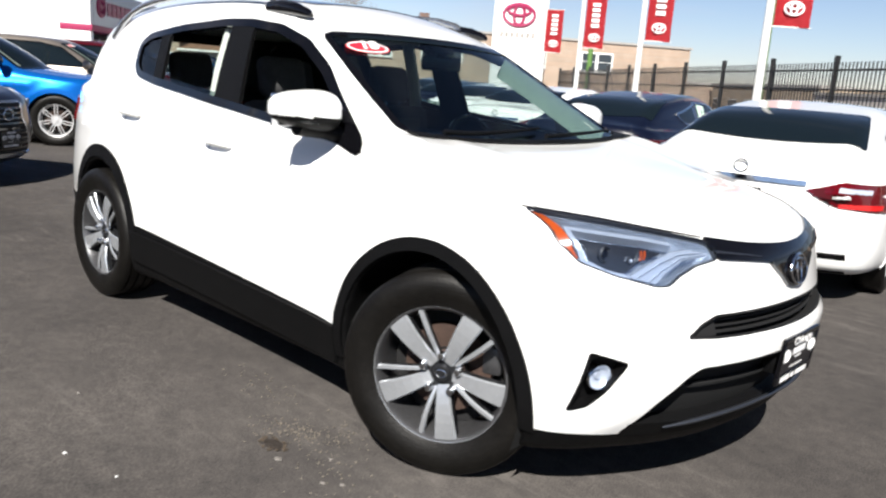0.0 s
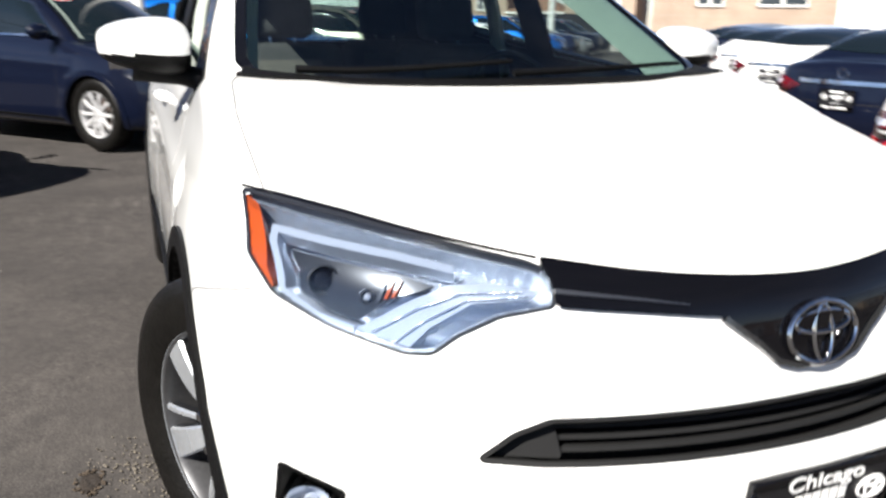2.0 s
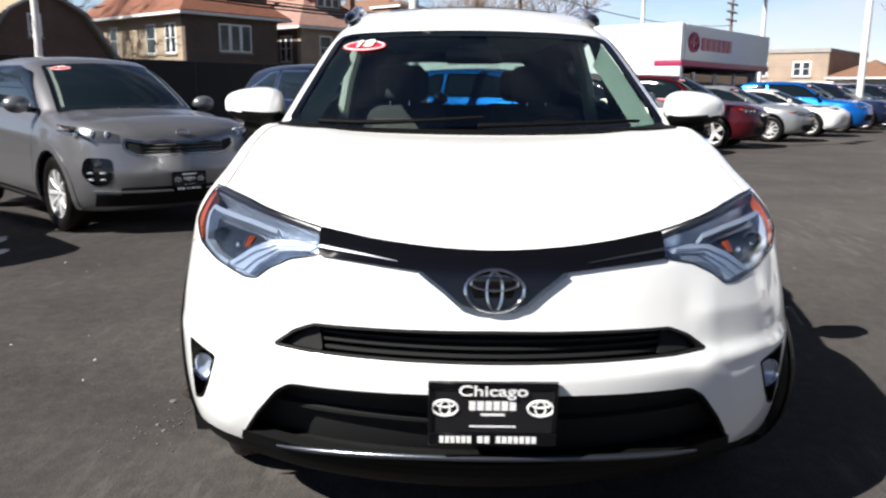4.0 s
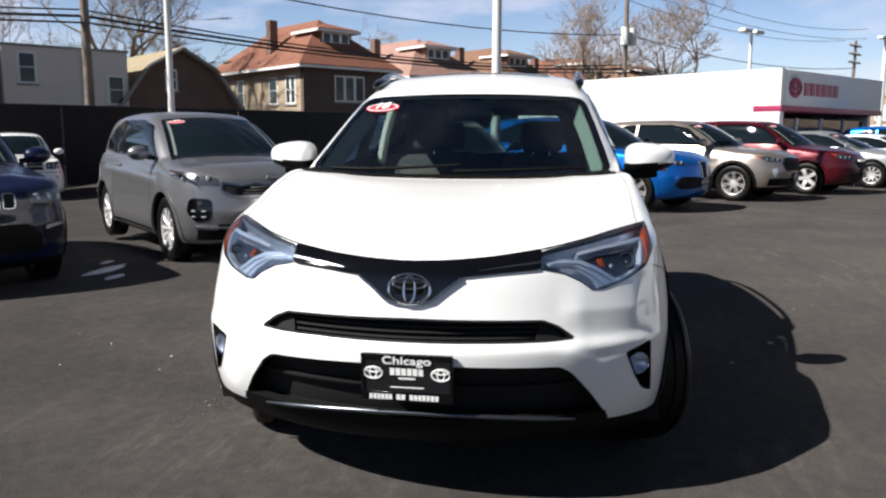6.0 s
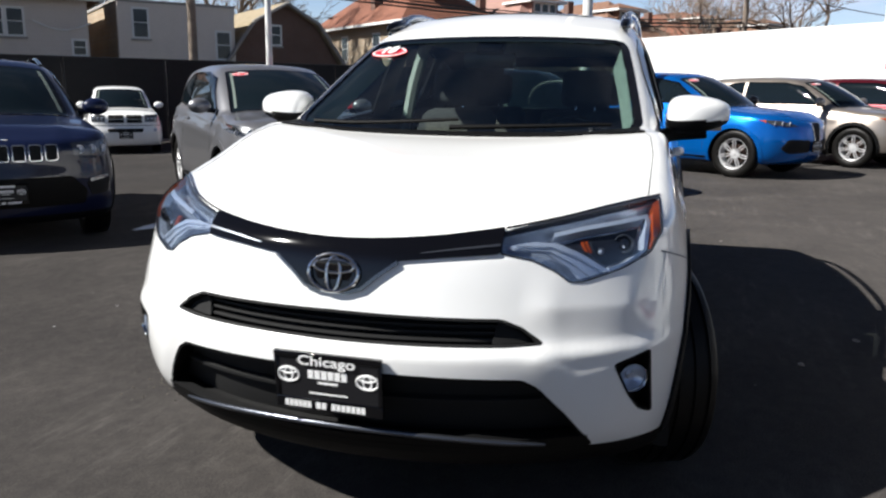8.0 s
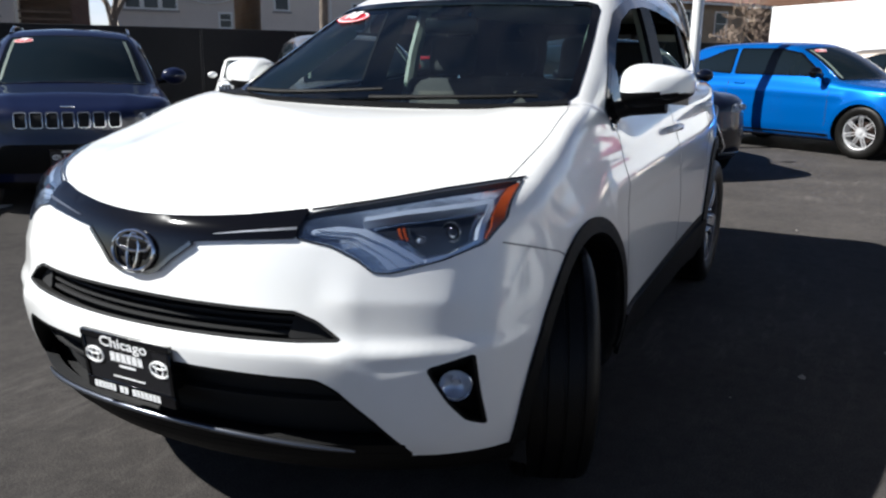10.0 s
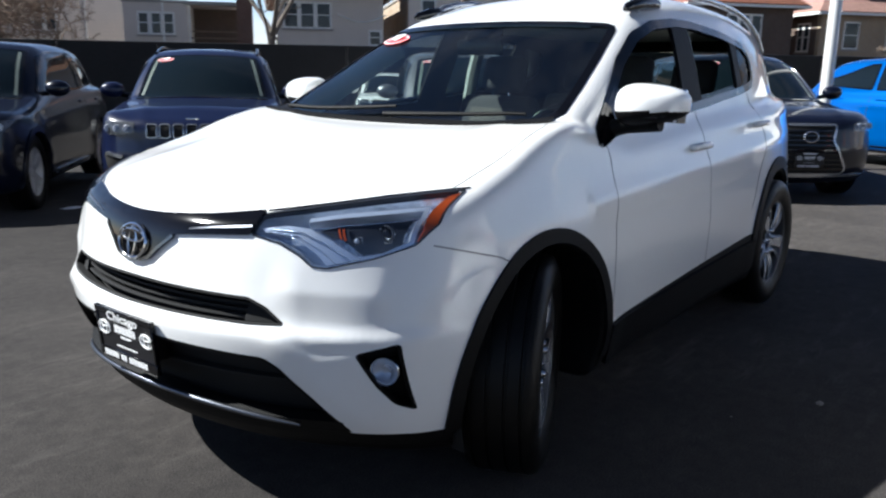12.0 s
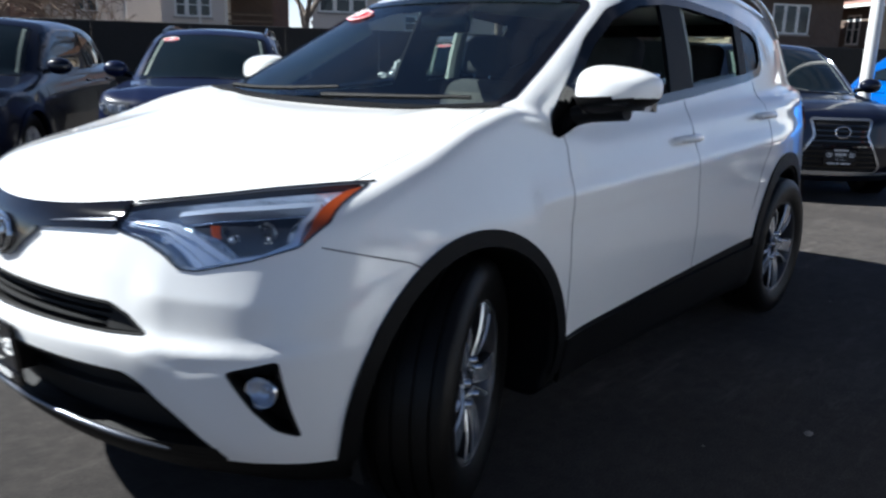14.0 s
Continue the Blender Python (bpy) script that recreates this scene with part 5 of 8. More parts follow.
def sedan_spec(hw=0.915, wb=2.78, fo=0.93, ro=1.10, hood=0.82, cowl=0.98, roofz=1.45, base=-0.10, belt=0.95, deck=1.05):
    e = -wb - ro
    s = suv_spec(hw, wb, fo, ro, hood, cowl, roofz, base, 0.0, belt)
    head_x = base - 0.92
    s["arch"] = 0.375
    s["top"] = ((e - 0.1, deck - 0.02), (e + 0.15, deck + 0.02), (-wb - 0.3, deck + 0.03), (-wb / 2, belt + 0.09), (base - 0.4, belt + 0.06), (base - 0.1, cowl + 0.02), (0.1, cowl - 0.02), (0.45, (cowl + hood) / 2 + 0.03), (fo - 0.18, hood + 0.02), (fo - 0.02, hood - 0.06), (fo + 0.2, hood - 0.2))
    s["roof"] = ((e + 0.1, 0.7), (e + 0.38, deck - 0.02), (-wb - 0.50, deck + 0.10), (-wb, deck + 0.27), (-wb + 0.5, roofz - 0.05), (-wb + 0.95, roofz - 0.005), (head_x - 0.45, roofz), (head_x - 0.15, roofz - 0.03), (head_x + 0.05, roofz - 0.11), (base, cowl - 0.02), (base + 0.3, 0.75), (base + 0.6, 0.4))
    s["side"] = ((0.15, hw - 0.09), (0.28, hw - 0.05), (0.42, hw - 0.022), (0.62, hw - 0.02), (0.78, hw - 0.04), (0.90, hw - 0.07), (1.02, hw - 0.12), (1.2, hw - 0.17))
    s["cabw"] = ((0.7, hw - 0.06), (0.9, hw - 0.10), (1.0, hw - 0.135), (roofz - 0.3, hw - 0.20), (roofz - 0.12, hw - 0.29), (roofz - 0.03, hw - 0.36), (roofz + 0.1, hw - 0.47))
    s["tail"] = ((0.15, e + 0.28), (0.30, e + 0.07), (0.55, e), (0.85, e + 0.03), (1.0, e + 0.06), (1.2, e + 0.18))
    s["crease"] = 0.010
    s["meta"].update(head=head_x, deck=deck, sedan=True)
    return s


def paint(name, colour, metal=0.0, rough=0.3):
    return mat(name, colour, rough, metal=metal, coat=0.7, vary=0.015, scale=4, spec=0.2)


WHEELS = {}


def park(name, label, spec, body, m, style="ten", grille=(), lamps=(), tails=(), extra=None, sticker="", trim="body", rails=False, rear_plate=False, front_plate=True, R=0.355, open_view=False):
    """A parked car, its front axle at the pose m."""
    car = root(name, m)
    tagged(car, label, "car")
    f, k = car_form(spec), spec["meta"]
    hw, wb = spec["hw"], spec["wb"]
    xs_ = np.arange(k["e"] - 0.12, k["fo"] + 0.12, 0.040)
    half = np.arange(0.0205, hw + 0.1, 0.041)
    ys_ = np.concatenate([-half[::-1], half])
    f.shell("body", xs_, ys_, np.arange(0.16, k["roofz"] + 0.09, 0.038), body, car, label="painted car body", split=(lambda P: P[:, 2] - (0.30 if trim == "clad" else 0.235), M["cladding"]), well=lambda C: np.minimum(np.hypot(C[:, 0], C[:, 2] - 0.36), np.hypot(C[:, 0] + wb, C[:, 2] - 0.36)) < spec["arch"] + 0.012)
    b, hd, rz, bz = k["base"], k["head"], k["roofz"], k["beltz"]
    w = k["wsk"]
    sed = "deck" in k
    ws = rounded([(b - 0.03 - w * y * y, y) for y in np.linspace(-hw + 0.25, hw - 0.25, 9)] + [(hd + 0.01 - w * y * y, y) for y in np.linspace(hw - 0.375, -hw + 0.375, 9)], 0.02, 2)
    f.patch("windshield", ws, "top", M["car_glass"], car, 0.008, 0.012, 0.06, "dark glossy windshield")
    f.strip("windshield_trim", ws, "top", M["gloss_black"], car, 0.028, 0.010, 0.016, closed=True, step=0.05)
    zt = rz - 0.135 if not sed else rz - 0.115
    back = -wb + (0.30 if sed else -0.30)
    fast = k["fast"]
    mid = (hd + back) / 2 - 0.22
    fw = rounded([(b - 0.50, bz + 0.055), (hd - 0.10, zt - 0.07), (hd - 0.45, zt), (mid + 0.05, zt + 0.01), (mid + 0.04, bz + 0.065)], 0.03, 3)
    rw = rounded([(mid - 0.05, bz + 0.066), (mid - 0.04, zt + 0.01), (back + 0.55, zt - 0.01), (back + 0.10 + 0.12 * fast, zt - 0.10 - 0.05 * fast), (back - 0.12, bz + 0.22), (back - (0.0 if sed else 0.10), bz + 0.11)], 0.03, 3)
    for s in (1, -1):
        side = "left" if s > 0 else "right"
        f.patch("front_window", fw, side, M["car_glass"], car, 0.009, 0.014, 0.06, "dark side window")
        f.patch("rear_side_window", rw, side, M["car_glass"], car, 0.009, 0.014, 0.06, "dark side window")
        for poly in (fw, rw):
            f.strip("window_trim", poly, side, M["gloss_black"] if trim != "chrome" else M["chrome"], car, 0.022, 0.012, 0.018, closed=True, step=0.05)
        for cx in (0.0, -wb):
            r0 = spec["arch"] + 0.032
            arc = [(cx + r0 * math.cos(a), 0.36 + r0 * math.sin(a)) for a in np.linspace(radians(-14), radians(194), 30)]
            f.strip("arch_trim", arc, side, M["cladding"] if trim == "clad" else body, car, 0.052, 0.010, 0.03, step=0.08)
            box_part("arch_liner", (cx - 0.38, s * 0.42 - 0.02, 0.25), (cx + 0.38, s * 0.42 + 0.02, 0.74), M["dark_in"], car)
        f.strip("sill", [(-0.45, 0.27), (-wb + 0.45, 0.27)], side, M["cladding"], car, 0.09, 0.014, 0.03, step=0.2)
        for x in (-0.52, mid):
            f.strip("door_seam", [(x, 0.36), (x - 0.01, 0.7), (x - 0.01, bz + 0.03)], side, M["seam_dark"], car, 0.006, 0.0015, 0.004, step=0.1)
        for hx in (mid + 0.20, mid - 0.62):
            c = f.onto(np.array([(hx, bz - 0.08)]), side)[0]
            box_part("door_handle", (c[0] - 0.10, c[1] - 0.02, c[2] - 0.014), (c[0] + 0.10, c[1] + 0.02, c[2] + 0.014), body if trim != "chrome" else M["chrome"], car, 0.012)
        bm = bmesh.new()
        bmesh.ops.create_icosphere(bm, subdivisions=3, radius=1.0, matrix=Matrix.Diagonal((0.085, 0.125, 0.085, 1)))
        for v in bm.verts:
            if v.co.x < -0.02:
                v.co.x = -0.02 - (abs(v.co.x) - 0.02) * 0.25
        mr = part("door_mirror", bm, M["gloss_black"] if trim == "dark" else body, car, "door mirror", smooth=True)
        mr.matrix_local = Matrix.Translation((b - 0.50, s * (hw + 0.045), bz + 0.10))
        bm = bmesh.new()
        add_tube(bm, [(0, 0, -0.03), (0, -s * 0.17, -0.06)], 0.028, 8)
        part("mirror_arm", bm, M["gloss_black"], mr)
        y0, y1 = hw - 0.305, hw - 0.415
        f.strip("pillar_trim", [(b - 0.10 - w * y0 * y0, s * y0), ((b + hd) / 2 - w * (y0 + y1) ** 2 / 4, s * (y0 + y1) / 2), (hd + 0.05 - w * y1 * y1, s * y1)], "top", M["pale_trim"], car, 0.028, 0.0095, 0.004, step=0.08, label="pale inner pillar trim behind the glass")
        if rails:
            bm = bmesh.new()
            pts = []
            for t in np.linspace(0, 1, 10):
                x = hd - 0.30 + (-wb - 0.25 - hd + 0.30) * t
                c = f.onto(np.array([(x, s * (hw - 0.36))]), "top")[0]
                pts.append((c[0], c[1], c[2] + 0.045 * min(1, 5 * t, 5 * (1 - t)) + 0.004))
            add_tube(bm, pts, 0.017, 8)
            part("roof_rail", bm, M["gloss_black"] if rails == "black" else M["satin"], car, "roof rail", smooth=True)
        for poly, mt in lamps:
            lp = f.patch("headlight", np.array([(s * a, c) for a, c in poly][:: s]), "front", M["lamp_mid"], car, 0.006, 0.02, 0.04, "clear headlight in a smoked housing")
            cy, cz = np.mean([p_[0] for p_ in poly]), np.mean([p_[1] for p_ in poly])
            for dy in (-0.10, 0.0, 0.09):
                c = f.onto(np.array([(s * (cy + dy), cz)]), "front")[0]
                bm = bmesh.new()
                add_lathe(bm, [(0.0, 0.002), (0.016, 0.000), (0.024, -0.006), (0.027, 0.006), (0.032, 0.008), (0.036, -0.002)], 18, "x")
                o = part("projector_lens", bm, M["lamp_silver"], lp, "", smooth=True)
                o.matrix_local = Matrix.Translation((c[0] + 0.004, c[1], c[2]))
            if mt == "amber":
                o_ = max(poly, key=lambda p_: p_[0])
                f.patch("amber_lens", np.array([(s * a, c) for a, c in ((o_[0], o_[1]), (o_[0] - 0.035, o_[1] - 0.003), (o_[0] - 0.03, o_[1] - 0.04))][:: s]), "front", M["amber"], lp, 0.008, 0.02, 0.03)
        for poly in tails:
            f.patch("tail_light", np.array([(s * a, c) for a, c in poly][:: -s]), "rear", M["red_lens"], car, 0.010, 0.03, 0.04, "red tail light")
    rear = rounded([(-hw + 0.36, bz + 0.12), (hw - 0.36, bz + 0.12), (hw - 0.44, rz - 0.15), (-hw + 0.44, rz - 0.15)], 0.04)
    if sed:
        rx0, rx1 = -wb - 0.55, -wb + 0.20
        f.patch("rear_window", rounded([(rx0, -hw + 0.26), (rx0, hw - 0.26), (rx1, hw - 0.37), (rx1, -hw + 0.37)], 0.06), "top", M["car_glass"], car, 0.008, 0.012, 0.06, "dark rear window")
    else:
        f.patch("rear_window", rear, "rear", M["car_glass"], car, 0.004, 0.01, 0.08, "dark rear window")
    for poly, mt, nm, lift in grille:
        f.patch(nm, np.asarray(poly, float), "front", M[mt], car, lift, 0.02, 0.05)
    if front_plate:
        c = f.onto(np.array([(0.0, 0.50)]), "front")[0]
        plate(car, Matrix.Translation((c[0] + 0.022, 0, 0.50)) @ FACE, city=False)
    if rear_plate:
        c = f.onto(np.array([(0.0, rear_plate)]), "rear")[0]
        plate(car, Matrix.Translation((c[0] - 0.022, 0, rear_plate)) @ Matrix.Rotation(math.pi, 4, "Z") @ FACE, city=False)
    for s in (1, -1):
        for cx in (0.0, -wb):
            at = (cx, s * (hw - 0.15), R)
            key = (style, R)
            if key not in WHEELS:
                WHEELS[key] = make_wheel(car, at, 0, style, R, 0.22, R * 0.655, s, False)
            else:
                wl_ = copy_thing(WHEELS[key], Matrix.Translation(at) @ (Matrix.Rotation(math.pi, 4, "Z") if s < 0 else Matrix.Identity(4)))
                wl_.parent = car
    if sticker:
        oval_sticker(f, car, hd + 0.10 - w * 0.18, -0.42, 0.18, 0.088, w, sticker, 0.008)
    if extra:
        extra(f, car, k)
    return car


M["pale_trim"] = mat("pale_pillar_trim", (0.16, 0.19, 0.17), 0.25, vary=0.05, scale=8)
M["red_bright"] = mat("bright_red_lens", (0.55, 0.012, 0.012), 0.12, coat=0.5)
M["lens_smoke"] = mat("smoked_red_lens", (0.055, 0.006, 0.008), 0.10, coat=0.5)
M["sheet_green"] = mat("pale_green_paper", (0.55, 0.72, 0.62), 0.7, vary=0.05, scale=12)
M["seam_dark"] = mat("dark_gap", (0.01, 0.01, 0.01), 0.7)
P = dict(
    grey=paint("grey_metallic", (0.235, 0.235, 0.25), 0.72, 0.36), navy=paint("navy", (0.006, 0.010, 0.035)), navy2=paint("dark_navy_metallic", (0.0030, 0.0048, 0.014), 0.0), blue=paint("bright_blue", (0.004, 0.13, 0.50), 0.55, 0.25),
    beige=paint("beige_metallic", (0.36, 0.315, 0.275), 0.75, 0.38), maroon=paint("maroon", (0.07, 0.005, 0.010), 0.3), silver=paint("silver", (0.38, 0.39, 0.40), 0.6), red=paint("red", (0.35, 0.012, 0.015)), black=paint("black_paint", (0.010, 0.011, 0.014)), pale=paint("pale_blue_silver", (0.30, 0.36, 0.42), 0.5),
)


def mirrored(pts):
    return np.array(list(pts) + [(-a, b) for a, b in reversed(pts)])


def slab(f, car, poly, mt, nm, lift=0.006, view="front", both=True, label=""):
    for s in (1, -1) if both else (1,):
        q = np.array([(s * a, b) for a, b in poly][:: s])
        f.patch(nm, q, view, M[mt], car, lift, 0.02, 0.04, label)


TIGER = rounded([(0.52, 0.885), (0.34, 0.855), (0.20, 0.868), (0.09, 0.852), (-0.09, 0.852), (-0.20, 0.868), (-0.34, 0.855), (-0.52, 0.885), (-0.53, 0.80), (-0.42, 0.745), (0.42, 0.745), (0.53, 0.80)], 0.025)


def crossover_front(f, car, k):
    f.strip("grille_frame", TIGER, "front", M["dark_chrome"], car, 0.022, 0.012, 0.02, closed=True)
    for z in (0.775, 0.805, 0.835):
        f.strip("grille_mesh", [(y, z) for y in np.linspace(-0.40, 0.40, 14)], "front", M["gloss_black"], car, 0.010, 0.009, 0.01)
    f.patch("lower_intake", rounded(mirrored([(0.58, 0.46), (0.56, 0.36), (0.40, 0.30)]), 0.03), "front", M["cladding"], car, 0.008, 0.02, 0.05)
    slab(f, car, rounded([(0.62, 0.72), (0.80, 0.73), (0.83, 0.58), (0.76, 0.47), (0.64, 0.50)], 0.05), "gloss_black", "fog_pocket", 0.006)
    for s in (1, -1):
        for y, z in ((0.71, 0.665), (0.69, 0.595), (0.77, 0.595), (0.69, 0.535), (0.77, 0.535)):
            c = f.onto(np.array([(s * y, z)]), "front")[0]
            bm = bmesh.new()
            rr = 0.042 if z > 0.62 else 0.024
            add_lathe(bm, [(0.0, 0.012), (rr * 0.7, 0.01), (rr, 0.0), (rr, -0.01)], 16, "x")
            o = part("fog_light", bm, M["lamp_mid"] if z > 0.62 else M["lamp_silver"], car, "", smooth=True)
            o.matrix_local = Matrix.Translation((c[0] + 0.005, c[1], c[2])) @ Matrix.Diagonal((1, 1, 1, 1) if z > 0.62 else (1, 1.5, 0.4, 1))
    f.strip("bumper_lip", [(y, 0.345) for y in np.linspace(-0.74, 0.74, 20)], "front", M["cladding"], car, 0.10, 0.012, 0.02)
    f.strip("bumper_trim", [(y, 0.425) for y in np.linspace(-0.76, 0.76, 20)], "front", M["satin"], car, 0.02, 0.016, 0.02)
    ring_tube("emblem", tuple(f.onto(np.array([(0.0, 0.935)]), "front")[0] + np.array([0.01, 0, 0])), 0.06, 0.028, 0.006, M["chrome"], car)


def slotted_front(f, car, k):
    for i in range(7):
        y = -0.36 + 0.12 * i
        q = rounded([(y - 0.046, 0.755), (y + 0.046, 0.755), (y + 0.046, 0.875), (y - 0.046, 0.875)], 0.02)
        f.patch("grille_slot", q, "front", M["dark_in"], car, 0.006, 0.02, 0.05, "black grille slot with a silver rim")
        f.strip("slot_rim", q, "front", M["satin"], car, 0.010, 0.012, 0.015, closed=True)
    c = f.onto(np.array([(0.0, 0.925)]), "front")[0]
    box_part("emblem", (c[0] - 0.005, -0.055, 0.915), (c[0] + 0.012, 0.055, 0.935), M["chrome"], car, 0.004)
    f.patch("lower_grille", rounded(mirrored([(0.50, 0.62), (0.62, 0.50), (0.60, 0.38), (0.0, 0.36)][:3]), 0.03), "front", M["cladding"], car, 0.006, 0.02, 0.05)
    slab(f, car, rounded([(0.62, 0.56), (0.83, 0.60), (0.80, 0.46), (0.66, 0.44)], 0.03), "dark_in", "fog_pocket", 0.008)
    for s in (1, -1):
        f.strip("fog_trim", [(s * 0.64, 0.575), (s * 0.80, 0.60)], "front", M["satin"], car, 0.03, 0.018, 0.02)


def spindle_front(f, car, k):
    poly = rounded(mirrored([(0.30, 0.86), (0.26, 0.70), (0.44, 0.40), (0.40, 0.34)]), 0.03)
    f.patch("spindle_grille", poly, "front", M["dark_in"], car, 0.006, 0.02, 0.05, "large black grille with silver rim")
    f.strip("grille_rim", poly, "front", M["satin"], car, 0.024, 0.014, 0.02, closed=True)
    for z in np.arange(0.40, 0.85, 0.05):
        hf = 0.25 + 0.16 * max(0, (0.68 - z) / 0.3)
        f.strip("grille_slat", [(y, z) for y in np.linspace(-hf, hf, 10)], "front", M["gloss_black"], car, 0.018, 0.016, 0.02)
    ring_tube("emblem", tuple(f.onto(np.array([(0.0, 0.74)]), "front")[0] + np.array([0.02, 0, 0])), 0.075, 0.055, 0.008, M["chrome"], car)
    f.strip("bumper_lip", [(y, 0.32) for y in np.linspace(-0.75, 0.75, 20)], "front", M["satin"], car, 0.02, 0.015, 0.02)


def blue_front(f, car, k):
    q = rounded([(-0.13, 0.86), (0.13, 0.86), (0.06, 0.52), (-0.06, 0.52)], 0.03)
    f.patch("shield_grille", q, "front", M["dark_in"], car, 0.006, 0.02, 0.04, "narrow black shield grille")
    f.strip("grille_rim", q, "front", M["satin"], car, 0.016, 0.012, 0.015, closed=True)
    slab(f, car, rounded([(0.20, 0.60), (0.62, 0.62), (0.72, 0.48), (0.60, 0.40), (0.18, 0.42)], 0.05), "dark_in", "air_intake", 0.006)


def beige_front(f, car, k):
    q = rounded(mirrored([(0.40, 0.86), (0.48, 0.76), (0.38, 0.60)]), 0.04)
    f.patch("grille", q, "front", M["dark_in"], car, 0.006, 0.02, 0.05, "black mesh grille")
    f.strip("grille_rim", q, "front", M["gloss_black"], car, 0.02, 0.012, 0.015, closed=True)
    slab(f, car, rounded([(0.62, 0.66), (0.70, 0.66), (0.68, 0.50), (0.62, 0.50)], 0.02), "lamp_silver", "fog_light", 0.008)
    f.strip("lower_trim", [(y, 0.40) for y in np.linspace(-0.75, 0.75, 20)], "front", M["cladding"], car, 0.14, 0.012, 0.02)


def red_front(f, car, k):
    q = rounded(mirrored([(0.40, 0.80), (0.44, 0.72), (0.30, 0.58)]), 0.03)
    f.patch("grille", q, "front", M["dark_in"], car, 0.006, 0.02, 0.05)
    f.strip("grille_bar", [(y, 0.76) for y in np.linspace(-0.36, 0.36, 14)], "front", M["chrome"], car, 0.05, 0.018, 0.02)
    f.patch("lower_grille", rounded(mirrored([(0.55, 0.50), (0.60, 0.40), (0.50, 0.33)]), 0.03), "front", M["dark_in"], car, 0.006, 0.02, 0.05)


def plain_front(f, car, k):
    h = k["hood"]
    f.patch("grille", rounded(mirrored([(0.42, h - 0.06), (0.44, h - 0.13), (0.36, h - 0.18)]), 0.03), "front", M["dark_in"], car, 0.006, 0.02, 0.05)
    f.strip("grille_bar", [(y, h - 0.12) for y in np.linspace(-0.40, 0.40, 14)], "front", M["chrome"], car, 0.016, 0.014, 0.02)
    f.patch("lower_grille", rounded(mirrored([(0.60, 0.46), (0.64, 0.38), (0.50, 0.30)]), 0.03), "front", M["dark_in"], car, 0.006, 0.02, 0.05)


def boxy_front(f, car, k):
    for s in (1, -1):
        for z0, z1 in ((0.90, 0.985), (0.80, 0.885)):
            f.patch("grille_quarter", rounded(np.array([(s * 0.03, z0), (s * 0.40, z0), (s * 0.38, z1), (s * 0.03, z1)])[:: s], 0.02), "front", M["dark_in"], car, 0.012, 0.02, 0.05, "black quarter of the crosshair grille")
        c = f.onto(np.array([(s * 0.70, 0.62)]), "front")[0]
        bm = bmesh.new()
        add_lathe(bm, [(0.0, 0.012), (0.03, 0.01), (0.042, 0.0), (0.042, -0.01)], 16, "x")
        o = part("fog_light", bm, M["lamp_silver"], car, "", smooth=True)
        o.matrix_local = Matrix.Translation((c[0] + 0.005, c[1], c[2]))
    f.patch("bumper_intake", rounded(mirrored([(0.42, 0.66), (0.40, 0.57)]), 0.03), "front", M["dark_in"], car, 0.010, 0.02, 0.05)
    f.strip("bumper_line", [(y, 0.735) for y in np.linspace(-0.82, 0.82, 20)], "front", M["seam_dark"], car, 0.012, 0.004, 0.01)


def vee_front(f, car, k):
    q = rounded(mirrored([(0.44, 0.86), (0.30, 0.60), (0.14, 0.50)]), 0.03)
    f.patch("vee_grille", q, "front", M["dark_in"], car, 0.006, 0.02, 0.05)
    for s in (1, -1):
        f.strip("grille_vee", [(s * 0.42, 0.86), (s * 0.28, 0.60), (s * 0.10, 0.52)], "front", M["chrome"], car, 0.03, 0.016, 0.02)
        f.strip("sill_chrome", [(-0.7, 0.30), (-2.1, 0.30)], "left" if s > 0 else "right", M["satin"], car, 0.05, 0.026, 0.03, step=0.2)
    slab(f, car, rounded([(0.60, 0.58), (0.80, 0.62), (0.80, 0.44), (0.62, 0.42)], 0.03), "dark_in", "fog_pocket", 0.006)
    f.strip("bumper_lip", [(y, 0.33) for y in np.linspace(-0.75, 0.75, 20)], "front", M["satin"], car, 0.03, 0.015, 0.02)


def sedan_rear(f, car, k):
    d = k["deck"]
    f.strip("trunk_chrome", [(y, d - 0.155) for y in np.linspace(-0.42, 0.42, 16)], "rear", M["chrome"], car, 0.035, 0.014, 0.02)
    c = f.onto(np.array([(0.0, d - 0.08)]), "rear")[0]
    ring_tube("emblem", (c[0] - 0.01, 0, d - 0.08), 0.045, 0.042, 0.006, M["chrome"], car)
    f.strip("trunk_seam", [(-0.62, d - 0.03), (-0.56, 0.66), (0.56, 0.66), (0.62, d - 0.03)], "rear", M["seam_dark"], car, 0.006, 0.0015, 0.004)
    for s in (1, -1):
        f.strip("brake_band", [(s * y, 0.705 + 0.02 * (0.85 - y)) for y in np.linspace(0.62, 0.84, 8)], "rear", M["red_bright"], car, 0.030, 0.013, 0.01, label="bright red brake light band")
        f.strip("reversing_lens", [(s * y, 0.805) for y in np.linspace(0.62, 0.78, 7)], "rear", M["lamp_silver"], car, 0.030, 0.013, 0.01, label="clear reversing light")
        f.strip("dark_lens", [(s * y, 0.785 - 0.04 * (0.60 - y)) for y in np.linspace(0.47, 0.59, 6)], "rear", M["lens_smoke"], car, 0.050, 0.013, 0.01, label="smoked inner lens")
    f.strip("rear_valance", [(y, 0.32) for y in np.linspace(-0.70, 0.70, 18)], "rear", M["cladding"], car, 0.14, 0.012, 0.03)


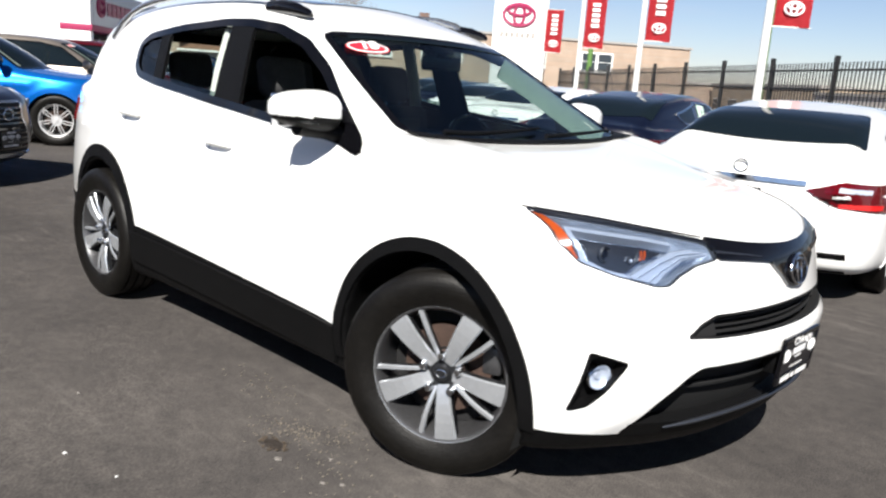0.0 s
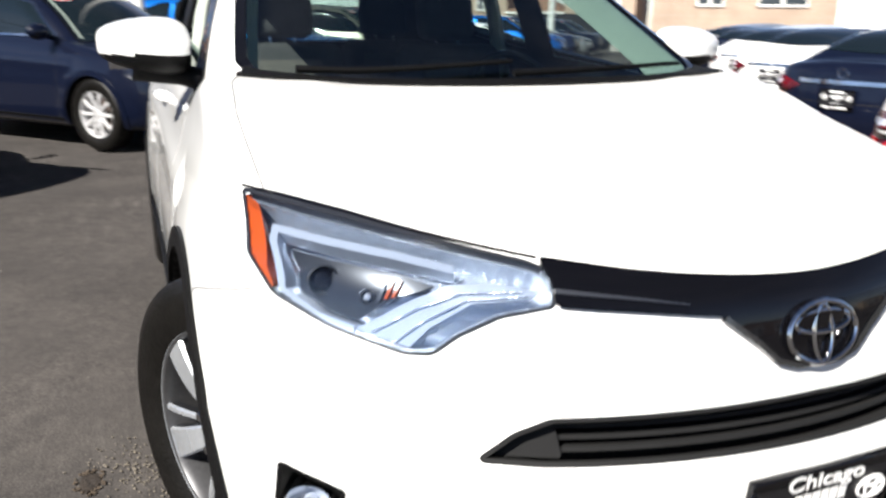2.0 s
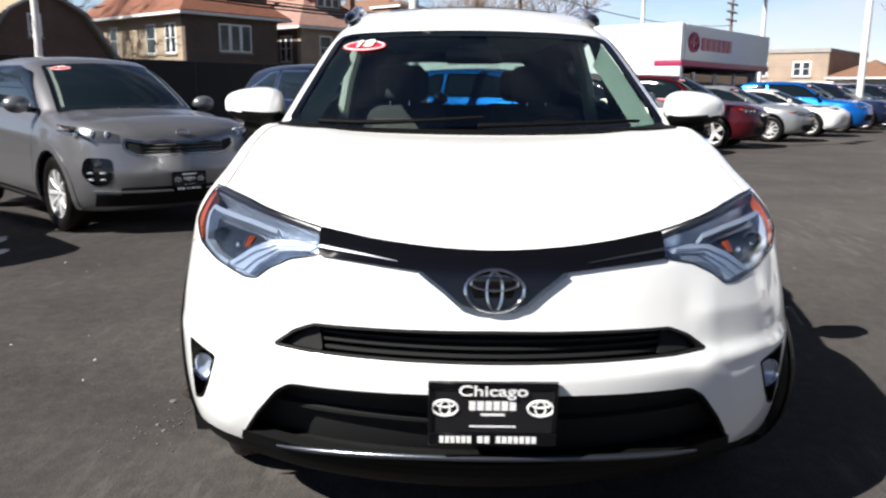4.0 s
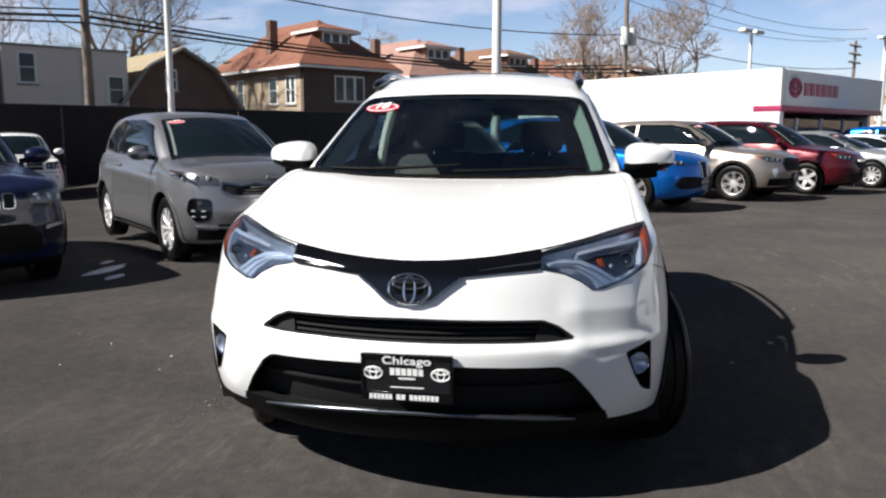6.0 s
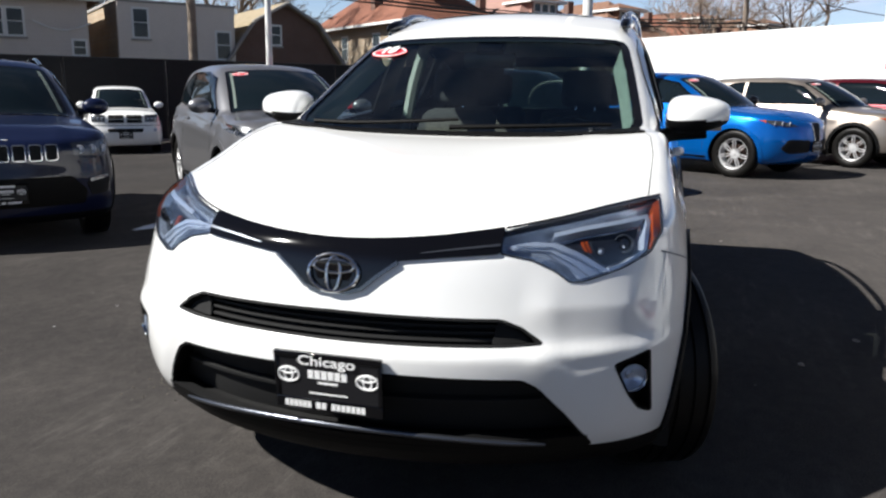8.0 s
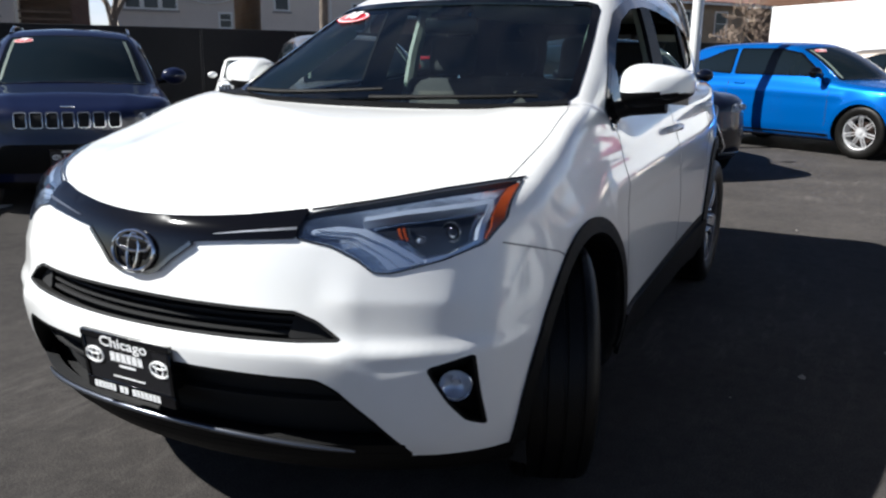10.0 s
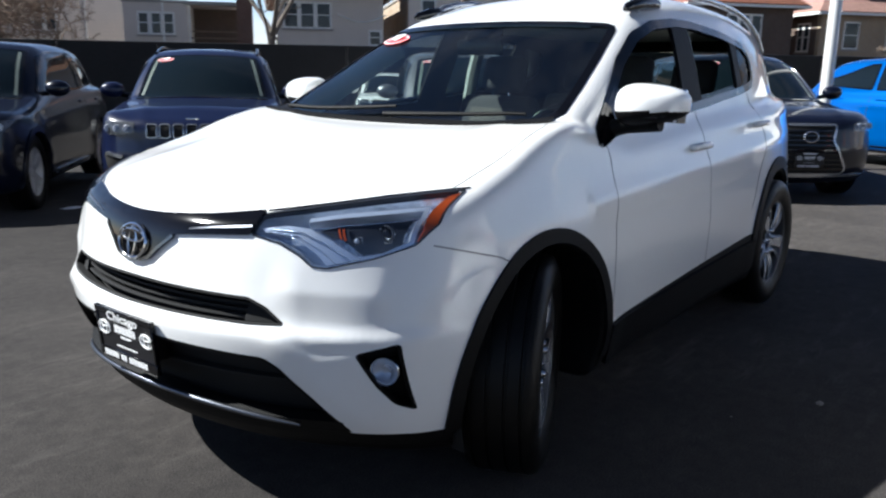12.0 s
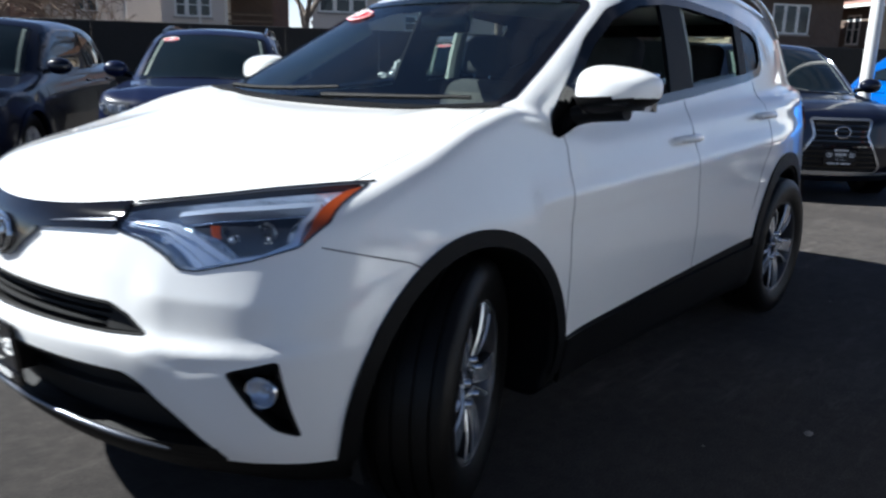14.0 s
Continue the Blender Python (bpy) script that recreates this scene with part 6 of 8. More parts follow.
def dark_sedan_rear(f, car, k):
    sedan_rear(f, car, k)
    f.patch("window_sheet", np.array([(-1.90, 1.065), (-1.66, 1.055), (-1.64, 1.235), (-1.87, 1.245)]), "right", M["sheet_green"], car, 0.020, 0.003, 0.03, "pale green paper sheet in the side window")
    f.strip("sheet_print", [(-1.76, 1.10), (-1.75, 1.19)], "right", M["lamp_mid"], car, 0.03, 0.0225, 0.002)


LAMP_A = [(0.86, 0.90), (0.74, 0.90), (0.50, 0.84), (0.52, 0.79), (0.70, 0.79), (0.80, 0.81)]
LAMP_B = [(0.86, 0.92), (0.55, 0.88), (0.50, 0.80), (0.76, 0.79), (0.83, 0.83)]
TAIL_A = [(0.84, 0.96), (0.52, 0.92), (0.50, 0.84), (0.66, 0.78), (0.85, 0.80)]

slotted = park("navy_suv", "dark navy compact SUV with seven grille slots", suv_spec(0.92, 2.64, 0.86, 0.90, 0.93, 1.08, 1.64, -0.18, 0, 1.06, 0.8, 0.26), P["navy"], lot(-1.03, -5.55, 0, 0), "ten", lamps=[([(0.80, 0.90), (0.52, 0.89), (0.53, 0.79), (0.76, 0.77), (0.82, 0.82)], "")], tails=[TAIL_A], extra=slotted_front, sticker="18", trim="clad", rails="black")
park("crossover", "grey metallic crossover parked in the lot", suv_spec(0.925, 2.67, 0.91, 0.90, 0.98, 1.12, 1.675, -0.10, 0.3, 1.07), P["grey"], lot(1.95, -5.75, 0, -5), "ten", grille=[(TIGER, "dark_in", "grille", 0.005)], lamps=[([(0.875, 1.000), (0.78, 0.985), (0.55, 0.925), (0.55, 0.860), (0.74, 0.862), (0.86, 0.920)], "amber")], tails=[TAIL_A], extra=crossover_front, sticker="19", trim="body")
spindle = park("luxury_suv", "dark blue luxury SUV with large black grille", suv_spec(0.945, 2.79, 0.95, 1.10, 0.93, 1.08, 1.67, -0.12, 0.8, 1.08), P["navy2"], lot(5.46, -5.36, 0, -10), "ten", lamps=[(LAMP_B, "")], tails=[TAIL_A], extra=spindle_front, sticker="17", trim="chrome", R=0.37)
blue = park("sporty_suv", "bright blue sporty SUV with silver wheels", suv_spec(0.945, 2.82, 0.88, 0.98, 0.92, 1.08, 1.65, -0.22, 0.7, 1.08), P["blue"], lot(9.81, -5.44, 0, 8), "vee", lamps=[([(0.87, 0.90), (0.70, 0.89), (0.44, 0.81), (0.60, 0.80), (0.80, 0.83)], "amber")], tails=[TAIL_A], extra=blue_front, sticker="18", trim="dark", R=0.37)
beige = park("beige_suv", "beige metallic compact SUV", suv_spec(0.935, 2.71, 0.92, 0.96, 0.92, 1.07, 1.64, -0.12, 0.5, 1.06), P["beige"], lot(13.25, -5.5, 0, 8), "vee", lamps=[(LAMP_A, "amber")], tails=[TAIL_A], extra=beige_front, sticker="20", trim="clad", R=0.36)
maroon = park("maroon_suv", "dark red midsize SUV", suv_spec(0.96, 2.75, 0.95, 1.10, 0.92, 1.08, 1.68, -0.10, 0.6, 1.06), P["maroon"], lot(16.3, -5.4, 0, 8), "five", lamps=[(LAMP_A, "amber")], tails=[TAIL_A], extra=red_front, sticker="15", trim="body")
silver = park("silver_sedan", "silver four-door sedan with chrome window trim", sedan_spec(), P["silver"], lot(19.7, -5.3, 0, 8), "ten", lamps=[([(0.84, 0.78), (0.70, 0.80), (0.46, 0.75), (0.50, 0.68), (0.74, 0.69)], "amber")], tails=[TAIL_A], extra=plain_front, sticker="14", trim="chrome", R=0.335)
veenose = park("dark_crossover", "dark navy crossover with chrome vee grille", suv_spec(0.955, 2.82, 0.97, 1.10, 0.92, 1.07, 1.68, -0.15, 1.0, 1.07), P["navy2"], lot(-3.5, -5.4, 0, 0), "five", lamps=[([(0.88, 0.90), (0.72, 0.90), (0.50, 0.82), (0.66, 0.79), (0.82, 0.82)], "")], tails=[TAIL_A], extra=vee_front, trim="body", R=0.37)
boxy = park("old_suv", "white older boxy SUV parked by the fence", suv_spec(0.905, 2.94, 0.90, 0.98, 1.02, 1.14, 1.72, -0.20, 0.0, 1.12, 1.0, 0.22), M["white"], lot(2.7, -19.2, 0, -8), "five", lamps=[([(0.78, 1.00), (0.46, 0.99), (0.46, 0.82), (0.76, 0.82)], "")], tails=[TAIL_A], extra=boxy_front, trim="body", R=0.36)
f_ = Vector((math.cos(radians(108)), math.sin(radians(108)), 0))


def rear_at(x, y, spec, turn=108):
    d = spec["wb"] - spec["meta"]["e"] - spec["wb"]
    v = Vector((math.cos(radians(turn)), math.sin(radians(turn)), 0))
    return pose(x + d * v.x, y + d * v.y, 0, 0, 0, turn)


sd = sedan_spec(0.925, 2.78, 0.95, 1.12, 0.80, 0.93, 1.38, -0.10, 0.91, 0.985)
SED_T = [(0.87, 0.85), (0.64, 0.86), (0.42, 0.79), (0.60, 0.70), (0.86, 0.67)]
white_car = park("white_sedan", "white four-door sedan with red tail lights", sd, M["white"], rear_at(-0.47, 2.56, sd, 98), "ten", lamps=[(LAMP_A, "")], tails=[SED_T], extra=sedan_rear, rear_plate=0.69, front_plate=False, R=0.34)
dark = park("dark_sedan", "dark navy four-door sedan with red tail lights", sd, P["navy2"], rear_at(-3.31, 4.67, sd, 98), "ten", lamps=[(LAMP_A, "")], tails=[SED_T], extra=dark_sedan_rear, rear_plate=0.69, front_plate=False, trim="chrome", R=0.34)


# ---- round the lot ----
M["fence_cloth"] = mat("black_fence_screen", (0.012, 0.012, 0.013), 0.85, vary=0.25, scale=1.2, bump=0.2, bump_scale=80)
M["black_iron"] = mat("black_iron", (0.012, 0.012, 0.013), 0.5)
M["white_wall"] = mat("white_painted_wall", (0.80, 0.80, 0.79), 0.7, vary=0.02, scale=0.6)
M["sign_red"] = mat("sign_red", (0.31, 0.03, 0.09), 0.4)
M["banner_red"] = mat("banner_red", (0.48, 0.02, 0.03), 0.7, vary=0.06, scale=2)
M["pole_white"] = mat("white_pole_paint", (0.72, 0.72, 0.70), 0.45, vary=0.05, scale=3)
M["pole_green"] = mat("green_pole_paint", (0.10, 0.20, 0.05), 0.5, vary=0.1, scale=3)
M["wood_pole"] = mat("weathered_wood_pole", (0.19, 0.15, 0.12), 0.85, vary=0.3, scale=4, bump=0.3, bump_scale=40)
M["bark"] = mat("grey_bark", (0.17, 0.14, 0.115), 0.9, vary=0.25, scale=3)
M["bark_warm"] = mat("twig_bark", (0.24, 0.18, 0.14), 0.9, vary=0.25, scale=3)
M["window_pane"] = mat("house_window_glass", (0.035, 0.045, 0.055), 0.08)
M["window_white"] = mat("white_window_frame", (0.82, 0.82, 0.80), 0.5)
M["cable"] = mat("black_cable", (0.015, 0.015, 0.016), 0.6)
M["concrete"] = mat("concrete", (0.32, 0.30, 0.28), 0.85, vary=0.15, scale=3)


def brick_mat(name, c1, c2, mortar, scale=1.0):
    m = mat(name, c1, 0.85)
    nt = m.node_tree
    b = nt.nodes["Principled BSDF"]
    co = nt.nodes.new("ShaderNodeTexCoord")
    ge = nt.nodes.new("ShaderNodeNewGeometry")
    mp = nt.nodes.new("ShaderNodeMapping")
    mp.inputs["Rotation"].default_value = (radians(90), 0, radians(45))
    br = nt.nodes.new("ShaderNodeTexBrick")
    br.inputs["Color1"].default_value, br.inputs["Color2"].default_value, br.inputs["Mortar"].default_value = (*c1, 1), (*c2, 1), (*mortar, 1)
    br.inputs["Scale"].default_value = 1.0 * scale
    br.inputs["Brick Width"].default_value, br.inputs["Row Height"].default_value, br.inputs["Mortar Size"].default_value = 0.22, 0.075, 0.008
    nt.links.new(co.outputs["Object"], mp.inputs["Vector"])
    nt.links.new(mp.outputs[0], br.inputs["Vector"])
    n = nt.nodes.new("ShaderNodeTexNoise")
    n.inputs["Scale"].default_value, n.inputs["Detail"].default_value = 0.8, 6
    nt.links.new(co.outputs["Object"], n.inputs["Vector"])
    mx = nt.nodes.new("ShaderNodeMixRGB")
    mx.blend_type = "MULTIPLY"
    mx.inputs[0].default_value = 0.55
    nt.links.new(br.outputs["Color"], mx.inputs[1])
    nt.links.new(n.outputs["Fac"], mx.inputs[2])
    gm = nt.nodes.new("ShaderNodeGamma")
    gm.inputs[1].default_value = 0.85
    nt.links.new(mx.outputs[0], gm.inputs[0])
    nt.links.new(gm.outputs[0], b.inputs["Base Color"])
    return m


def tile_mat(name, colour):
    m = mat(name, colour, 0.8, vary=0.22, scale=2.5)
    nt = m.node_tree
    b = nt.nodes["Principled BSDF"]
    co = nt.nodes.new("ShaderNodeTexCoord")
    wv = nt.nodes.new("ShaderNodeTexWave")
    wv.bands_direction = "Z"
    wv.inputs["Scale"].default_value, wv.inputs["Distortion"].default_value = 3.2, 0.4
    nt.links.new(co.outputs["Object"], wv.inputs["Vector"])
    bn = nt.nodes.new("ShaderNodeBump")
    bn.inputs["Strength"].default_value, bn.inputs["Distance"].default_value = 0.7, 0.05
    nt.links.new(wv.outputs["Fac"], bn.inputs["Height"])
    nt.links.new(bn.outputs[0], b.inputs["Normal"])
    return m


def siding_mat(name, colour):
    m = mat(name, colour, 0.7, vary=0.06, scale=1.5)
    nt = m.node_tree
    b = nt.nodes["Principled BSDF"]
    co = nt.nodes.new("ShaderNodeTexCoord")
    wv = nt.nodes.new("ShaderNodeTexWave")
    wv.wave_profile, wv.bands_direction = "SAW", "Z"
    wv.inputs["Scale"].default_value = 1.6
    nt.links.new(co.outputs["Object"], wv.inputs["Vector"])
    bn = nt.nodes.new("ShaderNodeBump")
    bn.inputs["Strength"].default_value, bn.inputs["Distance"].default_value = 0.6, 0.02
    nt.links.new(wv.outputs["Fac"], bn.inputs["Height"])
    nt.links.new(bn.outputs[0], b.inputs["Normal"])
    return m


M["brick_tan"] = brick_mat("tan_brick", (0.48, 0.35, 0.22), (0.40, 0.28, 0.18), (0.40, 0.36, 0.30))
M["brick_brown"] = brick_mat("dark_brown_brick", (0.12, 0.075, 0.055), (0.085, 0.055, 0.042), (0.11, 0.10, 0.09))
M["brick_red"] = brick_mat("red_brown_brick", (0.17, 0.085, 0.06), (0.13, 0.065, 0.05), (0.16, 0.13, 0.11))
M["brick_orange"] = brick_mat("orange_brick", (0.44, 0.30, 0.215), (0.37, 0.26, 0.185), (0.40, 0.34, 0.28))
M["tile_orange"] = tile_mat("orange_roof_shingle", (0.23, 0.095, 0.06))
M["tile_pink"] = tile_mat("pink_roof_shingle", (0.34, 0.20, 0.165))
M["tile_brown"] = tile_mat("brown_roof_shingle", (0.21, 0.115, 0.075))
M["shingle_tan"] = tile_mat("tan_roof_shingle", (0.33, 0.27, 0.18))
M["siding_tan"] = siding_mat("tan_siding", (0.64, 0.585, 0.54))
M["siding_grey"] = siding_mat("grey_stucco", (0.74, 0.67, 0.61))


def uv_pose(u, v, z=0.0, turn=0.0):
    """A pose whose x runs along u, y along -v turned back to the lot, z up; for walls that face the lot."""
    p = u * U + v * V_
    return pose(p.x, p.y, z, 0, 0, HEAD - 90 + turn)


# In these poses +x is towards -u and +y towards the lot.
def window(parent, x, z, w, h, y, n=2, face="y", material="window_white", rows=2):
    """A framed window of n lights set into a wall."""
    ax = (lambda a, b, c: (a, b, c)) if face == "y" else (lambda a, b, c: (b, a, c))

    def bx(name, lo, hi, mt, par):
        a, b = ax(*lo), ax(*hi)
        return box_part(name, tuple(min(p, q) for p, q in zip(a, b)), tuple(max(p, q) for p, q in zip(a, b)), M[mt], par)

    s = 1 if y[1] > 0 else -1
    y0 = y[0]
    fr = bx("window", (x - w / 2, y0 - s * 0.05, z), (x + w / 2, y0 + s * 0.012, z + h), material, parent)
    lw = w / n
    for i in range(n):
        for r in range(rows):
            a = x - w / 2 + i * lw + 0.10
            zz = z + 0.09 + r * (h - 0.09) / rows
            bx("pane", (a, y0 + s * 0.012, zz), (a + lw - 0.20, y0 + s * 0.03, zz + (h - 0.09) / rows - (0.05 if r < rows - 1 else 0.10)), "window_pane", fr)
    bx("sill", (x - w / 2 - 0.06, y0 + s * 0.0, z - 0.09), (x + w / 2 + 0.06, y0 + s * 0.10, z), "concrete", fr)
    return fr


def hip_roof(parent, x0, x1, y0, y1, z0, z1, mt, over=0.55, ridge=0.5, name="roof"):
    bm = bmesh.new()
    cx, cy = (x0 + x1) / 2, (y0 + y1) / 2
    w, l = (x1 - x0) / 2 + over, (y1 - y0) / 2 + over
    rl = max(0.0, l - w * ridge * 2)
    lo = [bm.verts.new((cx + sx * w, cy + sy * l, z0)) for sx, sy in ((-1, -1), (1, -1), (1, 1), (-1, 1))]
    lo2 = [bm.verts.new((cx + sx * w, cy + sy * l, z0 - 0.16)) for sx, sy in ((-1, -1), (1, -1), (1, 1), (-1, 1))]
    a, b = bm.verts.new((cx, cy - rl, z1)), bm.verts.new((cx, cy + rl, z1))
    bm.faces.new((lo[0], lo[1], a))
    bm.faces.new((lo[1], lo[2], b, a))
    bm.faces.new((lo[2], lo[3], b))
    bm.faces.new((lo[3], lo[0], a, b))
    for i in range(4):
        bm.faces.new((lo2[i], lo2[(i + 1) % 4], lo[(i + 1) % 4], lo[i]))
    bm.faces.new(lo2[::-1])
    bmesh.ops.recalc_face_normals(bm, faces=bm.faces)
    r = part(name, bm, M[mt], parent)
    g = bmesh.new()
    for p, q in (((cx - w - 0.06, cy + l), (cx + w + 0.06, cy + l + 0.1)), ((cx - w - 0.06, cy - l - 0.1), (cx + w + 0.06, cy - l)), ((cx - w - 0.1, cy - l), (cx - w, cy + l)), ((cx + w, cy - l), (cx + w + 0.1, cy + l))):
        add_box(g, (p[0], p[1], z0 - 0.2), (q[0], q[1], z0 - 0.06))
    part("gutter", g, M["window_white"], r, "white gutter")
    return r


def bungalow(m, w, l, eave, top, walls, sidewall, roof, label, tri=True, wins=()):
    """A brick bungalow with a hip roof; its back wall faces the lot at y = 0."""
    h = root("house", m)
    tagged(h, label, "house")
    box_part("back_wall", (-w / 2, -0.3, 0), (w / 2, 0.0, eave), M[walls], h)
    box_part("side_wall", (w / 2 - 0.3, -l, 0), (w / 2, -0.3, eave), M[sidewall], h)
    box_part("side_wall", (-w / 2, -l, 0), (-w / 2 + 0.3, -0.3, eave), M[sidewall], h)
    box_part("front_wall", (-w / 2 + 0.3, -l, 0), (w / 2 - 0.3, -l + 0.3, eave), M[sidewall], h)
    hip_roof(h, -w / 2, w / 2, -l, 0, eave, top, roof)
    for x, z, ww, hh, n in wins:
        window(h, x, z, ww, hh, (0.0, 1), n)
    if tri and not wins:
        window(h, -w * 0.02, eave - 2.0, 2.1, 1.5, (0.0, 1), 3, rows=1)
    elif not wins:
        window(h, w * 0.2, eave - 2.0, 1.0, 1.5, (0.0, 1), 1)
        window(h, -w * 0.22, eave - 2.0, 1.0, 1.5, (0.0, 1), 1)
    if not wins:
        window(h, -w * 0.3, 0.9, 0.9, 0.7, (0.0, 1), 1, rows=1)
    for yy, ww in ((-1.4, 1.1), (-3.4, 1.0), (-7.6, 0.9)):
        window(h, yy, eave - 2.15, ww, 1.6, (w / 2, 1), 1 if ww < 1.05 else 2, face="x", rows=2)
    dz = eave + (top - eave) * 0.42
    dorm = box_part("dormer", (-1.1, -2.6, dz), (1.1, -1.2, dz + 0.95), M[roof], h)
    window(dorm, 0, dz + 0.15, 1.9, 0.65, (-1.2, 1), 3, rows=1)
    hip_roof(dorm, -1.15, 1.15, -3.4, -1.15, dz + 0.98, dz + 1.45, roof, 0.3, name="dormer_roof")
    box_part("chimney", (w / 2 - 1.0, -5.0, eave), (w / 2 - 0.5, -4.5, top - 0.1), M["brick_red"], h)
    return h


bungalow(uv_pose(24.0, -36.0), 6.0, 11, 5.2, 8.2, "brick_brown", "brick_tan", "tile_orange", "brick bungalow with orange hip roof and dormer")
bungalow(uv_pose(32.4, -36.5), 6.6, 11, 5.0, 7.8, "brick_tan", "brick_brown", "tile_pink", "brick bungalow with pinkish hip roof and dormer", False)
bungalow(uv_pose(40.6, -37.0), 6.6, 11, 5.0, 7.9, "brick_brown", "brick_tan", "tile_brown", "brown brick bungalow with brown hip roof", False)
bungalow(uv_pose(49.0, -37.0), 6.8, 11, 5.0, 7.7, "brick_tan", "brick_tan", "tile_orange", "tan brick bungalow with orange-brown hip roof", False)
bungalow(uv_pose(57.5, -37.0), 6.8, 11, 5.0, 7.7, "brick_brown", "brick_tan", "tile_brown", "dark brick bungalow with brown hip roof", False)


def gambrel(m, w, l, eave, top):
    h = root("house", m)
    tagged(h, "dark brick barn-roofed house with tan shingles", "house")
    prof = [(-w / 2, 0), (-w / 2, eave), (-w * 0.27, eave + (top - eave) * 0.68), (0, top), (w * 0.27, eave + (top - eave) * 0.68), (w / 2, eave), (w / 2, 0)]
    bm = bmesh.new()
    for y in (0.0, -l):
        bm.faces.new([bm.verts.new((x, y, z)) for x, z in prof])
    bm.verts.ensure_lookup_table()
    n = len(prof)
    for i in range(n):
        bm.faces.new((bm.verts[i], bm.verts[(i + 1) % n], bm.verts[n + (i + 1) % n], bm.verts[n + i]))
    bmesh.ops.recalc_face_normals(bm, faces=bm.faces)
    part("wall", bm, M["brick_red"], h)
    bm = bmesh.new()
    up = [(x * 1.07, z + 0.10) for x, z in prof[1:-1]]
    dn = [(x * 1.03, z - 0.02) for x, z in prof[1:-1]]
    vs = [[bm.verts.new((x, y, z)) for x, z in up + dn[::-1]] for y in (0.35, -l - 0.3)]
    k = len(vs[0])
    for i in range(k):
        bm.faces.new((vs[0][i], vs[0][(i + 1) % k], vs[1][(i + 1) % k], vs[1][i]))
    bm.faces.new(vs[0])
    bm.faces.new(vs[1][::-1])
    bmesh.ops.recalc_face_normals(bm, faces=bm.faces)
    part("roof", bm, M["shingle_tan"], h, "tan shingled gambrel roof")
    bm = bmesh.new()
    for a, b in zip(up, up[1:]):
        add_tube(bm, [(a[0], 0.37, a[1] - 0.06), (b[0], 0.37, b[1] - 0.06)], 0.09, 6)
    part("verge_board", bm, M["concrete"], h)
    window(h, 0.5, eave + 0.95, 0.62, 1.05, (0.0, 1), 1)
    return h


gambrel(uv_pose(14.05, -36.2), 6.0, 9, 2.5, 5.5)


def flat_house(m, w, l, hgt, wall, side, label, wins, parapet=True):
    h = root("house", m)
    tagged(h, label, "house")
    box_part("back_wall", (-w / 2, -0.3, 0), (w / 2, 0, hgt), M[wall], h)
    box_part("side_wall", (w / 2 - 0.3, -l, 0), (w / 2, -0.3, hgt), M[side], h)
    box_part("side_wall", (-w / 2, -l, 0), (-w / 2 + 0.3, -0.3, hgt), M[side], h)
    box_part("roof", (-w / 2 + 0.3, -l, hgt - 0.4), (w / 2 - 0.3, -0.3, hgt - 0.2), M["concrete"], h)
    box_part("coping", (-w / 2 - 0.06, -0.34, hgt), (w / 2 + 0.06, 0.06, hgt + 0.12), M["concrete"], h)
    box_part("coping", (w / 2 - 0.34, -l, hgt), (w / 2 + 0.06, -0.34, hgt + 0.12), M["concrete"], h)
    for x, z, ww, hh, n in wins:
        window(h, x, z, ww, hh, (0.0, 1), n)
    bm = bmesh.new()
    add_tube(bm, [(-w * 0.12, 0.07, 0.2), (-w * 0.12, 0.07, hgt)], 0.05, 8)
    part("downpipe", bm, M["window_white"], h, "white downpipe")
    return h


flat_house(uv_pose(8.68, -36.0), 5.35, 10, 5.1, "siding_grey", "brick_tan", "grey stucco flat-roofed house with white windows", [(1.70, 3.50, 0.78, 1.40, 1), (-2.10, 2.65, 0.80, 1.40, 1)])
tan_house = bungalow(uv_pose(2.23, -36.0), 5.05, 11, 5.15, 7.7, "siding_tan", "siding_tan", "tile_brown", "tan sided house with brown hip roof and triple window", True, [(1.10, 3.36, 2.30, 1.24, 3), (-2.12, 2.62, 0.66, 0.76, 1)])
bm = bmesh.new()
add_tube(bm, [(-0.32 - 2.3 * t, 0.10, 4.06 - 0.34 * math.sin(math.pi * t)) for t in np.linspace(0, 1, 14)], 0.035, 6)
part("hanging_cable", bm, M["window_white"], tan_house, "slack white cable on the wall", smooth=True)
flat_house(uv_pose(-5.75, -36.0), 2.8, 10, 4.35, "siding_tan", "siding_tan", "low tan sided house with a triple window", [(-0.02, 2.92, 1.66, 1.04, 3)])
flat_house(uv_pose(-18.2, -37.0), 8.4, 10, 5.8, "brick_red", "brick_red", "red-brown brick house behind bare shrubs", [(1.8, 2.6, 1.2, 1.7, 2), (-2.2, 2.6, 1.2, 1.7, 2)])
flat_house(uv_pose(-10.6, -41.0), 6.4, 9, 6.4, "siding_grey", "brick_tan", "pale grey house behind bare shrubs", [(1.2, 3.2, 1.2, 1.7, 2)])
porch = root("porch", uv_pose(-3.28, -36.4))
tagged(porch, "dark wooden back porch with a brick pier", "porch")
box_part("pier", (-1.85, -0.5, 0), (-1.15, 0.4, 6.2), M["brick_red"], porch, label="red-brown brick pier")
box_part("post", (0.95, -0.08, 0), (1.08, 0.08, 4.3), M["window_white"], porch, label="white corner post")
box_part("deck", (-1.1, -2.4, 2.0), (1.1, 0.2, 2.2), M["wood_pole"], porch)
box_part("back_panel", (-1.1, -2.6, 0.0), (1.1, -2.4, 4.3), M["brick_brown"], porch)
box_part("porch_roof", (-1.12, -2.6, 4.3), (1.25, 0.45, 4.45), M["concrete"], porch)
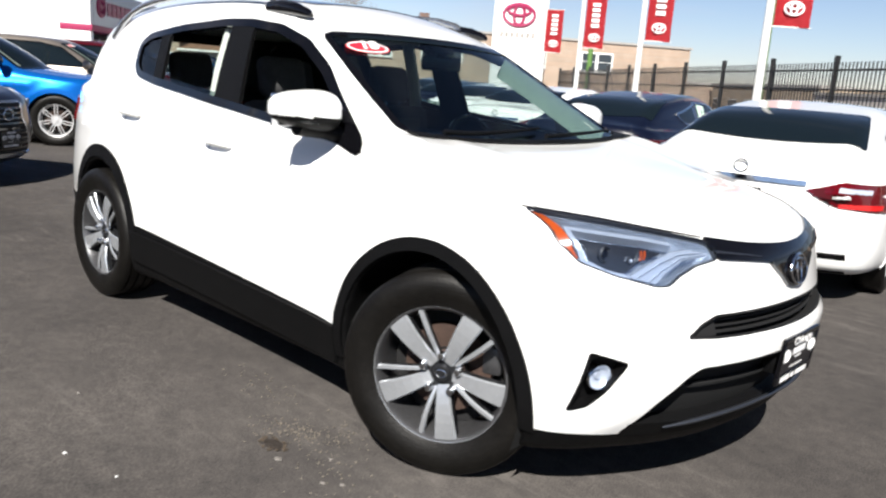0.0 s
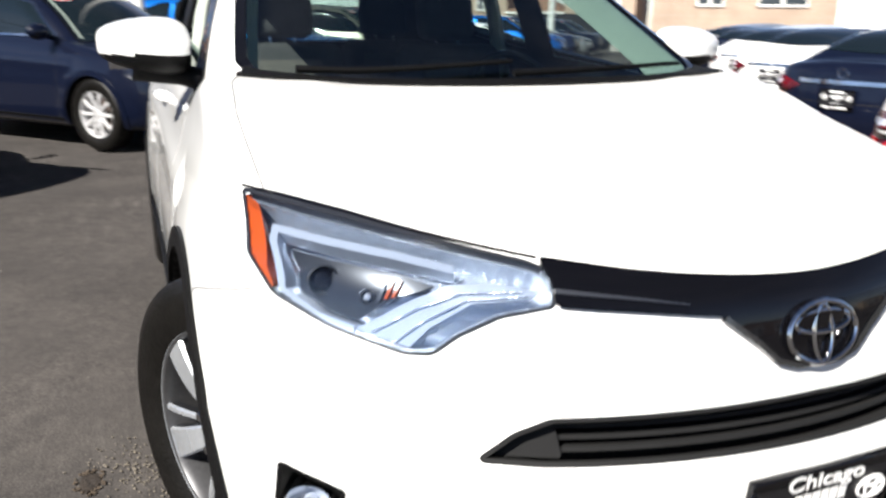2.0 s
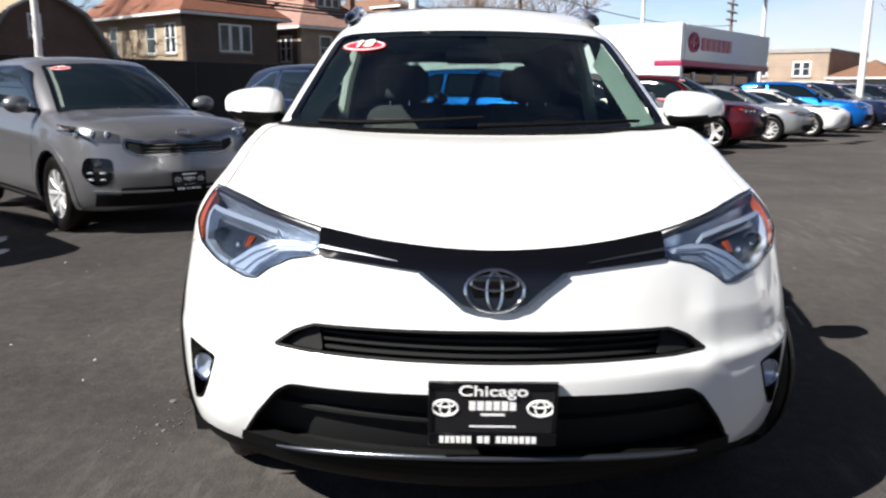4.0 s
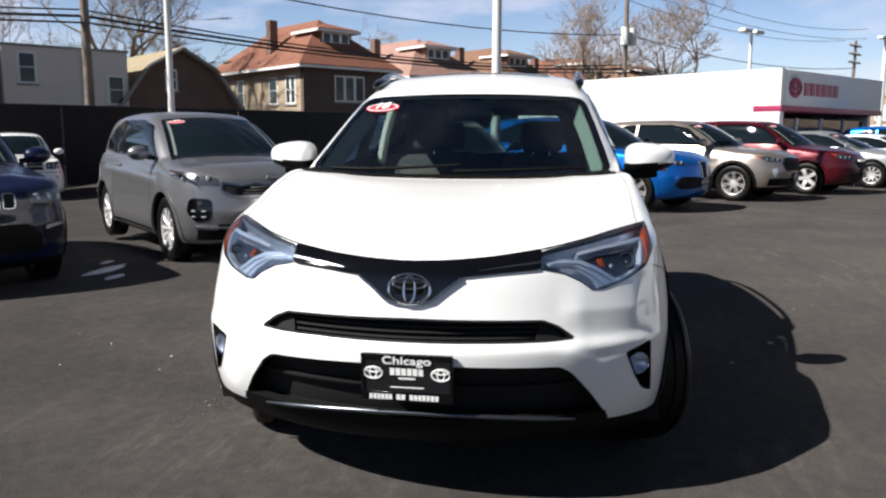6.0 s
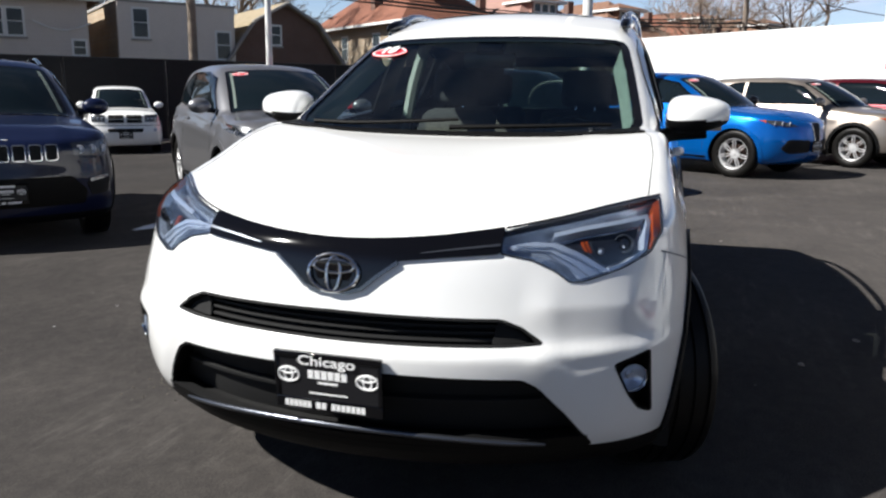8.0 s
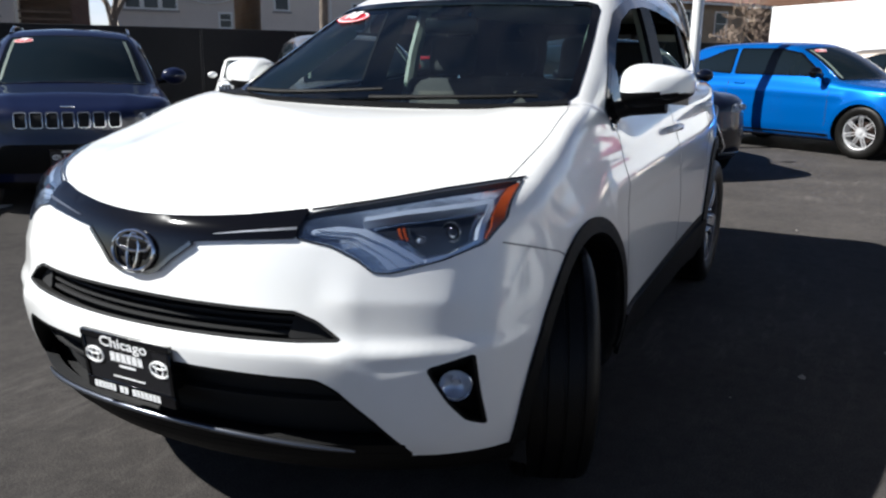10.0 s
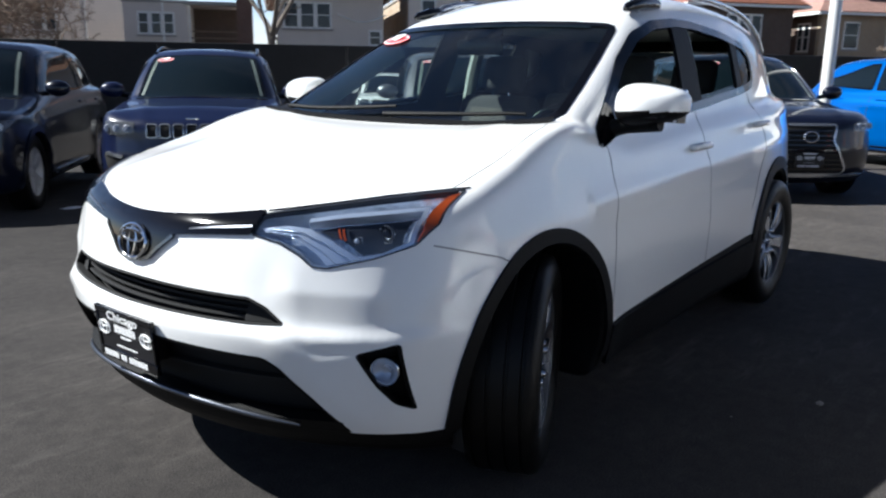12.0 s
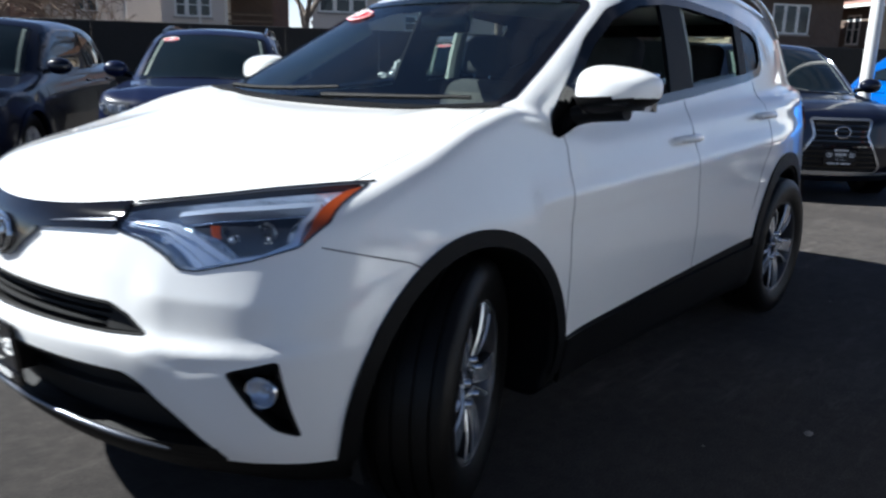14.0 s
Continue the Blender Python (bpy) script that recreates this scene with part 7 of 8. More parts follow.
for z in (2.45, 2.8, 3.1):
    box_part("rail", (-1.1, -0.05, z), (0.95, 0.05, z + 0.07), M["wood_pole"], porch)


# black screened fence
fence = root("screen_fence", uv_pose(0, -24.0, -0.5))
tagged(fence, "tall black screened fence along the back of the lot", "fence")
for i in range(34):
    a = -62 + 3.0 * i
    box_part("screen_panel", (a + 0.04, -0.02, 0.0), (a + 2.96, 0.02, 2.66), M["fence_cloth"], fence)
    bm = bmesh.new()
    add_tube(bm, [(a, -0.05, 0), (a, -0.05, 2.69)], 0.04, 8)
    part("post", bm, M["black_iron"], fence)
bm = bmesh.new()
add_tube(bm, [(-62, -0.05, 2.67), (40, -0.05, 2.67)], 0.03, 8)
part("top_rail", bm, M["black_iron"], fence)
kerb = box_part("kerb", (-62, 0.15, 0.0), (40, 0.35, 0.16), M["concrete"], None, 0.02)
kerb.matrix_basis = uv_pose(0, -24.0, -0.5)
tagged(kerb, "low pale concrete kerb along the fence", "kerb", kind="structure")

# white showroom
show = root("showroom", uv_pose(21.5, -8.92))
tagged(show, "white painted showroom with a sign fascia over glass", "building")
box_part("long_wall", (-0.25, -11.0, 0), (0.0, 0.0, 3.36), M["white_wall"], show)
box_part("back_wall", (-8.0, -11.0, 0), (-0.25, -10.75, 3.36), M["white_wall"], show)
box_part("far_wall", (-8.0, -10.75, 0), (-7.75, -0.35, 3.36), M["white_wall"], show)
box_part("roof", (-7.75, -10.75, 3.1), (-0.25, -0.35, 3.25), M["concrete"], show)
sg = box_part("sign_fascia", (-7.9, -0.35, 2.15), (-0.26, 0.03, 3.34), M["white_wall"], show, 0.02, label="white sign fascia with red emblem and lettering bars")
box_part("red_band", (-7.95, -0.86, 2.06), (0.02, 0.06, 2.24), M["sign_red"], sg, 0.01)
bm = bmesh.new()
add_tube(bm, [(-0.85 + 0.36 * math.cos(a), 0.05, 2.80 + 0.27 * math.sin(a)) for a in np.linspace(0, 2 * math.pi, 33)], 0.045, 8, False)
add_tube(bm, [(-0.85 + 0.14 * math.cos(a), 0.05, 2.80 + 0.25 * math.sin(a)) for a in np.linspace(0, 2 * math.pi, 25)], 0.04, 8, False)
add_tube(bm, [(-0.85 + 0.27 * math.cos(a), 0.05, 2.90 + 0.12 * math.sin(a)) for a in np.linspace(0, 2 * math.pi, 25)], 0.04, 8, False)
part("emblem", bm, M["sign_red"], sg, "red oval emblem", smooth=True)
for i in range(6):
    box_part("lettering_bar", (-1.80 - 0.44 * i, 0.03, 2.58), (-1.48 - 0.44 * i, 0.06, 2.98), M["sign_red"], sg)
for i in range(4):
    x = -7.7 + 1.85 * i
    w_ = box_part("shop_window", (x, -0.6, 0.3), (x + 1.7, -0.5, 1.86), M["window_pane"], show)
    box_part("mullion", (x + 1.7, -0.62, 0.0), (x + 1.85, -0.46, 1.9), M["white_wall"], show)
box_part("stall_riser", (-7.7, -0.62, 0.0), (-0.25, -0.48, 0.3), M["brick_tan"], show)

# orange brick hall at the end of the aisle
hall = root("brick_hall", uv_pose(54.0, -3.0))
tagged(hall, "orange brick single-storey hall with white windows", "building")
box_part("end_wall", (-0.4, 0.0, 0), (0.0, 26.0, 4.9), M["brick_orange"], hall)
box_part("side_wall", (-20, -0.4, 0), (0.0, 0.0, 4.9), M["brick_orange"], hall)
box_part("roof", (-20, 0.0, 4.5), (-0.4, 26.0, 4.7), M["concrete"], hall)
box_part("coping", (-0.5, -0.1, 4.9), (0.1, 26.1, 5.05), M["concrete"], hall)
for y, w_ in ((3.2, 1.7), (7.6, 3.0), (14.0, 2.4), (19.0, 2.4)):
    window(hall, y, 2.8, w_, 1.4, (0.0, 1), 2, face="x")
box_part("chimney", (-3.0, 6.0, 4.9), (-2.3, 6.7, 6.2), M["brick_red"], hall)
hall2 = root("brick_block", uv_pose(66.0, -20.0))
tagged(hall2, "tan brick block behind the far fence", "building")
box_part("wall", (-14, 8.6, 0), (0.0, 14.4, 5.3), M["brick_orange"], hall2)
window(hall2, 11.5, 3.2, 1.2, 1.3, (0.0, 1), 2, face="x")
low_ = root("low_house", uv_pose(66.0, -20.0))
tagged(low_, "low tan house with brown garage behind the far fence", "house")
box_part("wall", (-12, -4.0, 0), (0.0, 3.6, 4.5), M["brick_orange"], low_)
box_part("parapet", (-12.1, -4.1, 4.5), (0.1, 3.7, 4.8), M["concrete"], low_)
for y in (-1.8, 1.6):
    window(low_, y, 2.6, 1.4, 1.2, (0.0, 1), 2, face="x")
box_part("garage_wall", (-8, 3.8, 0), (0.0, 8.4, 2.6), M["siding_tan"], low_)
hip_roof(low_, -8, 0, 3.9, 8.3, 2.6, 4.0, "tile_brown", 0.3)
box_part("yard_wall", (1.0, -6.0, 0), (1.2, 4.4, 2.2), M["white_wall"], low_)
bm = bmesh.new()
add_box(bm, (-0.03, -7.5, 0), (0.03, -1.2, 2.2))
o = part("screen_fence", bm, M["fence_cloth"])
o.matrix_basis = uv_pose(53.0, -3.2)
tagged(o, "black screened fence beside the brick hall", "fence")

# low buildings across the street
for i, (u, v, w_, d, h_, mt) in enumerate(((12, 34, 16, 8, 4.2, "brick_tan"), (30, 36, 14, 8, 4.8, "brick_orange"), (48, 35, 18, 8, 4.4, "siding_tan"), (68, 36, 20, 8, 5.5, "brick_tan"), (-8, 36, 18, 8, 5.0, "brick_red"), (90, 30, 22, 10, 5.5, "brick_orange"))):
    h_ *= 0.54
    b_ = root("street_building", uv_pose(u, v, 0, 180))
    tagged(b_, "low commercial building across the street", "building", group="buildings across the street")
    box_part("wall", (-w_ / 2, -d, 0), (w_ / 2, 0, h_), M[mt], b_)
    box_part("coping", (-w_ / 2 - 0.1, -d - 0.1, h_), (w_ / 2 + 0.1, 0.1, h_ + 0.25), M["concrete"], b_)
    k_ = int(w_ / 3.2)
    for j in range(k_):
        window(b_, -w_ / 2 + (j + 0.5) * w_ / k_, 0.5, 1.9, 1.2, (0.0, 1), 2)

# iron street fence
iron = root("iron_fence", uv_pose(0, 10.0))
tagged(iron, "black iron picket fence along the street", "fence")
pk = None
for i in range(290):
    x = 0.0 - i * 0.14
    if pk is None:
        pk = box_part("picket", (-0.012, -0.012, 0.1), (0.012, 0.012, 2.4), M["black_iron"], iron)
        pk.location.x = x
    else:
        o = new("picket", pk.data)
        o.parent, o.location = iron, (x, 0, 0)
for i in range(15):
    box_part("post", (-i * 2.9 - 0.05, -0.05, 0), (-i * 2.9 + 0.05, 0.05, 2.55), M["black_iron"], iron)
for z in (0.3, 1.75, 2.2):
    box_part("rail", (-40.6, -0.02, z), (0, 0.02, z + 0.045), M["black_iron"], iron)


def emblem_bm(bm, cx, cz, w, y, r):
    add_tube(bm, [(cx + w / 2 * math.cos(a), y, cz + w * 0.34 * math.sin(a)) for a in np.linspace(0, 2 * math.pi, 29)], r, 6, False)
    add_tube(bm, [(cx + w * 0.17 * math.cos(a), y, cz + w * 0.31 * math.sin(a)) for a in np.linspace(0, 2 * math.pi, 21)], r, 6, False)
    add_tube(bm, [(cx + w * 0.36 * math.cos(a), y, cz + w * 0.14 + w * 0.15 * math.sin(a)) for a in np.linspace(0, 2 * math.pi, 21)], r, 6, False)


def banner_pole(x, y):
    b_ = root("banner_pole", pose(x, y, 0, 0, 0, 40))
    tagged(b_, "white pole with a red banner", "pole", group="banner poles by the street")
    bm = bmesh.new()
    add_tube(bm, [(0, 0, 0), (0, 0, 7.5)], [0.10, 0.075], 10)
    part("pole", bm, M["pole_white"], b_, "", smooth=True)
    bm = bmesh.new()
    n = 10
    g = [[bm.verts.new((0.12 + 0.78 * i / n, 0.03 * math.sin(5 * i / n), 3.05 + 1.95 * j / 6)) for i in range(n + 1)] for j in range(7)]
    for p, q in zip(g, g[1:]):
        for i in range(n):
            bm.faces.new((p[i], p[i + 1], q[i + 1], q[i]))
    bmesh.ops.solidify(bm, geom=bm.faces[:], thickness=0.01)
    ban = part("banner", bm, M["banner_red"], b_, "red cloth banner with white emblem", smooth=True)
    bm = bmesh.new()
    emblem_bm(bm, 0.52, 3.45, 0.42, -0.03, 0.022)
    part("emblem", bm, M["sticker_white"], ban)
    for k in range(5):
        box_part("lettering_bar", (0.36, -0.045, 3.85 + 0.2 * k), (0.66, -0.035, 3.98 + 0.2 * k), M["sticker_white"], ban)
    bm = bmesh.new()
    for z in (3.05, 5.0):
        add_tube(bm, [(0, 0, z), (0.95, 0, z)], 0.015, 6)
    part("bracket", bm, M["pole_white"], b_)


for x, y in ((-5.73, 15.29), (-11.68, 20.01), (-16.8, 24.06), (-21.51, 27.72)):
    banner_pole(x, y)
for x, y in ((-9.4, 24.18), (-24.15, 35.75)):
    bm = bmesh.new()
    add_tube(bm, [(0, 0, 0), (0, 0, 9)], [0.16, 0.12], 10)
    o = part("street_pole", bm, M["pole_green"], None, "", smooth=True)
    o.location = (x, y, 0)
    tagged(o, "green painted steel street pole", "pole")
pyl = root("pylon_sign", pose(-26.63, 32.14, 0, 0, 0, 38))
tagged(pyl, "tall white pylon sign with red oval emblem", "sign")
box_part("slab", (-1.4, -0.25, 0), (1.4, 0.25, 9.0), M["white_wall"], pyl, 0.08)
bm = bmesh.new()
emblem_bm(bm, 0.0, 5.2, 1.7, -0.28, 0.09)
part("emblem", bm, M["sign_red"], pyl, "red oval emblem", smooth=True)
for k in range(7):
    box_part("lettering_bar", (-1.0 + 0.29 * k, -0.27, 4.0), (-0.80 + 0.29 * k, -0.25, 4.28), M["concrete"], pyl)


def light_pole(u, v, h=8.0, w=0.07, heads=True, z=0.0):
    b_ = root("light_pole", uv_pose(u, v, z))
    tagged(b_, "white steel light pole of the lot", "pole", group="light poles")
    bm = bmesh.new()
    add_tube(bm, [(0, 0, 0), (0, 0, h)], [w * 1.15, w * 0.8], 12)
    part("pole", bm, M["pole_white"], b_, "", smooth=True)
    bm = bmesh.new()
    add_tube(bm, [(0, 0, 0), (0, 0, 0.5)], [w * 2.6, w * 2.4], 16)
    part("base", bm, M["concrete"], b_)
    if heads:
        for s in (-1, 1):
            box_part("lamp_head", (s * 0.55 - 0.38, -0.17, h - 0.02), (s * 0.55 + 0.38, 0.17, h + 0.14), M["pole_white"], b_, 0.04)


light_pole(8.15, -23.0, 11.0, 0.10, z=-0.4)
light_pole(7.6, -7.3, 12.0, 0.075)
light_pole(29.6, -5.6, 12.0, 0.11)
light_pole(45.0, -4.7, 6.4, 0.13)
light_pole(45.2, -14.6, 6.6, 0.13)
light_pole(33.3, -16.2, 6.1, 0.09)
for x, y in ((-33, 43), (-36, 45), (-31, 46)):
    uu, vv = Vector((x, y, 0)).dot(U), Vector((x, y, 0)).dot(V_)
    light_pole(uu, vv, 8.6, 0.10)


def utility_pole(u, v, h=11.0, box=False, arms=2):
    b_ = root("utility_pole", uv_pose(u, v))
    tagged(b_, "weathered wooden utility pole", "pole", group="utility poles")
    bm = bmesh.new()
    add_tube(bm, [(0, 0, 0), (0, 0, h)], [0.17, 0.12], 10)
    part("pole", bm, M["wood_pole"], b_, "", smooth=True)
    for k in range(arms):
        z = h - 0.5 - 0.7 * k
        box_part("crossarm", (-1.2, -0.06, z), (1.2, 0.06, z + 0.12), M["wood_pole"], b_)
        for s in (-1.1, -0.7, 0.7, 1.1):
            bm = bmesh.new()
            add_tube(bm, [(s, 0, z + 0.12), (s, 0, z + 0.26)], [0.03, 0.045], 8)
            part("insulator", bm, M["concrete"], b_)
    if box:
        for s in (-0.36, 0.36):
            bm = bmesh.new()
            add_tube(bm, [(s, 0.2, 6.6), (s, 0.2, 7.6)], 0.24, 14)
            part("transformer", bm, M["pole_white"], b_, "pale grey transformer can", smooth=True)
    return b_


utility_pole(6.5, -26.0)
utility_pole(37.0, -26.0, 11, True)
utility_pole(70.0, -26.0, 9.5, False, 3)
utility_pole(-26.0, -26.0)
for k, (z, y, r) in enumerate(((5.0, 0.3, 0.035), (5.25, 0.0, 0.05), (5.5, -0.3, 0.03), (7.2, 0.2, 0.03), (9.6, 0.9, 0.02), (9.6, -0.9, 0.02), (10.4, 0.9, 0.02))):
    bm = bmesh.new()
    for a, b in ((-60.0, -26.0), (-26.0, 6.5), (6.5, 37.0), (37.0, 70.0)):
        pts = []
        for t in np.linspace(0, 1, 13).tolist():
            p = (a + (b - a) * t) * U + (-26.0 + y) * V_
            pts.append((p.x, p.y, z - (0.5 + 0.08 * k) * 4 * t * (1 - t)))
        add_tube(bm, pts, r, 5)
    o = part("overhead_cable", bm, M["cable"])
    tagged(o, "black overhead cable strung between utility poles", "cable", group="overhead cables")


# bare trees
def bare_tree(x, y, h, seed, warm=False, spread=1.0, depth=6, dense=False):
    rnd = random.Random(seed)
    t_ = root("tree", pose(x, y, 0))
    tagged(t_, "bare leafless tree with fine twigs", "tree", group="bare trees")
    bm, tw = bmesh.new(), bmesh.new()

    def grow(p, d, length, r, n):
        pts, rad = [p.copy()], [r]
        k = 3 if n > 2 else 2
        for i in range(k):
            d = (d + Vector((rnd.gauss(0, 0.13), rnd.gauss(0, 0.13), rnd.gauss(0.03, 0.08)))).normalized()
            p = p + d * length / k
            pts.append(p.copy())
            rad.append(r * (1 - 0.36 * (i + 1) / k))
        add_tube(bm if n > 2 else tw, pts, rad, 7 if n > 3 else (4 if n > 1 else 3), caps=False)
        if n == 0:
            return
        for i in range((rnd.choice((3, 3, 4)) if dense else rnd.choice((2, 3, 3))) if n < depth else 4):
            side = Vector((rnd.gauss(0, 1), rnd.gauss(0, 1), rnd.gauss(0.25, 0.5))).normalized()
            nd = (d * 0.75 + side * 0.68 * spread).normalized()
            start = pts[-1] if i < 2 else pts[rnd.randrange(1, len(pts))]
            grow(start, nd, length * rnd.uniform(0.62, 0.82), max(0.016, rad[-1] * rnd.uniform(0.66, 0.86)), n - 1)

    grow(Vector((0, 0, -0.3)), Vector((0, 0, 1)), h * 0.28, h * 0.022, depth)
    mt = M["bark_warm"] if warm else M["bark"]
    part("trunk", bm, mt, t_, "", smooth=True)
    part("crown", tw, mt, t_, "crown of fine bare twigs")
    return t_


def tree_uv(u, v, h, seed, warm=False, spread=1.0, dense=False):
    p = u * U + v * V_
    bare_tree(p.x, p.y, h, seed, warm, spread, 6, dense)


tree_uv(14.5, -46.0, 16, 3, False, 1.1, True)
tree_uv(7.5, -50.0, 14, 5)
tree_uv(20.0, -62.0, 15, 8)
tree_uv(-0.85, -30.5, 11.0, 11)
tree_uv(36.0, -52.0, 13, 31)
tree_uv(49.0, -30.0, 15, 14, True, 1.0, True)
tree_uv(43.0, -32.5, 14, 41, True, 1.0, True)
tree_uv(62.0, -46.0, 13, 17, True)
tree_uv(-9.3, -29.5, 7.0, 21, True, 1.3, True)
tree_uv(-12.6, -30.5, 7.5, 22, True, 1.3, True)
tree_uv(-17.0, -29.0, 6.0, 23, True, 1.3)
tree_uv(-22.0, -30.0, 7.0, 24, True, 1.3)
tree_uv(30.0, -29.0, 6.0, 26, True, 1.2)
tree_uv(80.0, -12.0, 13, 27, True)
tree_uv(95.0, -4.0, 14, 28, True)
tree_uv(40.0, 44.0, 12, 29, True)
tree_uv(22.0, 46.0, 11, 30, True)


# more cars in the rows
def repeat(car, m, name, label):
    o = copy_thing(car, m)
    o.name = name
    tagged(o, label, "car")
    return o


def uvm(u, v, turn):
    return lot(u, v, 0, turn)


for u, c, nm, lb in ((23.2, white_car, "white_sedan", "white four-door sedan parked in a row"), (26.4, blue, "sporty_suv", "bright blue SUV parked far down the row"), (29.6, slotted, "navy_suv", "dark navy SUV parked far down the row"), (32.8, silver, "silver_sedan", "silver sedan parked far down the row"), (36.0, spindle, "luxury_suv", "dark blue SUV parked far down the row"), (39.2, veenose, "dark_crossover", "dark crossover parked far down the row")):
    repeat(c, uvm(u, -5.3, 8), nm, lb)
for i, (c, nm, lb) in enumerate(((white_car, "white_sedan", "white sedan with red tail lights in a row"), (white_car, "white_sedan", "white sedan with red tail lights in a row"), (dark, "dark_sedan", "dark sedan with red tail lights in a row"), (silver, "silver_sedan", "silver sedan in the street-side row"), (white_car, "white_sedan", "white sedan far down the street-side row"))):
    repeat(c, rear_at(-6.27 - 2.96 * i, 6.76 + 2.09 * i, sd, 98), nm, lb)
park("red_sedan", "red four-door sedan parked by the black fence", sedan_spec(), P["red"], lot(8.2, -18.3, 0, 0), "ten", lamps=[([(0.84, 0.78), (0.70, 0.80), (0.46, 0.75), (0.50, 0.68), (0.74, 0.69)], "")], tails=[TAIL_A], extra=plain_front, trim="body", R=0.335)


# patches, cracks and litter on the asphalt
M["pothole"] = mat("crumbled_asphalt", (0.024, 0.018, 0.014), 0.95, vary=0.5, scale=25, bump=1.0, bump_scale=60)
M["pebble"] = mat("pale_stone", (0.20, 0.185, 0.17), 0.8, vary=0.3, scale=20, obrand=0.25)
M["ice"] = mat("dirty_ice", (0.62, 0.66, 0.72), 0.25, vary=0.15, scale=20)
rnd = random.Random(4)


def blob(name, x, y, rx, ry, hz, material, seed, n=18, z=None):
    r_ = random.Random(seed)
    bm = bmesh.new()
    z = fall(x, y) if z is None else z
    c = bm.verts.new((0, 0, hz))
    rings = []
    for k, f in enumerate((0.45, 0.8, 1.0)):
        rings.append([bm.verts.new((rx * f * math.cos(2 * math.pi * i / n) * r_.uniform(0.75, 1.2), ry * f * math.sin(2 * math.pi * i / n) * r_.uniform(0.75, 1.2), hz * (1 - f) * r_.uniform(0.6, 1.3) + 0.004)) for i in range(n)])
    for i in range(n):
        bm.faces.new((c, rings[0][i], rings[0][(i + 1) % n]))
        for a, b in zip(rings, rings[1:]):
            bm.faces.new((a[i], b[i], b[(i + 1) % n], a[(i + 1) % n]))
    bmesh.ops.recalc_face_normals(bm, faces=bm.faces)
    o = part(name, bm, material, None, "", smooth=True)
    o.location = (x, y, z)
    return o


# the crumbled spot by the front wheel: a sunken dark hole with a brown, broken rim and loose grit
o = blob("pothole_patch", -0.434, -1.141, 0.052, 0.030, 0.003, M["pothole"], 2)
tagged(o, "small crumbled dark patch in the asphalt", "pothole", kind="structure")
M["crumb"] = mat("brown_grit", (0.075, 0.056, 0.040), 0.95, vary=0.5, scale=60, bump=0.8, bump_scale=120, obrand=0.35)
grit_rnd = random.Random(17)
bm = bmesh.new()


def crumb(bm, x, y, s):
    """One broken stone: a squashed, uneven octahedron lying on the ground."""
    r_ = [bm.verts.new((x + s * grit_rnd.uniform(0.7, 1.3) * math.cos(a), y + s * grit_rnd.uniform(0.7, 1.3) * math.sin(a), fall(x, y) + 0.004 + s * grit_rnd.uniform(0.1, 0.4))) for a in (0.2, 1.3, 2.5, 3.8, 5.1)]
    top = bm.verts.new((x + s * 0.2, y - s * 0.1, fall(x, y) + 0.004 + s * grit_rnd.uniform(0.7, 1.1)))
    low = bm.verts.new((x, y, fall(x, y)))
    for i in range(5):
        bm.faces.new((r_[i], r_[(i + 1) % 5], top))
        bm.faces.new((r_[(i + 1) % 5], r_[i], low))


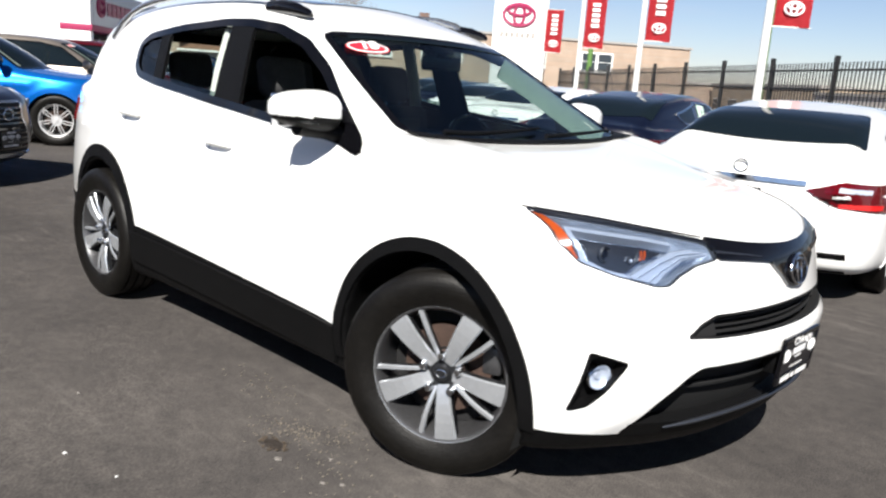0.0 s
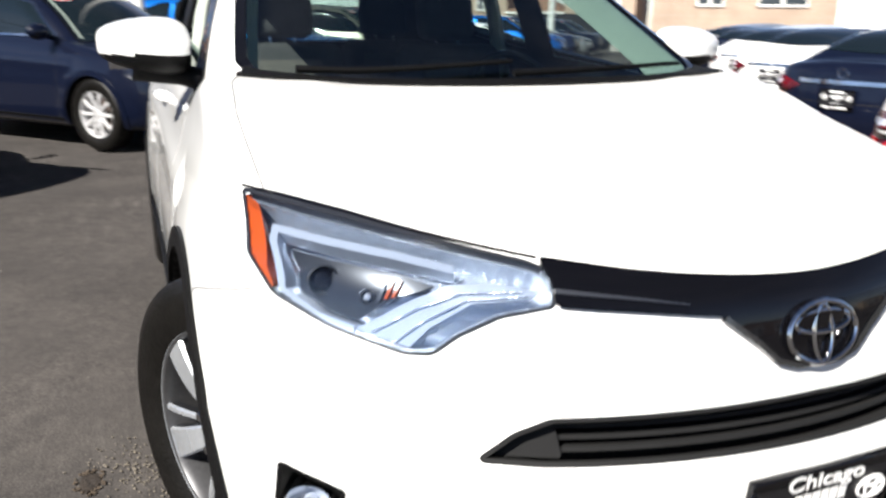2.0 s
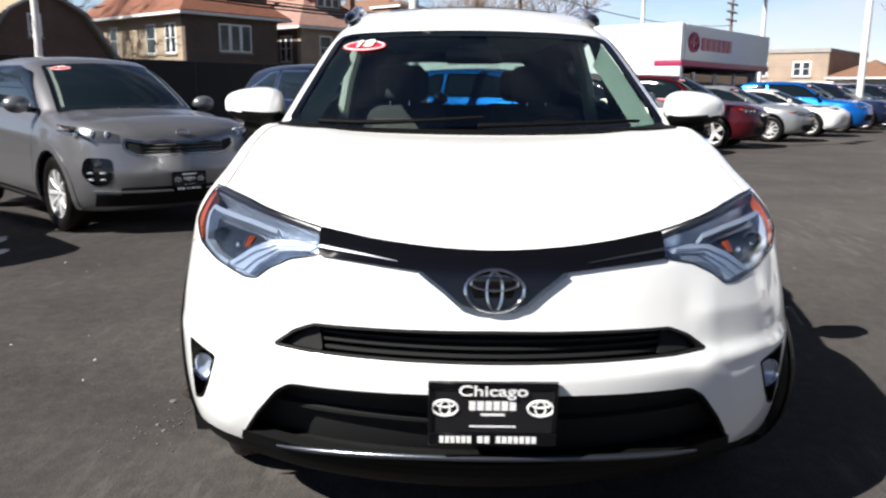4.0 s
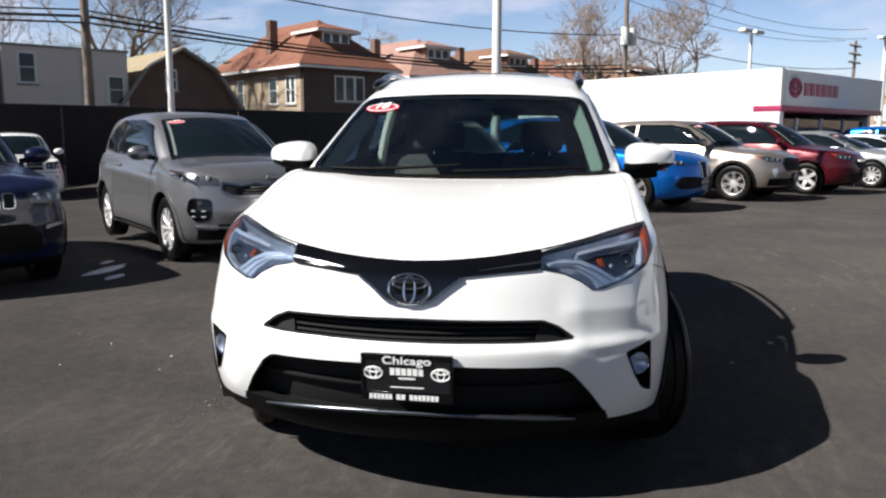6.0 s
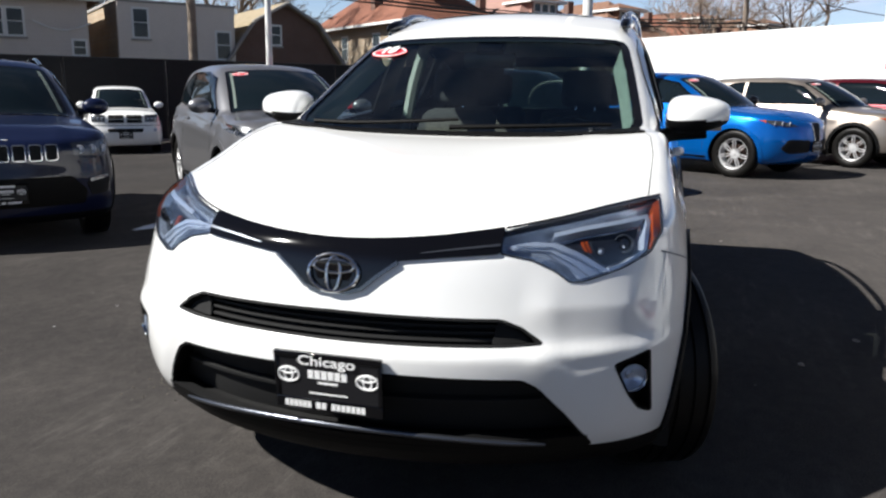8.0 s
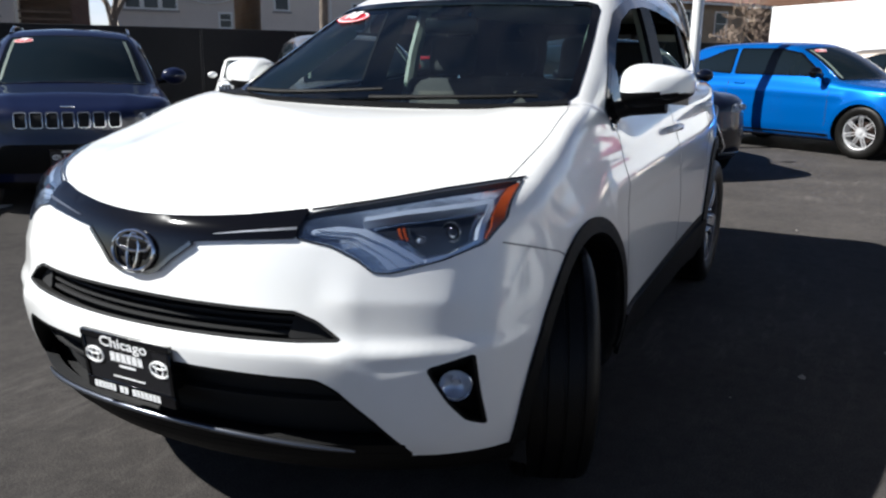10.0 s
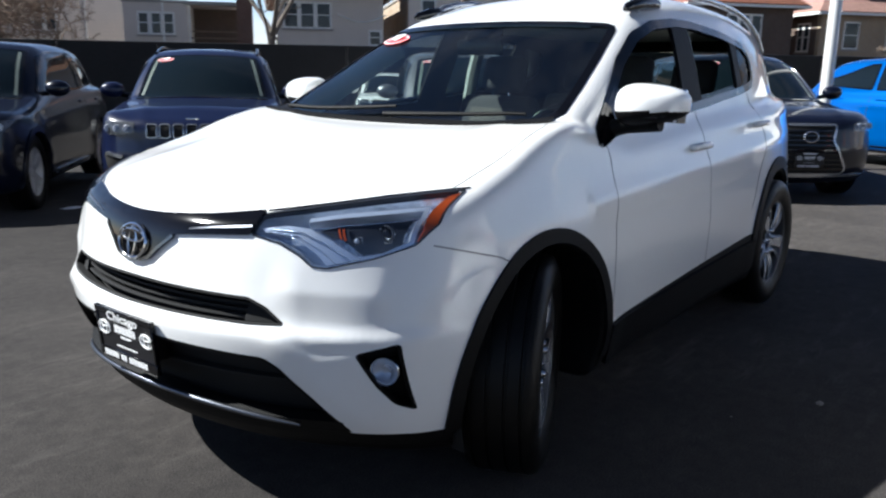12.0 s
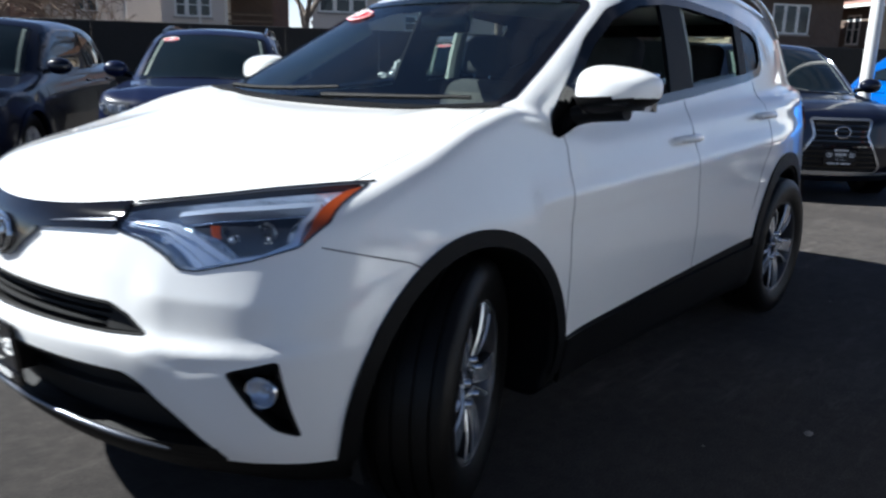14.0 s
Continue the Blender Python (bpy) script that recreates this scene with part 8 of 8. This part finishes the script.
for i in range(60):
    a = grit_rnd.uniform(0, 2 * math.pi)
    f_ = grit_rnd.uniform(0.85, 1.25)
    crumb(bm, -0.434 + 0.056 * f_ * math.cos(a), -1.141 + 0.034 * f_ * math.sin(a), grit_rnd.uniform(0.0025, 0.0065))
o = part("crumbled_rim", bm, M["crumb"], None)
tagged(o, "crumbling brown grit round a hole in the asphalt", "gravel", kind="stuff")
bm = bmesh.new()
for x, y, sx, sy, n in ((-0.46, -1.01, 0.07, 0.035, 110), (-0.55, -1.07, 0.06, 0.05, 50), (-0.33, -0.90, 0.05, 0.06, 60), (-0.24, -1.05, 0.10, 0.06, 60), (-0.86, -0.88, 0.16, 0.06, 60), (-0.10, -1.16, 0.12, 0.08, 40)):
    for i in range(n):
        crumb(bm, grit_rnd.gauss(x, sx), grit_rnd.gauss(y, sy), grit_rnd.uniform(0.001, 0.0048))
M["grit"] = mat("pale_grit", (0.155, 0.135, 0.108), 0.9, vary=0.5, scale=90)
o = part("loose_grit", bm, M["grit"], None)
tagged(o, "loose pale grit scattered on the asphalt", "gravel", kind="stuff")
for i, (x, y, s) in enumerate(((-0.335, -1.191, 0.013), (-0.108, -1.170, 0.008), (-0.057, -1.128, 0.009), (-0.220, -1.051, 0.007), (-1.699, 1.820, 0.022))):
    o = blob("pebble", x, y, s * 1.4, s, s * 0.6, M["pebble"], 70 + i, 7)
    tagged(o, "small pale pebble on the asphalt", "pebble", group="pebbles")
o = blob("pebble", -1.206, 1.492, 0.022, 0.016, 0.014, M["pebble"], 3, 9)
tagged(o, "pale scrap lying on the dark asphalt", "pebble", group="pebbles")
for i in range(30):
    x, y = rnd.uniform(-4.5, 1.6), rnd.choice((rnd.uniform(-3.2, -1.0), rnd.uniform(1.0, 2.6)))
    s = rnd.uniform(0.004, 0.011)
    o = blob("pebble", x, y, s * 1.3, s, s * 0.9, M["sticker_white"] if i % 5 == 0 else M["pebble"], 10 + i, 7)
    tagged(o, "small pale pebble on the asphalt", "pebble", group="pebbles")
for i, (x, y, rx, ry) in enumerate(((-3.9, -4.1, 0.35, 0.10), (-3.5, -3.75, 0.16, 0.06), (-4.4, -4.4, 0.12, 0.05), (-2.1, -5.2, 0.18, 0.08), (-1.7, -5.6, 0.12, 0.06))):
    o = blob("ice_patch", x, y, rx, ry, 0.02, M["ice"], 40 + i)
    tagged(o, "last pale remnant of ice on the asphalt", "ice", group="ice remnants")
